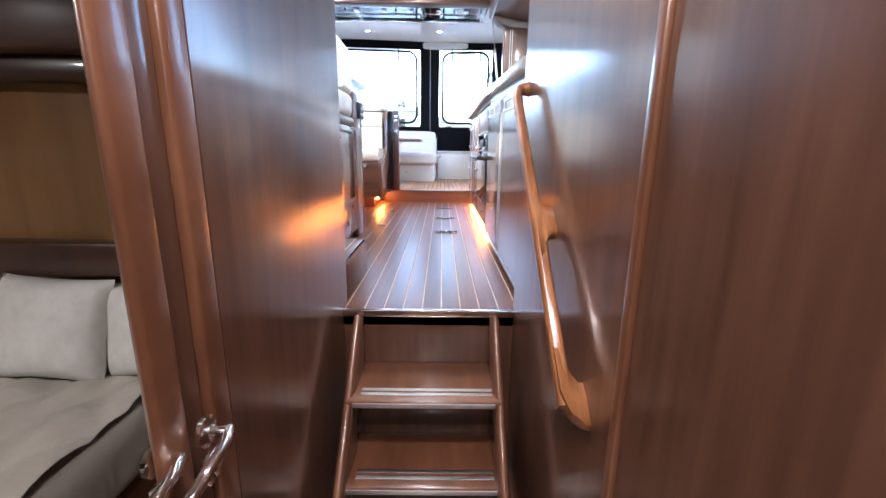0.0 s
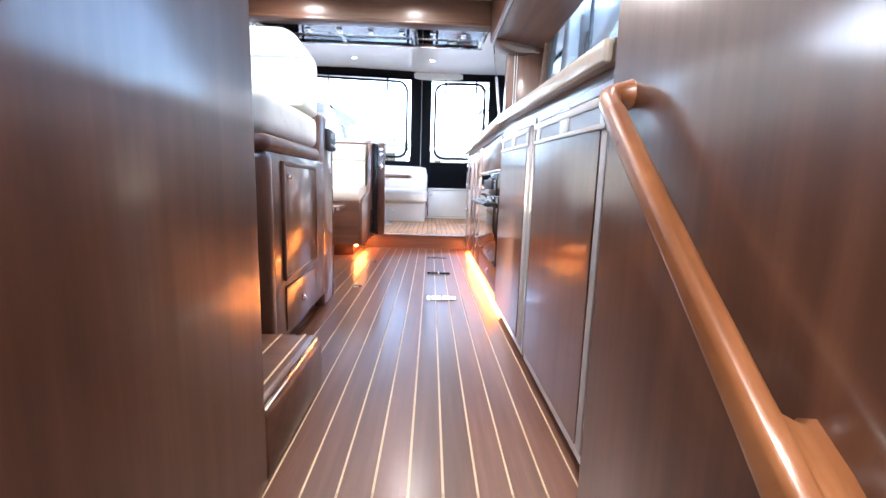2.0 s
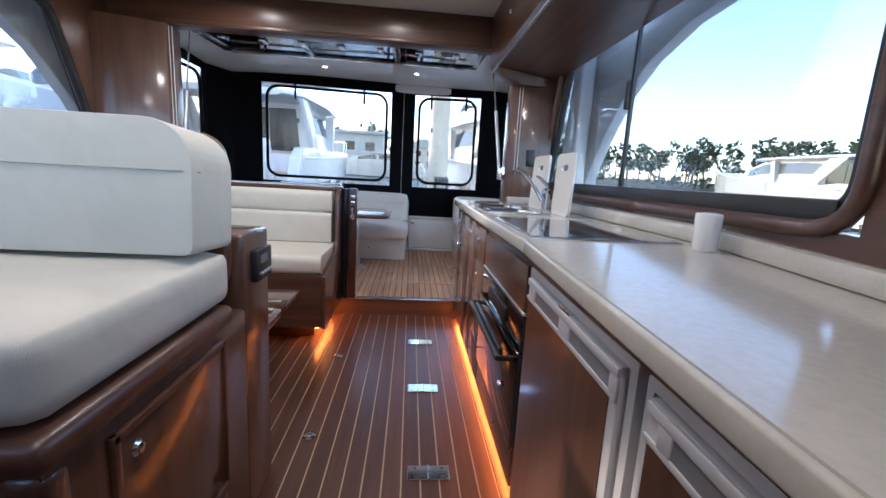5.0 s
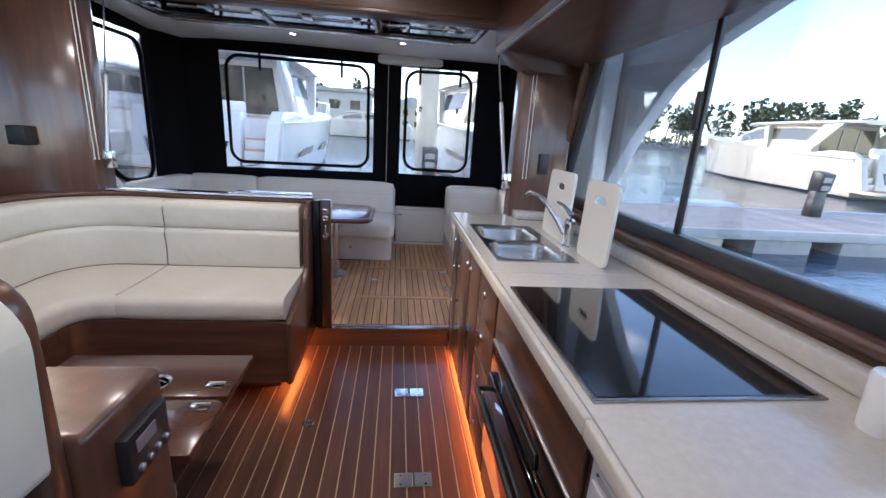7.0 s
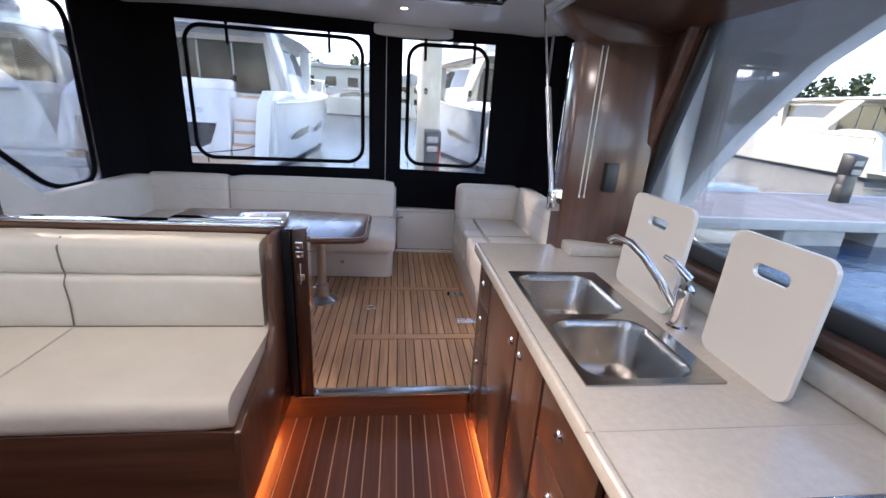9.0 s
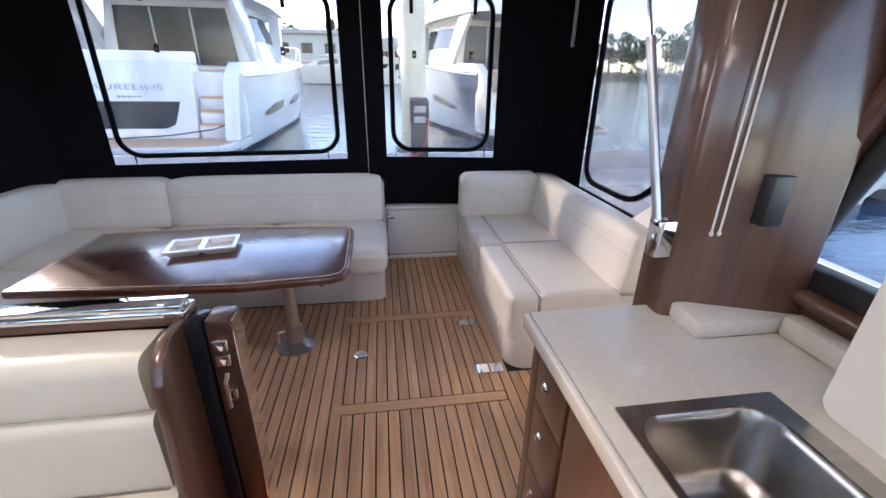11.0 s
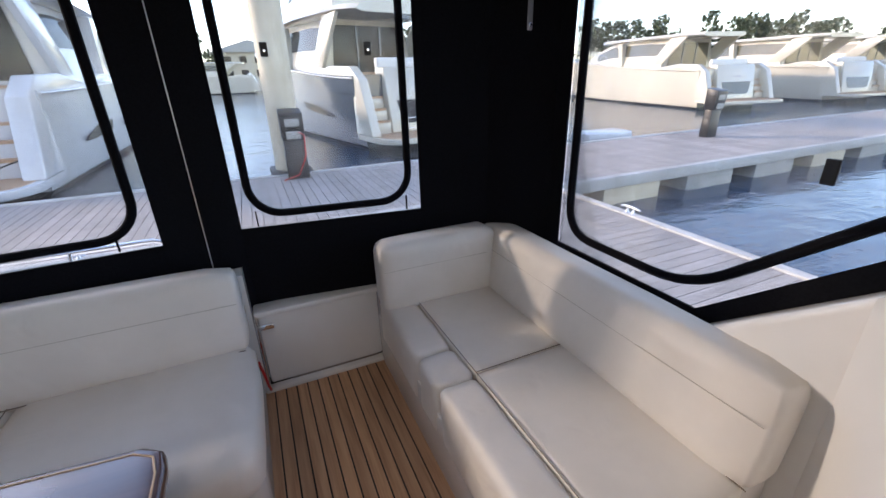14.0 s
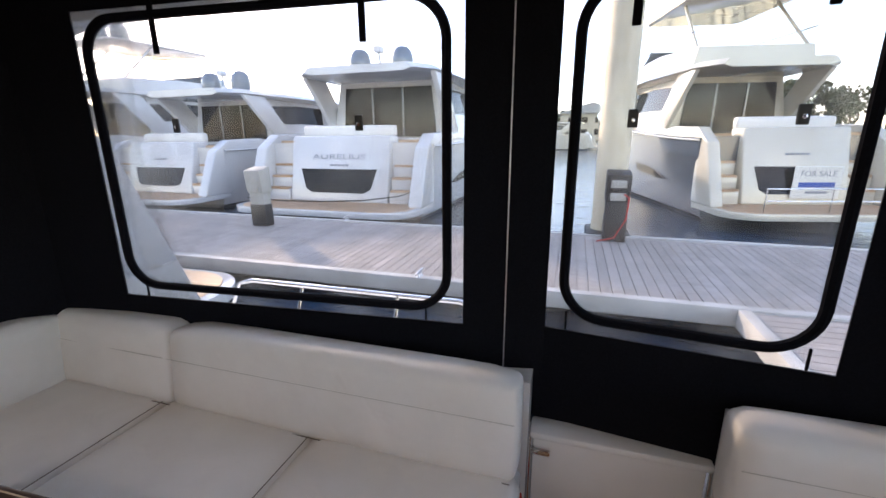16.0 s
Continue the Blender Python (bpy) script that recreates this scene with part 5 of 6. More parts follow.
oven = thing("oven", "black built-in oven in a mahogany housing", "oven", (0.9, 3.6, 0.3))
OY0, OY1 = 3.32, 4.02
part("housing", box(GX + 0.01, 1.3, OY0, OY1, 0.06, 0.815), WOOD_V, oven)
part("top_panel", box(GX - 0.004, GX + 0.01, OY0 + 0.015, OY1 - 0.015, 0.655, 0.8, 0.004), WOOD_Y, oven, "mahogany drop-front panel", 40)
part("panel_trim", box(GX - 0.008, GX + 0.004, OY0 + 0.01, OY1 - 0.01, 0.645, 0.655, 0.003), ALU, oven, "", 40)
part("fascia", box(GX - 0.006, GX + 0.01, OY0 + 0.012, OY1 - 0.012, 0.53, 0.64, 0.004), BLACK_GLASS, oven, "black glass control strip", 40)
dr = part("oven_door", box(GX - 0.012, GX + 0.01, OY0 + 0.012, OY1 - 0.012, 0.2, 0.525, 0.004), BLACK_GLASS, oven, "black glass door", 40)
part("handle", tube([(GX - 0.012, OY0 + 0.06, 0.49), (GX - 0.06, OY0 + 0.06, 0.49), (GX - 0.06, OY1 - 0.06, 0.49), (GX - 0.012, OY1 - 0.06, 0.49)], 0.01, 8), BLACK, dr, "black bar handle", 40)
part("knob_row", box(GX - 0.016, GX - 0.006, OY0 + 0.2, OY1 - 0.2, 0.56, 0.61, 0.004), BLACK, oven, "black control display", 40)
part("handle_face", box(GX - 0.05, GX - 0.035, OY0 + 0.1, OY1 - 0.1, 0.475, 0.505, 0.004), BLACK, dr, "", 40)
part("lower_panel", box(GX - 0.004, GX + 0.01, OY0 + 0.012, OY1 - 0.012, 0.07, 0.19, 0.004), WOOD_Y, oven, "mahogany kick drawer", 40)
knob(oven, GX - 0.004, 3.6, 0.13)


def unit(y0, y1, splits, knob_y=None, label="mahogany galley cabinet with chrome knobs"):
    u = thing("galley_cabinet", label, "cabinet", (1.0, (y0 + y1) / 2, 0.06), group="galley cabinets")
    part("body", box(GX + 0.012, 1.3, y0, y1, 0.06, 0.715), WOOD_V, u)
    part("rail", box(GX + 0.012, 0.772, y0, y1, 0.715, 0.815), WOOD_V, u)
    for a, b in splits:
        f = part("door" if knob_y else "drawer_front", box(GX - 0.004, GX + 0.012, y0 + 0.004, y1 - 0.004, a, b, 0.005), WOOD_V, u, "", 40)
        knob(f, GX - 0.004, knob_y or (y0 + y1) / 2 + 0.02, b - 0.07)


unit(4.025, 4.32, ((0.07, 0.24), (0.245, 0.455), (0.46, 0.63), (0.635, 0.81)))
unit(4.325, 4.545, ((0.07, 0.81),), 4.505)
unit(4.55, 4.92, ((0.07, 0.81),), 4.59)
unit(4.925, 5.098, ((0.07, 0.44), (0.445, 0.65), (0.655, 0.81)))

# ---- windows of the saloon ----
def frame_loop(pts, x, rad):
    return tube([(x, y, z) for y, z in pts], rad, 10, True)


w1 = tagged(thing("window_1", "dark-framed sliding galley window with rounded mahogany surround", "window", (SX, 4.0, 0.98)), kind="structure")
loop = soft_corners([(2.995, 1.0), (2.995, 1.84), (4.82, 1.84), (5.1, 1.0)], 0.1)
part("surround", frame_loop(soft_corners([(2.965, 0.972), (2.965, 1.86), (4.84, 1.86), (5.13, 0.972)], 0.12), SX - 0.004, 0.022), WOOD_Y, w1, "rounded mahogany surround", 60)
part("window_frame", frame_loop(soft_corners([(3.0, 1.012), (3.0, 1.83), (4.8, 1.83), (5.08, 1.012)], 0.08), SX + 0.03, 0.024), BLACK, w1, "black aluminium frame", 60)
part("bottom_rail", box(SX + 0.0, SX + 0.05, 3.02, 5.08, 0.97, 1.042, 0.006), BLACK, w1, "black bottom rail", 40)
part("mullion", box(SX + 0.026, SX + 0.04, 4.033, 4.058, 1.0, 1.84, 0.003), BLACK, w1, "black meeting stile", 40)
part("mullion", box(SX + 0.014, SX + 0.024, 4.018, 4.03, 1.02, 1.84, 0.002), BLACK, w1, "", 40)
for y0, pts in ((0, [(3.0, 1.02), (3.0, 1.84), (4.03, 1.84), (4.03, 1.02)]), (1, [(4.04, 1.02), (4.04, 1.84), (4.81, 1.84), (5.09, 1.02)])):
    p = part("pane", prism(pts, "x", SX + 0.022 + 0.012 * y0, SX + 0.026 + 0.012 * y0), GLASS, w1, "clear glass pane")
    p.visible_shadow = False
part("latch", box(SX + 0.0, SX + 0.02, 4.025, 4.05, 1.38, 1.5, 0.004), BLACK, w1, "", 40)
w2 = tagged(thing("window_2", "black-framed port saloon window", "window", (-1.56, 3.5, 1.0)), kind="structure")
part("window_frame", frame_loop(soft_corners([(2.32, 1.02), (2.32, 1.84), (4.72, 1.84), (5.05, 1.02)], 0.1), -1.56, 0.024), BLACK, w2, "black aluminium frame", 60)
p = part("pane", prism([(2.3, 1.0), (2.3, 1.86), (4.74, 1.86), (5.08, 1.0)], "x", -1.592, -1.588), GLASS, w2, "clear glass pane")
p.visible_shadow = False
part("mullion", box(-1.6, -1.57, 3.3, 3.34, 1.0, 1.86, 0.004), BLACK, w2, "", 40)

# overhead lockers over the galley window
loc = thing("overhead_locker", "mahogany overhead locker above the galley window", "locker", (1.15, 4.0, 1.75))
part("front", prism([(0.93, 1.765), (0.95, 1.765), (0.95, CEIL_Z), (0.915, CEIL_Z), (0.915, 1.79)], "y", 3.0, 5.165, 0.004), WOOD_Y, loc, "mahogany locker front", 40)
part("bottom", prism([(0.95, 1.765), (SX, 1.70), (SX, 1.72), (0.95, 1.785)], "y", 3.0, 5.165), WOOD_Y, loc, "mahogany locker underside")
part("edge_light", box(0.925, 0.94, 3.0, 5.16, 1.757, 1.765, 0.002), ALU, loc, "pale edge trim")
part("corner_block", prism([(0.93, 1.77), (1.0, 1.7), (1.11, 1.66), (SX, 1.66), (SX, 1.8), (0.93, 1.8)], "y", 5.0, 5.165, 0.01), WOOD_X, loc, "shaped mahogany end block", 40)
knob(loc, 0.915, 4.6, 1.95)

# sockets, blinds cords
def socket(x, y, z, axis=-1):
    s2 = thing("power_outlet", "black double power outlet on the mahogany wall", "outlet", (x, y, z), group="black outlets")
    part("plate", box(x - 0.008, x, y - 0.062, y + 0.062, z - 0.04, z + 0.04, 0.004), BLACK, s2, "", 40)
    for k in (-1, 1):
        for q in range(3):
            a = radians(90 + 120 * q)
            part("slot", box(x - 0.0092, x - 0.0078, y + k * 0.035 + 0.009 * math.cos(a) - 0.002, y + k * 0.035 + 0.009 * math.cos(a) + 0.002, z - 0.012 + 0.009 * math.sin(a) - 0.005, z - 0.012 + 0.009 * math.sin(a) + 0.005), RUBBER, s2)
        part("switch", box(x - 0.011, x - 0.008, y + k * 0.018 - 0.006, y + k * 0.018 + 0.006, z + 0.012, z + 0.03, 0.002), BLACK, s2)


socket(SX, 2.83, 0.997)
so = thing("wall_switch", "black switch plate on the mahogany pillar", "switch", (1.22, 5.1, 1.2), group="black outlets")
part("plate", box(1.19, 1.24, 5.018, 5.055, 1.14, 1.25, 0.004), BLACK, so, "", 40)
so = thing("wall_switch", "black switch plate on the mahogany pillar", "switch", (-1.5, 4.98, 1.2), group="black outlets")
part("plate", box(-1.45, -1.37, 4.99, 5.06, 1.15, 1.24, 0.004), BLACK, so, "", 40)


def cords(x, y, z0, z1, n=2, step=0.012, along="y"):
    c = thing("blind_cord", "pale beaded blind cord hanging by the window", "cord", (x, y, z0), group="blind cords")
    for k in range(n):
        xx, yy = (x + step * k, y) if along == "x" else (x, y + step * k)
        part("cord", tube([(xx, yy, z1), (xx, yy, z0 + 0.02)], 0.0025, 6), WHITE_PLASTIC, c)
        part("bead", lathe([(0.002, -0.006), (0.005, 0), (0.002, 0.008)], (xx, yy, z0 + 0.012), "z", 8), WHITE_PLASTIC, c)


cords(SX - 0.02, 2.79, 1.1, 1.75, 4)
cords(1.115, 5.062, 1.1, 1.66, 2, 0.02, "x")
cords(-1.16, 5.12, 1.08, 1.88, 2, 0.02, "x")

# floor fittings in the saloon
for x, y in ((0.51, 3.48), (0.505, 4.07), (0.503, 4.64)):
    hinge(x, y, 0.002)
for x, y in ((0.045, 3.69), (0.035, 4.415)):
    flush_ring("floor_ring", x, y, 0.002, 0.026)

# ---- stairs and handrail ----
stairs = thing("stairs", "steep mahogany steps with metal anti-slip strips", "stairs", (0.44, 1.9, LOW))
for z, y0, y1 in ((-0.2, 1.86, 2.1), (-0.4, 1.745, 1.98), (-0.58, 1.6, 1.86)):
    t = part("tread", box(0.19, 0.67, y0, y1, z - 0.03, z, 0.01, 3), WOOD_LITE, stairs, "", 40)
    for k in (0.03, 0.055):
        part("grip_strip", box(0.235, 0.64, y0 + k, y0 + k + 0.012, z, z + 0.003, 0.001), ALU, t, "ribbed metal grip strip")
    part("nose_strip", box(0.215, 0.645, y0 - 0.003, y0 + 0.003, z - 0.022, z - 0.008, 0.001), ALU, t)
for x in (0.2, 0.66):
    part("stringer", prism([(2.09, -0.02), (2.06, -0.02), (1.5, LOW), (1.75, LOW), (2.09, -0.2)], "x", x - 0.016, x + 0.016, 0.008), WOOD_V, stairs, "rounded mahogany side board", 40)
    part("edge_bead", tube([(x, 2.06, -0.012), (x, 1.5, LOW)], 0.012, 10), WOOD_LITE, stairs, "", 60)
hr = thing("handrail", "solid mahogany double-loop handrail on the corridor wall", "handrail", (0.72, 1.6, 0.4))
RY, RZ = 0.78, 0.625   # the rail's run in the side view


def rail_web(rows, thick=0.016):
    """A flared block between rail and wall: (x, y, z, half length) per section."""
    return loft([[(x, y + RY * a * h - RZ * c, z + RZ * a * h + RY * c) for a, c in ((-1, 0), (-0.85, thick), (0, thick * 1.15), (0.85, thick), (1, 0), (0.85, -thick), (0, -thick * 1.15), (-0.85, -thick))] for x, y, z, h in rows])


WX = 0.731   # face of the wall
bar_pts = [(0.692, y, 0.12 + 0.9 * (y - 1.4)) for y in (1.385, 1.44, 1.52, 1.58, 1.625, 1.67, 1.715, 1.8, 1.9, 2.02)]
part("bar", loft([[Vector(c) + Vector((a, 0.62 * e, -0.76 * e)) for a, e in rounded(-0.013, 0.013, -h * 0.78, h * 0.78, 0.0095, 4)] for c, h in zip(bar_pts, (0.022, 0.021, 0.019, 0.019, 0.022, 0.026, 0.022, 0.019, 0.019, 0.02))]), RAIL_WOOD, hr, "", 70)
part("top_turn", tube([(0.692, 1.97, 0.633), (0.692, 2.02, 0.678), (0.6935, 2.042, 0.696), (0.699, 2.056, 0.706), (0.709, 2.062, 0.711), (0.72, 2.064, 0.712), (WX + 0.003, 2.064, 0.712)], [0.0138, 0.0146, 0.015, 0.0155, 0.0165, 0.019, 0.024], 16), RAIL_WOOD, hr, "", 70)
part("foot", rail_web([(WX + 0.003, 1.402, 0.098, 0.042), (WX - 0.01, 1.4, 0.102, 0.041), (0.71, 1.402, 0.112, 0.044), (0.698, 1.408, 0.126, 0.052), (0.69, 1.418, 0.142, 0.06), (0.682, 1.428, 0.152, 0.045)]), RAIL_WOOD, hr, "", 70)
part("bracket", rail_web([(WX + 0.003, 1.692, 0.376, 0.045), (WX - 0.012, 1.687, 0.375, 0.042), (0.71, 1.682, 0.374, 0.05), (0.702, 1.677, 0.37, 0.065), (0.696, 1.674, 0.367, 0.085), (0.687, 1.672, 0.365, 0.1)]), RAIL_WOOD, hr, "", 70)

# ---- port cabin ----
bed = thing("bed", "cabin bed with a quilted taupe satin bedspread", "bed", (-1.0, 1.2, LOW))
part("base", box(-1.98, -0.3, 0.2, 1.93, LOW, -0.28), WOOD_V, bed)
part("mattress", pad(-1.98, -0.28, 0.2, 1.93, -0.3, -0.11, 0.05, 0.01), BEDSPREAD, bed, "quilted satin bedspread", 60)
qb = bmesh.new()
NQ = 90
grid = []
for i in range(NQ + 1):
    row = []
    for j in range(NQ + 1):
        x, y = -1.95 + 1.66 * i / NQ, 0.22 + 1.68 * j / NQ
        puff = 1.7 * abs(math.sin(math.pi * (x + 0.6 * y) / 0.16) * math.sin(math.pi * (x - 0.6 * y) / 0.16)) ** 0.5
        row.append(qb.verts.new((x, y, -0.108 + 0.016 * puff)))
    grid.append(row)
for i in range(NQ):
    for j in range(NQ):
        qb.faces.new((grid[i][j], grid[i + 1][j], grid[i + 1][j + 1], grid[i][j + 1]))
part("quilting", qb, BEDSPREAD, bed, "diamond-quilted satin top", 80)
def scatter(x, y, z, w, h, fat, tilt, turn, roll):
    """A stuffed square cushion: full in the middle, thin at the seam, with drawn-out corners and pull folds."""
    m = Matrix.Translation((x, y, z)) @ pose(0, 0, 0, tilt, 0, turn) @ pose(0, 0, 0, 0, roll, 0)
    bm, n = bmesh.new(), 22
    faces = []
    for sgn in (-1, 1):
        rows = []
        for i in range(n + 1):
            row = []
            for j in range(n + 1):
                u, v = 2 * i / n - 1, 2 * j / n - 1
                pull = 1 - 0.06 * (1 - v * v) * abs(u) ** 3, 1 - 0.06 * (1 - u * u) * abs(v) ** 3
                t = fat * max(0.0, (1 - u ** 4) * (1 - v ** 4)) ** 0.55
                t += 0.006 * math.sin(26 * v + 9 * u) * max(0.0, u - 0.35) * (1 - abs(u))
                t += 0.006 * noise.noise(Vector((u * 2.3 + x * 7, v * 2.3, sgn)))  * (1 - u * u) * (1 - v * v)
                row.append(bm.verts.new(m @ Vector((u * w / 2 * pull[0], sgn * t, h / 2 + v * h / 2 * pull[1]))))
            rows.append(row)
        for i in range(n):
            for j in range(n):
                bm.faces.new((rows[i][j], rows[i + 1][j], rows[i + 1][j + 1], rows[i][j + 1]))
    bmesh.ops.remove_doubles(bm, verts=bm.verts, dist=1e-4)
    bmesh.ops.recalc_face_normals(bm, faces=bm.faces)
    return single("scatter_cushion", bm, PILLOW, "pale grey linen scatter cushion propped on the bed", "cushion", 60, "bed cushions")


scatter(-0.605, 1.79, -0.1, 0.315, 0.29, 0.055, -16, 0, 3)
scatter(-0.3, 1.815, -0.1, 0.32, 0.27, 0.06, -14, -4, -3)
for x, y in ((0.152, 1.26), (0.118, 1.205)):
    h = thing("door_handle", "chrome lever handle on the mahogany cabin door", "door handle", (x, y, 0.14), group="chrome door handles")
    part("rose", lathe([(0.022, 0), (0.022, 0.006), (0.015, 0.01)], (x, y, 0.15), "x", 16), CHROME, h, "", 40)
    part("lever", tube([(x + 0.005, y, 0.15), (x + 0.035, y, 0.152), (x + 0.042, y - 0.025, 0.15), (x + 0.04, y - 0.08, 0.14), (x + 0.03, y - 0.1, 0.12)], 0.008, 10), CHROME, h, "", 60)
    part("escutcheon", box(x - 0.002, x + 0.008, y - 0.014, y + 0.014, 0.07, 0.115, 0.003), CHROME, h, "", 40)

# ---- outside: level of the harbour ----
OUT = Matrix.Translation((0, 8, 0)) @ pose(0, 0, 0, 0.9) @ Matrix.Translation((0, -8, 0))
WZ, DK = -0.95, -0.42
wb = bmesh.new()
for q in ((-900, -700), (900, -700), (900, 900), (-900, 900)):
    wb.verts.new((*q, WZ))
wb.faces.new(wb.verts[:])
water = setting("water", wb, WATER, "rippled blue-grey harbour water", category="water")
water.matrix_basis = OUT


def outside(ob):
    ob.matrix_basis = OUT
    return ob


DY0, DY1 = 11.3, 14.5
main_dock = outside(setting("pavement_main_dock", box(-45, 60, DY0, DY1, DK - 0.16, DK - 0.03), CONCRETE, "floating main dock with weathered boards", category="dock"))
finger = outside(setting("pavement_finger_dock", box(2.5, 5.1, -6, DY0, DK - 0.16, DK - 0.03), CONCRETE, "floating finger dock beside the boat", category="dock"))
for name, a in (("trim_dock_edge", (-45, 60, DY0 - 0.14, DY0, DK - 0.2, DK + 0.03)), ("trim_dock_far_edge", (-45, 60, DY1, DY1 + 0.14, DK - 0.2, DK + 0.03)), ("trim_finger_edge", (5.1, 5.24, -6, DY0 - 0.14, DK - 0.2, DK + 0.03)), ("trim_finger_inner_edge", (2.36, 2.5, -6, DY0 - 0.14, DK - 0.2, DK + 0.03))):
    outside(setting(name, box(*a, 0.02), DOCK_EDGE, "pale rubbing strip along the dock", 30, "trim"))
for k in range(22):
    x = 6.4 + 2.3 * k
    fl_ = single("dock_float", box(x, x + 1.5, DY0 - 0.1, DY1, WZ - 0.3, DK - 0.2, 0.05), CONCRETE if k % 3 else PILE, "concrete float under the dock", "dock float", 30, "dock floats")
    fl_.matrix_basis = OUT


def hull_section(b, sheer, deep=-0.5):
    return [(-b, sheer), (-b * 0.97, sheer * 0.55), (-b * 0.86, 0.12), (-b * 0.6, deep * 0.5), (0, deep), (b * 0.6, deep * 0.5), (b * 0.86, 0.12), (b * 0.97, sheer * 0.55), (b, sheer), (b * 0.9, sheer + 0.02), (0, sheer + 0.08), (-b * 0.9, sheer + 0.02)]


def yacht(name, label, m, L, B, fb, rise, hull, body, top_z, fly=False, glass=None, letter=None, group="moored motor yachts", domes=True, hull_glass=((0.13, 0.27), (0.36, 0.46))):
    glass = glass or TINTED
    yt = thing(name, label, "motor yacht", m=m, group=group)
    def beam(t):
        return B / 2 * (0.96 + 0.04 * min(1, t * 4)) * max(0.015, 1 - max(0.0, (t - 0.42) / 0.58) ** 2.3)
    def sheer(t):
        return fb + rise * t ** 1.6
    st = [k / 18 for k in range(19)]
    part("hull", loft([[(x, t * L + (z * 0.28 * t ** 3), z) for x, z in hull_section(beam(t), sheer(t))] for t in st]), hull, yt, "", 35)
    part("boot_stripe", loft([[(x * 1.006, t * L + 0.02 * t, z) for x, z in ((-beam(t) * 0.868, 0.13), (-beam(t) * 0.83, 0.0), (beam(t) * 0.83, 0.0), (beam(t) * 0.868, 0.13))] for t in st]), ANTIFOUL, yt, "", 35)
    part("rub_rail", tube([(beam(t) + 0.02, t * L + sheer(t) * 0.28 * t ** 3, sheer(t) - 0.06) for t in st], 0.035, 6), body, yt, "", 60)
    part("rub_rail", tube([(-beam(t) - 0.02, t * L + sheer(t) * 0.28 * t ** 3, sheer(t) - 0.06) for t in st], 0.035, 6), body, yt, "", 60)
    for s in (-1, 1):
        for ta, tb in hull_glass:
            part("hull_window", loft([[(s * (beam(t) * 0.965 + 0.014), t * L + z, z * w + sheer(t) * q) for z in (-0.2, 0.2)] + [(s * (beam(t) * 0.965 - 0.05), t * L + z, z * w + sheer(t) * q) for z in (0.2, -0.2)] for t, w, q in ((ta, 0.3, 0.44), (ta + 0.3 * (tb - ta), 0.75, 0.47), (tb, 1.0, 0.52))]), glass, yt)
    # swim platform and transom
    part("swim_platform", prism(rounded(-B * 0.47, B * 0.47, -2.0, 0.1, [0.8, 0.8, 0.05, 0.05], 8), "z", 0.4, 0.56, 0.04), body, yt, "", 40)
    part("platform_deck", prism(rounded(-B * 0.44, B * 0.44, -1.9, -0.05, [0.75, 0.75, 0.05, 0.05], 8), "z", 0.56, 0.572), TEAK_X, yt, "teak planked platform")
    part("transom", prism([(-0.55, 0.56), (-0.12, fb + 0.25), (0.5, fb + 0.25), (0.5, 0.56)], "x", -B * 0.27, B * 0.27, 0.06, 3), body, yt, "", 40)
    def on_transom(u, v, d=0.012):
        """A point of the sloping transom face: u across, v from its foot 0 to its top 1."""
        return Vector((u, -0.55 + 0.43 * v, 0.56 + (fb - 0.31) * v)) + Vector((0, -0.97, 0.22)) * d
    gl_ = [(-0.21, 0.5), (0.21, 0.5), (0.18, 0.2), (0.14, 0.14), (-0.14, 0.14), (-0.18, 0.2)]
    bm = loft([[on_transom(u * B, v, d) for u, v in gl_] for d in (-0.02, 0.015)])
    part("garage_window", bm, glass, yt, "dark glazed garage panel")
    if letter:
        lm = text_mesh(letter, 0.36)
        slope = math.atan2(fb - 0.31, 0.43)
        mm = Matrix.Translation(on_transom(0, 0.68, 0.012)) @ Matrix.Rotation(slope, 4, "X") @ Matrix.Diagonal((1.15, 0.6, 1, 1))
        bmesh.ops.transform(lm, matrix=mm, verts=lm.verts)
        part("lettering", lm, LETTER_GREY, yt, "boat name in grey letters")
    bm = bmesh.new()
    for k in range(5):
        p = on_transom(-0.28 + 0.13 * k, 0.56 if letter else 0.66, 0.01)
        box(p.x, p.x + 0.09, p.y - 0.006, p.y + 0.006, p.z - 0.03, p.z + 0.03, 0, 2, bm)
    part("small_lettering", bm, LETTER_GREY, yt)
    for s in (-1, 1):
        x0, x1 = s * B * 0.28, s * B * 0.40
        for k in range(5):
            t = part("stair_tread", box(min(x0, x1), max(x0, x1), -0.5 + 0.2 * k, 0.6, 0.56 + (fb - 0.5) * k / 5, 0.56 + (fb - 0.5) * (k + 1) / 5, 0.015), body, yt, "", 40)
            part("teak_pad", box(min(x0, x1) + 0.03, max(x0, x1) - 0.03, -0.52 + 0.2 * k, -0.3 + 0.2 * k, 0.545 + (fb - 0.5) * (k + 1) / 5, 0.61 + (fb - 0.5) * (k + 1) / 5), TEAK_X, t)
        xo = s * B * 0.472
        part("quarter", prism([(-1.0, 0.56), (-0.35, fb - 0.1), (0.3, fb + 0.3), (1.8, fb + 0.34), (3.6, fb + 0.1), (3.4, fb - 0.05), (0.2, fb - 0.1), (0.15, 0.56)], "x", min(s * B * 0.405, xo), max(s * B * 0.405, xo), 0.05, 3), body, yt, "", 40)
    part("cockpit_sofa", box(-B * 0.26, B * 0.26, 0.35, 0.6, fb + 0.2, fb + 0.55, 0.08, 3), LEATHER_OUT, yt, "", 40)
    # deckhouse
    z0 = fb + 0.05
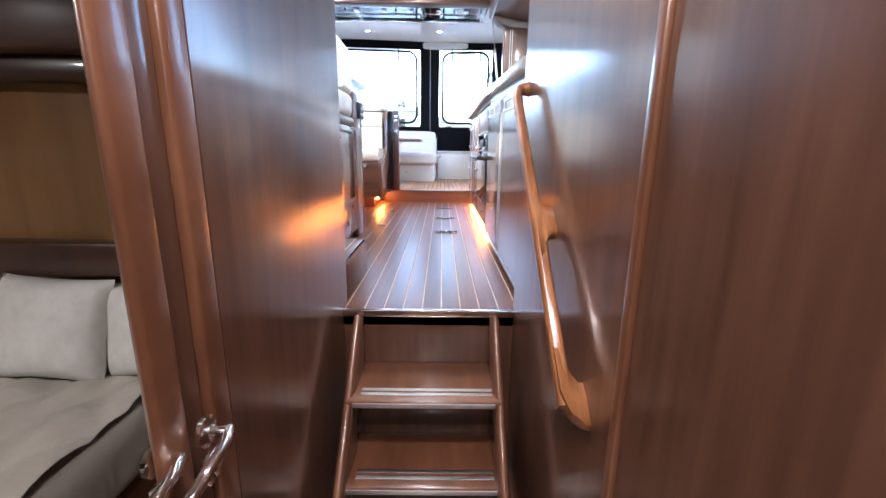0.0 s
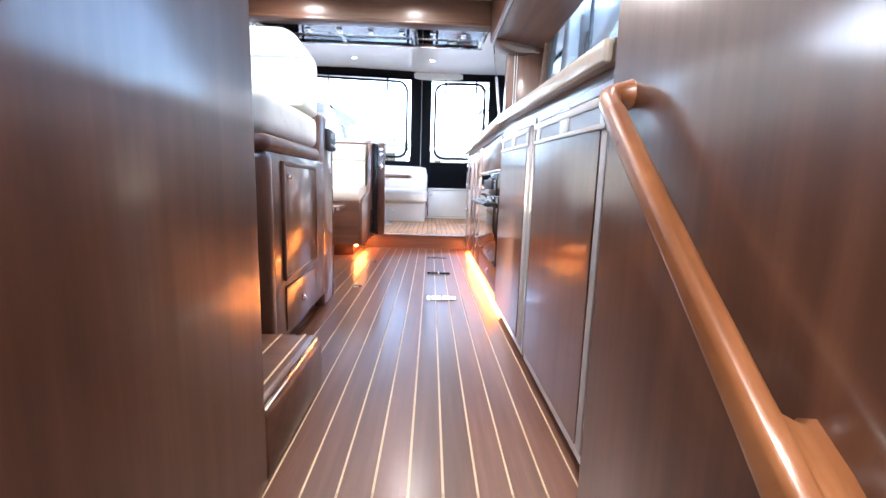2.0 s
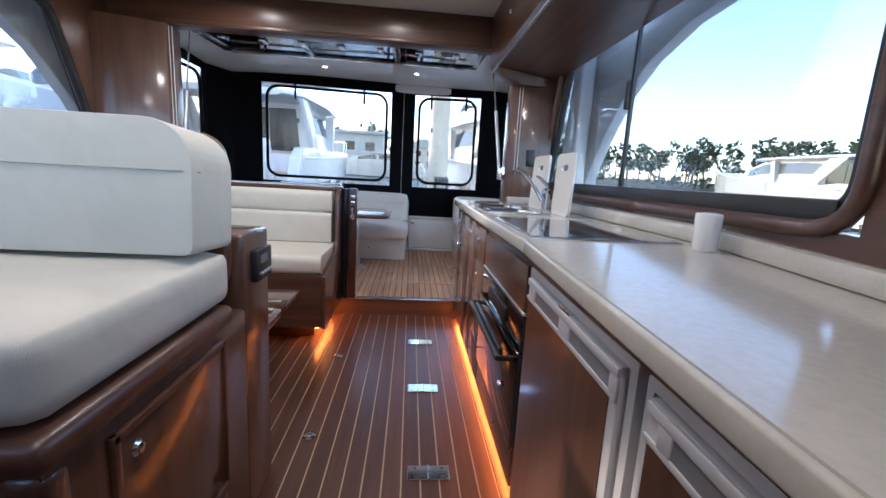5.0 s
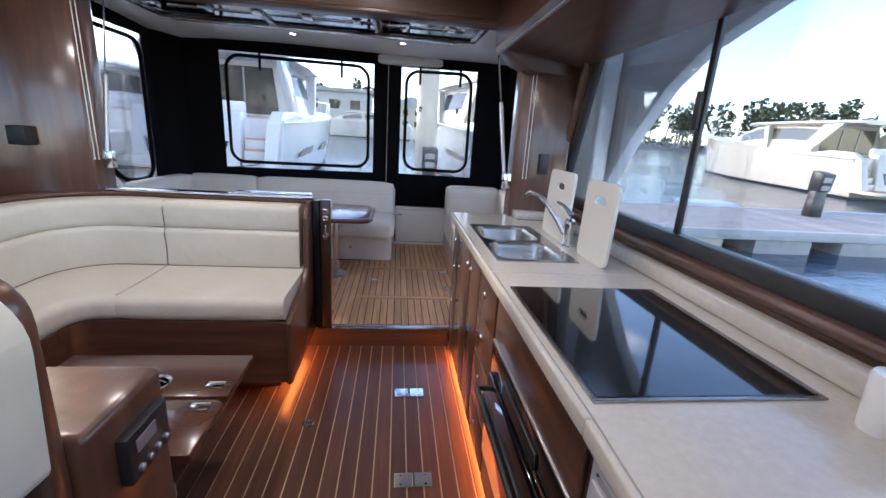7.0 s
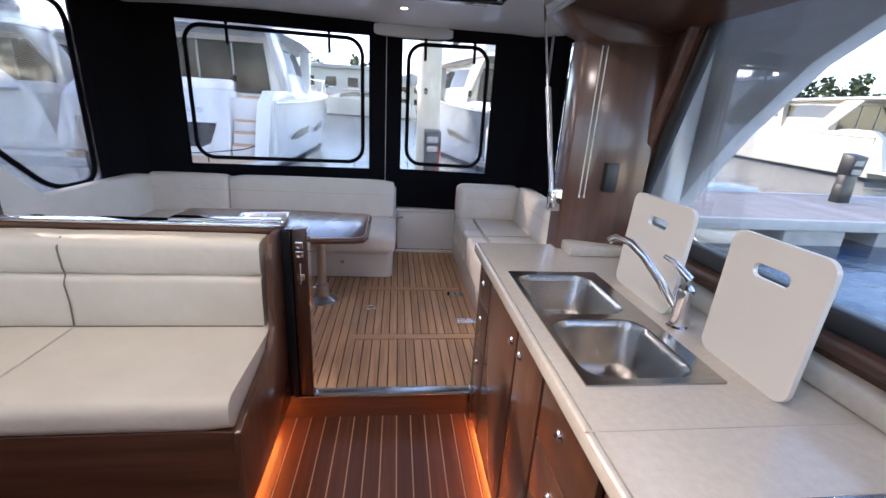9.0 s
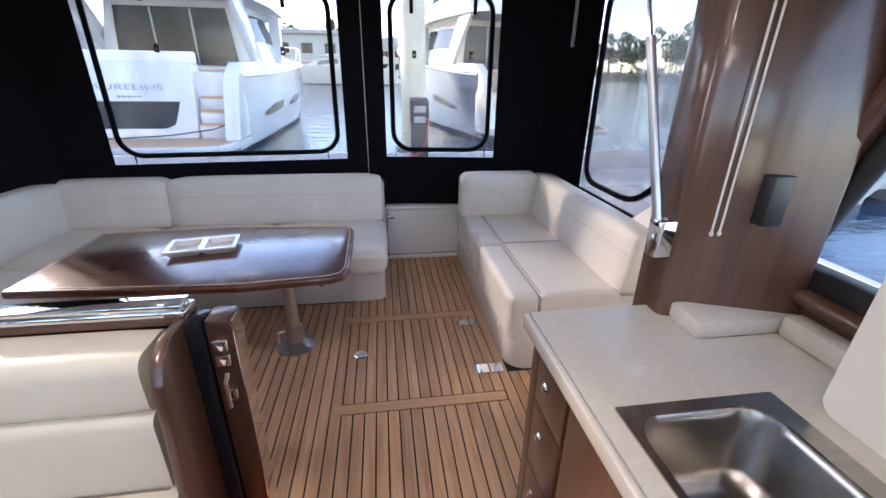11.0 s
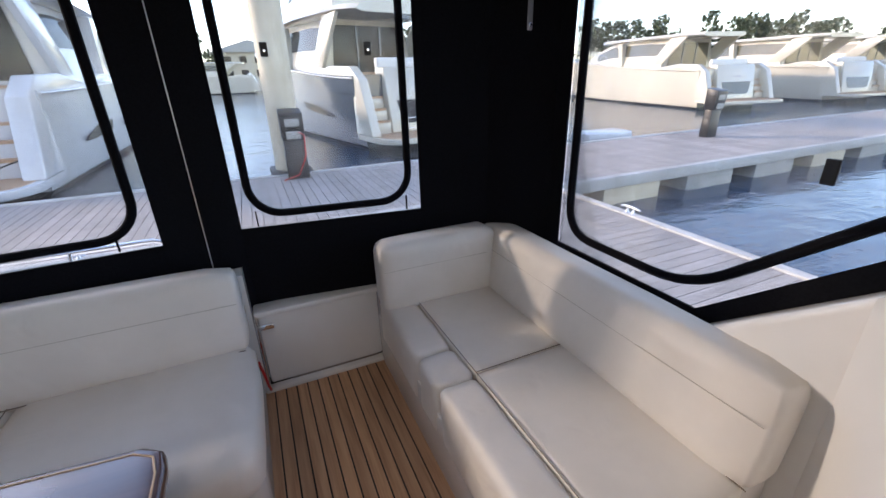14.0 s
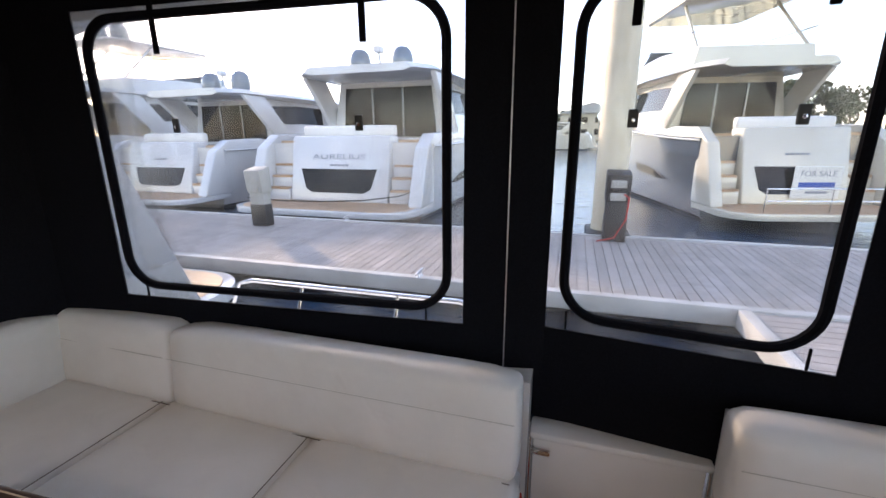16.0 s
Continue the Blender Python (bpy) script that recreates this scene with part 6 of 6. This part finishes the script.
    hs = [(0.2, 0.80, top_z - 0.1), (0.3, 0.84, top_z), (0.5, 0.80, top_z - 0.05), (0.62, 0.68, top_z - 0.55), (0.72, 0.52, z0 + 0.75), (0.8, 0.34, z0 + 0.45)]
    def house(scale, za, zb):
        return [[(x, t * L, z) for x, z in ((-B / 2 * w * scale, z0 + (h - z0) * za), (-B / 2 * w * scale * (0.92 - 0.12 * zb), z0 + (h - z0) * zb), (B / 2 * w * scale * (0.92 - 0.12 * zb), z0 + (h - z0) * zb), (B / 2 * w * scale, z0 + (h - z0) * za))] for t, w, h in hs]
    part("deckhouse", loft(house(1.0, 0.0, 1.0)), body, yt, "", 30)
    for s in (-1, 1):
        rows = []
        for t, w, h in hs[:4]:
            zz = lambda f: z0 + (h - z0) * f
            xw = lambda f: B / 2 * w * (1 - (1 - 0.80) * f)
            rows.append([(s * (xw(0.45) + 0.02), t * L + 0.1, zz(0.45)), (s * (xw(0.85) + 0.02), t * L + 0.1, zz(0.85)), (s * (xw(0.85) - 0.1), t * L + 0.1, zz(0.85)), (s * (xw(0.45) - 0.1), t * L + 0.1, zz(0.45))])
        part("side_window", loft(rows), glass, yt, "long tinted side window", 30)
        part("mullion", prism([(0.405 * L, z0 + 0.3), (0.425 * L, z0 + 0.3), (0.445 * L, top_z - 0.15), (0.42 * L, top_z - 0.15)], "x", s * B * 0.36, s * B * 0.425), body, yt)
    part("aft_glass", prism([(-B * 0.31, z0 + 0.15), (B * 0.31, z0 + 0.15), (B * 0.28, top_z - 0.3), (-B * 0.28, top_z - 0.3)], "y", 0.196 * L, 0.199 * L), glass, yt, "dark aft glass doors")
    for x in (-0.1, 0.1):
        part("door_stile", box(x * B - 0.03, x * B + 0.03, 0.194 * L, 0.2 * L, z0 + 0.15, top_z - 0.3), GREYGLASS, yt)
    rt = [(0.06, 0.62), (0.1, 0.82), (0.3, 0.9), (0.52, 0.82), (0.6, 0.6)]
    part("hardtop", loft([[(-B / 2 * w, t * L, top_z - 0.02), (-B / 2 * w * 0.9, t * L, top_z + 0.14), (B / 2 * w * 0.9, t * L, top_z + 0.14), (B / 2 * w, t * L, top_z - 0.02), (B / 2 * w * 0.85, t * L, top_z - 0.1), (-B / 2 * w * 0.85, t * L, top_z - 0.1)] for t, w in rt]), body, yt, "overhanging hardtop", 30)
    for s in (-1, 1):
        part("roof_pillar", prism([(0.1 * L, top_z - 0.06), (0.17 * L, top_z - 0.06), (0.26 * L, fb + 0.3), (0.2 * L, fb + 0.3)], "x", s * B * 0.37, s * B * 0.4, 0.02), body, yt, "", 40)
    ztop = top_z + 0.14
    if fly:
        fb_z = ztop
        part("flybridge", loft([[(-B * w, t * L, fb_z), (-B * w * 0.94, t * L, fb_z + h), (B * w * 0.94, t * L, fb_z + h), (B * w, t * L, fb_z)] for t, w, h in ((0.14, 0.36, 0.55), (0.3, 0.38, 0.7), (0.48, 0.32, 0.75), (0.56, 0.2, 0.3))]), body, yt, "", 30)
        part("fly_screen", loft([[(-B * w, t * L, fb_z + 0.7), (-B * w * 0.9, t * L - 0.2, fb_z + 1.15), (B * w * 0.9, t * L - 0.2, fb_z + 1.15), (B * w, t * L, fb_z + 0.7)] for t, w in ((0.42, 0.33), (0.5, 0.27))]), GREYGLASS, yt, "tinted flybridge screen")
        for s in (-1, 1):
            part("fly_rail", tube([(s * B * 0.34, 0.14 * L, fb_z + 1.05), (s * B * 0.35, 0.35 * L, fb_z + 1.1), (s * B * 0.31, 0.44 * L, fb_z + 1.0)], 0.02, 6), CHROME, yt)
            part("fly_leg", tube([(s * B * 0.33, 0.15 * L, fb_z + 0.5), (s * B * 0.3, 0.25 * L, fb_z + 2.2)], 0.05, 8), body, yt)
        part("bimini", prism(rounded(-B * 0.36, B * 0.36, 0.13 * L, 0.42 * L, 0.4), "z", fb_z + 2.15, fb_z + 2.25, 0.03), body, yt, "", 40)
        ztop = fb_z + 2.25
    if domes:
        part("radar_arch", box(-B * 0.24, B * 0.24, 0.2 * L, 0.23 * L, ztop, ztop + 0.08, 0.03), body, yt, "", 40)
        for x in (-B * 0.19, B * 0.09):
            part("radar_dome", lathe([(0.28, 0.05), (0.37, 0.14), (0.39, 0.55), (0.33, 0.78), (0.2, 0.92), (0.01, 0.96)], (x, 0.21 * L, ztop), "z", 20), GREYGLASS, yt, "grey radar dome", 50)
        part("mast", tube([(-B * 0.05, 0.21 * L, ztop), (-B * 0.05, 0.2 * L, ztop + 0.85)], 0.04, 8), body, yt, "", 60)
        part("mast_head", box(-B * 0.05 - 0.14, -B * 0.05 + 0.14, 0.19 * L, 0.21 * L, ztop + 0.75, ztop + 0.97, 0.04), body, yt, "", 40)
        part("antenna", tube([(B * 0.2, 0.2 * L, ztop), (B * 0.2, 0.19 * L, ztop + 2.6)], 0.012, 6), body, yt)
    # bow rail with stanchions
    for s in (-1, 1):
        rail_ = [(s * (beam(t) - 0.06), t * L + sheer(t) * 0.28 * t ** 3, sheer(t) + 0.68) for t in (0.5, 0.6, 0.7, 0.8, 0.88, 0.95, 0.995)]
        part("bow_rail", tube([(s * (beam(0.45) - 0.06), 0.45 * L, sheer(0.45) + 0.1)] + rail_, 0.02, 6), CHROME, yt, "", 60)
        for t in (0.55, 0.65, 0.75, 0.85, 0.93):
            y = t * L + sheer(t) * 0.28 * t ** 3
            part("stanchion", tube([(s * (beam(t) - 0.08), y, sheer(t)), (s * (beam(t) - 0.06), y, sheer(t) + 0.68)], 0.014, 6), CHROME, yt)
    return yt


def moor(x, y, rz):
    return OUT @ pose(x, y, WZ, 0, 0, rz)


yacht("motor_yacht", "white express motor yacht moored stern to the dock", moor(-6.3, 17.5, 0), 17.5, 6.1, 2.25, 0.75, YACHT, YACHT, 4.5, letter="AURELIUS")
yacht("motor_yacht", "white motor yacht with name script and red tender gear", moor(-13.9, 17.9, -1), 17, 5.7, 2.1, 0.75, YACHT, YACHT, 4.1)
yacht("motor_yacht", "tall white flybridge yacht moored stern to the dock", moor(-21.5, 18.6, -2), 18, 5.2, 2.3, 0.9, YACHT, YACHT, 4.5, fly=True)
# neighbouring boat; its position, height and flybridge are set to block sun from the saloon
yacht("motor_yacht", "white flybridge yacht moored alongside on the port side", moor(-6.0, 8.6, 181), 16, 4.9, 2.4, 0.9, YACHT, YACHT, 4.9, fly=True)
blue = yacht("motor_yacht", "flybridge yacht with a slate blue hull", moor(6.1, 20.0, 12), 17, 5.0, 2.35, 1.8, YACHT_BLUE, YACHT_CREAM, 4.4, fly=True, domes=False)
sg = part("sale_sign", box(-0.15, 1.05, -0.57, -0.545, 0.75, 1.6, 0.01), WHITE_PLASTIC, blue, "white sale board with blue band")
lm = text_mesh("FOR SALE", 0.21)
bmesh.ops.transform(lm, matrix=Matrix.Translation((0.45, -0.575, 1.4)) @ pose(0, 0, 0, 90), verts=lm.verts)
part("lettering", lm, LETTER_GREY, sg)
part("band", box(0.0, 0.9, -0.578, -0.572, 1.05, 1.18), SIGN_BLUE, sg)
part("small_print", box(0.2, 0.75, -0.578, -0.572, 0.88, 0.94), LETTER_GREY, sg)
for z in (0.85, 1.15):
    part("platform_rail", tube([(-1.5, -1.75, z), (1.5, -1.75, z), (1.7, -1.7, z - 0.06), (1.75, -1.65, 0.57)], 0.018, 8), CHROME, blue, "polished platform rail", 60)
for x in (-1.5, 0.0):
    part("platform_post", tube([(x, -1.75, 0.56), (x, -1.75, 1.15)], 0.016, 8), CHROME, blue, "", 60)
rope = thing("mooring_line", "slack dark mooring line along the yacht's swim platform", "rope", m=moor(-6.3, 17.5, 0))
part("line", tube([(2.75, -0.6, 1.05), (2.2, -0.9, 0.86), (1.2, -1.1, 0.74), (0.0, -1.2, 0.68), (-1.4, -1.25, 0.66), (-2.7, -1.2, 0.7)], 0.018, 6), RUBBER, rope, "", 60)
cream = yacht("motor_yacht", "cream motor yacht moored across the water", moor(27.0, 22.5, -10), 18.5, 5.0, 2.2, 1.1, YACHT_CREAM, YACHT_CREAM, 4.1, glass=OLIVEGLASS, domes=False, hull_glass=((0.74, 0.78),))
for x, y, r in ((38, 21.5, -10), (46.5, 21, -9), (55, 20.5, -10)):
    copy_thing(cream, moor(x, y, r))
copy_thing(cream, moor(2.5, 78, 82))

pile = thing("mooring_pile", "tall cream sleeved mooring pile by the dock", "pile", m=OUT @ pose(1.2, 15.05, DK))
part("sleeve", lathe([(0.31, -2.0), (0.31, 0.2), (0.3, 0.25), (0.295, 5.2), (0.28, 5.3), (0.02, 5.6)], (0, 0, 0), "z", 32), PILE, pile, "", 40)
part("collar", box(-0.42, 0.42, -0.5, 0.42, -0.1, 0.06, 0.05), RUBBER, pile, "black roller collar", 40)


def pedestal(x, y, lean=0):
    p = thing("service_pedestal", "grey shore power pedestal on the dock", "service pedestal", m=OUT @ pose(x, y, DK), group="shore power pedestals")
    part("post", box(-0.19, 0.19, -0.12, 0.12, 0, 0.75, 0.02), BLACK if lean == 0 else SHED, p, "", 40)
    part("plinth", box(-0.2, 0.2, -0.13, 0.13, 0, 0.5, 0.02), BLACK, p, "dark lower housing", 40)
    part("head", prism([(-0.15, 0.75), (-0.2, 1.25), (0.16, 1.32), (0.16, 0.75)], "x", -0.21, 0.21, 0.02), BLACK if lean == 0 else SHED, p, "socket head", 40)
    for z in (0.85, 1.08):
        part("socket_panel", box(-0.13, 0.13, -0.2, -0.155, z - 0.07, z + 0.07, 0.01), SHED, p, "grey socket panel", 40)
    return p


ped = pedestal(1.27, 14.25)
part("red_lead", tube([(0.1, -0.2, 0.9), (0.18, -0.26, 0.85), (0.16, -0.24, 0.45), (0.0, -0.2, 0.1), (-0.3, -0.22, 0.02)], 0.015, 6), RED, ped, "red power lead", 60)
pedestal(-6.25, 13.7, 1)
pedestal(12.6, 13.6)
pedestal(24.0, 13.8)
outside(single("dock_box", box(11.0, 13.0, 16.6, 17.6, WZ, WZ + 0.35, 0.08), GEL, "low white floating platform by the dock", "platform", 30))


def cleat(x, y):
    c = thing("mooring_cleat", "galvanised mooring cleat on the dock edge", "cleat", m=OUT @ pose(x, y, DK + 0.03), group="dock cleats")
    part("horn", tube([(0, -0.17, 0.07), (0, -0.08, 0.085), (0, 0.08, 0.085), (0, 0.17, 0.07)], [0.012, 0.02, 0.02, 0.012], 8), ALU, c, "", 60)
    for y_ in (-0.05, 0.05):
        part("foot", lathe([(0.035, 0), (0.018, 0.02), (0.018, 0.08)], (0, y_, 0), "z", 12), ALU, c, "", 40)


for x, y in ((5.17, 5.6), (5.17, 9.5), (-1.5, DY0 - 0.07), (-4.6, DY1 + 0.07), (6.5, DY1 + 0.07)):
    cleat(x, y)
# rails on the own stern
for pts in ([(-1.3, 7.7, 0.55), (-1.28, 7.78, 0.74), (-1.2, 7.8, 0.76), (0.0, 7.82, 0.76), (0.08, 7.8, 0.74), (0.1, 7.72, 0.55)], [(0.5, 7.7, 0.6), (0.55, 7.82, 0.66), (1.2, 7.8, 0.64), (1.45, 7.7, 0.6), (1.55, 7.6, 0.52)]):
    rl = thing("stern_rail", "polished stainless stern rail", "rail", (pts[0][0], 7.7, 0.55), group="stern rails")
    part("tube", tube(pts, 0.013, 10), CHROME, rl, "", 60)
    for k in (0.3, 0.7):
        x = pts[0][0] + (pts[-1][0] - pts[0][0]) * k
        part("post", tube([(x, 7.7, 0.5), (x, 7.81, pts[2][2])], 0.01, 8), CHROME, rl, "", 60)
swim = thing("swim_platform", "white swim platform behind the stern with a hatch", "platform", (0.3, 8.1, 0))
part("deck", box(-1.9, 1.9, 7.62, 8.5, -0.2, -0.1, 0.04), GEL, swim, "", 40)
part("locker", box(0.6, 1.4, 7.62, 8.0, -0.1, 0.35, 0.03), GEL, swim, "", 40)

# far shore
shed = thing("boat_shed", "grey waterside shed on piles with a flat roof", "building", m=OUT @ pose(-11, 84, WZ))
part("wall", box(-6, 6, 0, 8, 2.2, 7.6), SHED, shed)
part("roof", box(-6.6, 6.6, -0.8, 8.6, 7.6, 8.2, 0.1), CONCRETE, shed, "", 30)
for x in (-4.2, -0.4, 3.4):
    w_ = part("window", box(x - 0.9, x + 0.9, -0.06, 0.02, 4.6, 6.2), TINTED, shed)
    part("frame", box(x - 1.0, x + 1.0, -0.03, 0.03, 4.5, 4.6), GEL, w_)
for x in np.linspace(-6, 6, 7):
    part("pile", tube([(x, -0.5, -1.5), (x, -0.5, 2.3)], 0.16, 8), BARK, shed)
part("walkway", box(-7, 7, -2.2, 0, 1.9, 2.15), BARK, shed)
part("ramp", prism([(2, 2.15), (9, 0.4), (9, 0.15), (2, 1.9)], "y", -2.2, -1.0), BARK, shed)
for x in np.linspace(-7, 7, 8):
    part("railing_post", box(x - 0.05, x + 0.05, -2.2, -2.1, 2.15, 3.2), RED, shed, "red-brown railing post")
part("railing", box(-7, 7, -2.2, -2.12, 3.15, 3.25), RED, shed)
house2 = thing("waterside_house", "pale two-storey house on the far shore", "building", m=OUT @ pose(3.5, 112, WZ))
part("wall", box(-7, 7, 0, 9, 1.0, 7.0), PILE, house2)
part("roof", prism([(-7.8, 7.0), (7.8, 7.0), (0, 9.4)], "y", -0.8, 9.8), SHED, house2)
for x in (-4.5, -1.5, 1.5, 4.5):
    for z in (2.2, 4.9):
        part("window", box(x - 0.7, x + 0.7, -0.08, 0.02, z, z + 1.3), TINTED, house2)

bank = bmesh.new()
rngs = random.Random(5)
secs_ = []
for k in range(41):
    az = radians(-60 + 150 * k / 40)
    r = 150 + 6 * math.sin(k * 1.3)
    c, s_ = math.cos(az), math.sin(az)
    secs_.append([(s_ * (r + d), c * (r + d), WZ + h) for d, h in ((0, -1), (2, 0.5), (10, 1.6), (60, 2.5), (60, -1))])
loft(secs_, True, True, bank)
outside(setting("ground_far_shore", bank, BANK, "low earthy far shore", 40, "shore"))


def clump(bm, c, r, rng, n):
    for _ in range(n):
        d = Vector((rng.gauss(0, 1), rng.gauss(0, 1), rng.gauss(0, 0.8))).normalized() * r * (0.55 + 0.5 * rng.random())
        p = Vector(c) + d
        s = r * (0.16 + 0.2 * rng.random())
        u = Vector((rng.gauss(0, 1), rng.gauss(0, 1), rng.gauss(0, 1))).normalized()
        v = u.orthogonal().normalized()
        w = u.cross(v)
        vs = [bm.verts.new(p + q) for q in (v * s, w * s, -v * s * 0.8 + u * s * 0.4, -w * s)]
        bm.faces.new(vs)


woods = bmesh.new()
trunks = bmesh.new()
for k in range(120):
    az = radians(-58 + 146 * rngs.random())
    if k > 70:
        az = radians(14 + 50 * rngs.random())
    r = 156 + 22 * rngs.random()
    h = 8 + 7 * rngs.random()
    x, y = math.sin(az) * r, math.cos(az) * r
    top = (x + rngs.uniform(-1, 1), y, WZ + 1.6 + h * 0.8)
    tube([(x, y, WZ + 1), (x + rngs.uniform(-0.5, 0.5), y, WZ + h * 0.45), top], [0.3, 0.2, 0.08], 6, False, trunks)
    for q in range(rngs.randint(4, 7)):
        cc = (x + rngs.uniform(-3, 3), y + rngs.uniform(-2, 2), WZ + 1.6 + h * rngs.uniform(0.45, 1.0))
        clump(woods, cc, rngs.uniform(1.3, 2.4), rngs, 38)
for k in range(260):
    az = radians(-58 + 146 * rngs.random())
    r = 153 + 5 * rngs.random()
    clump(woods, (math.sin(az) * r, math.cos(az) * r, WZ + 2.2), rngs.uniform(1.2, 2.2), rngs, 16)
outside(single("far_woods", woods, LEAF, "grey-green gum trees along the far shore", "trees", kind="stuff"))
outside(single("far_tree_trunks", trunks, BARK, "pale trunks of the far shore trees", "trees", kind="stuff"))

# ---- ceiling lights inside ----
def downlight(x, y, z, watts, size=0.06):
    d = thing("ceiling_downlight", "small round recessed ceiling downlight, placed out of view", "downlight", (x, y, z), group="ceiling downlights")
    part("bezel", lathe([(0.042, 0.0), (0.042, -0.004), (0.032, -0.006), (0.03, 0)], (x, y, z - 0.001), "z", 20), CHROME, d, "", 40)
    part("lens", lathe([(0.028, -0.001), (0.028, -0.004)], (x, y, z), "z", 16), DOWNLIGHT, d)
    la = bpy.data.lights.new("downlight", "AREA")
    la.shape, la.size, la.energy, la.color, la.spread = "DISK", size, watts, (1.0, 0.93, 0.84), radians(170)
    lo = new("downlight_lamp", la)
    lo.matrix_basis = look((x, y, z - 0.02), (x, y, 0))


for x, y in ((0.3, 2.7), (-0.7, 2.9), (0.3, 3.7), (-0.7, 3.9), (0.3, 4.7), (-0.7, 4.8)):
    downlight(x, y, CEIL_Z, SALOON_W)
# unseen downlights, added as fill light for the corridor and port cabin
for x, y, z in ((0.45, 0.1, CAB_Z), (0.45, 1.1, CAB_Z), (-0.9, 0.9, PORT_Z), (0.45, -0.8, CAB_Z)):
    downlight(x, y, z, CABIN_FILL_W * (0.6 if z == PORT_Z else 1.0))

# ---- planked floors ----
def pieces(name, mat, parent, rows, z0, z1, m=None):
    """Planks as objects of their own, sharing a mesh wherever their size is the same."""
    cache = {}
    for x0, x1, y0, y1 in rows:
        key = (round(x1 - x0, 4), round(y1 - y0, 4))
        if key not in cache:
            bm = box(-key[0] / 2, key[0] / 2, -key[1] / 2, key[1] / 2, z0, z1)
            me = bpy.data.meshes.new(name)
            bm.to_mesh(me)
            bm.free()
            me.materials.append(mat)
            cache[key] = me
        ob = new(name, cache[key])
        ob.parent = parent
        ob.location = ((x0 + x1) / 2, (y0 + y1) / 2, 0)


P = 0.0663
pieces("plank", FLOOR_WOOD, floor, [(0.151 + P * k, min(0.151 + P * (k + 1) - 0.0055, 0.8), 2.102, 5.148) for k in range(-26, 10)], -0.02, 0.0)
Q = 0.0487
rows = []
for k in range(-37, 34):
    x0 = 0.1244 + Q * k
    x1 = x0 + Q - 0.006
    if x0 < -1.8 or x1 > 1.66:
        continue
    if 0.13 < x0 < 0.87:
        rows += [(x0, x1, 5.2, 5.662), (x0, x1, 5.728, 6.372), (x0, x1, 6.438, 7.29)]
    elif x0 >= 0.87:
        rows.append((x0, x1, 5.2, 5.85 if x0 > 0.93 else 7.29))
    else:
        rows.append((x0, x1, 5.2, 6.62 if x0 > -1.3 else 5.6))
pieces("teak_plank", TEAK, cockpit_floor, rows, CK - 0.03, CK)
pieces("teak_border", TEAK_X, cockpit_floor, [(0.14, 0.895, 5.668, 5.722), (0.14, 0.895, 6.378, 6.432)], CK - 0.03, CK + 0.001)
pieces("dock_board", DOCK, main_dock, [(-13 + 0.145 * k, -13 + 0.145 * k + 0.135, DY0, DY1) for k in range(200)], DK - 0.03, DK)
pieces("dock_board", DOCK, finger, [(2.5, 5.1, 3.0 + 0.145 * k, 3.0 + 0.145 * k + 0.135) for k in range(57)], DK - 0.03, DK)
rest = bmesh.new()
for k in range(220):
    box(16.05 + 0.2 * k, 16.05 + 0.2 * k + 0.19, DY0, DY1, DK - 0.03, DK, 0, 2, rest)
for k in range(150):
    box(-13.1 - 0.2 * k, -13.1 - 0.2 * k + 0.19, DY0, DY1, DK - 0.03, DK, 0, 2, rest)
ob = part("dock_boards", rest, DOCK, main_dock)
ob["kind"] = "stuff"
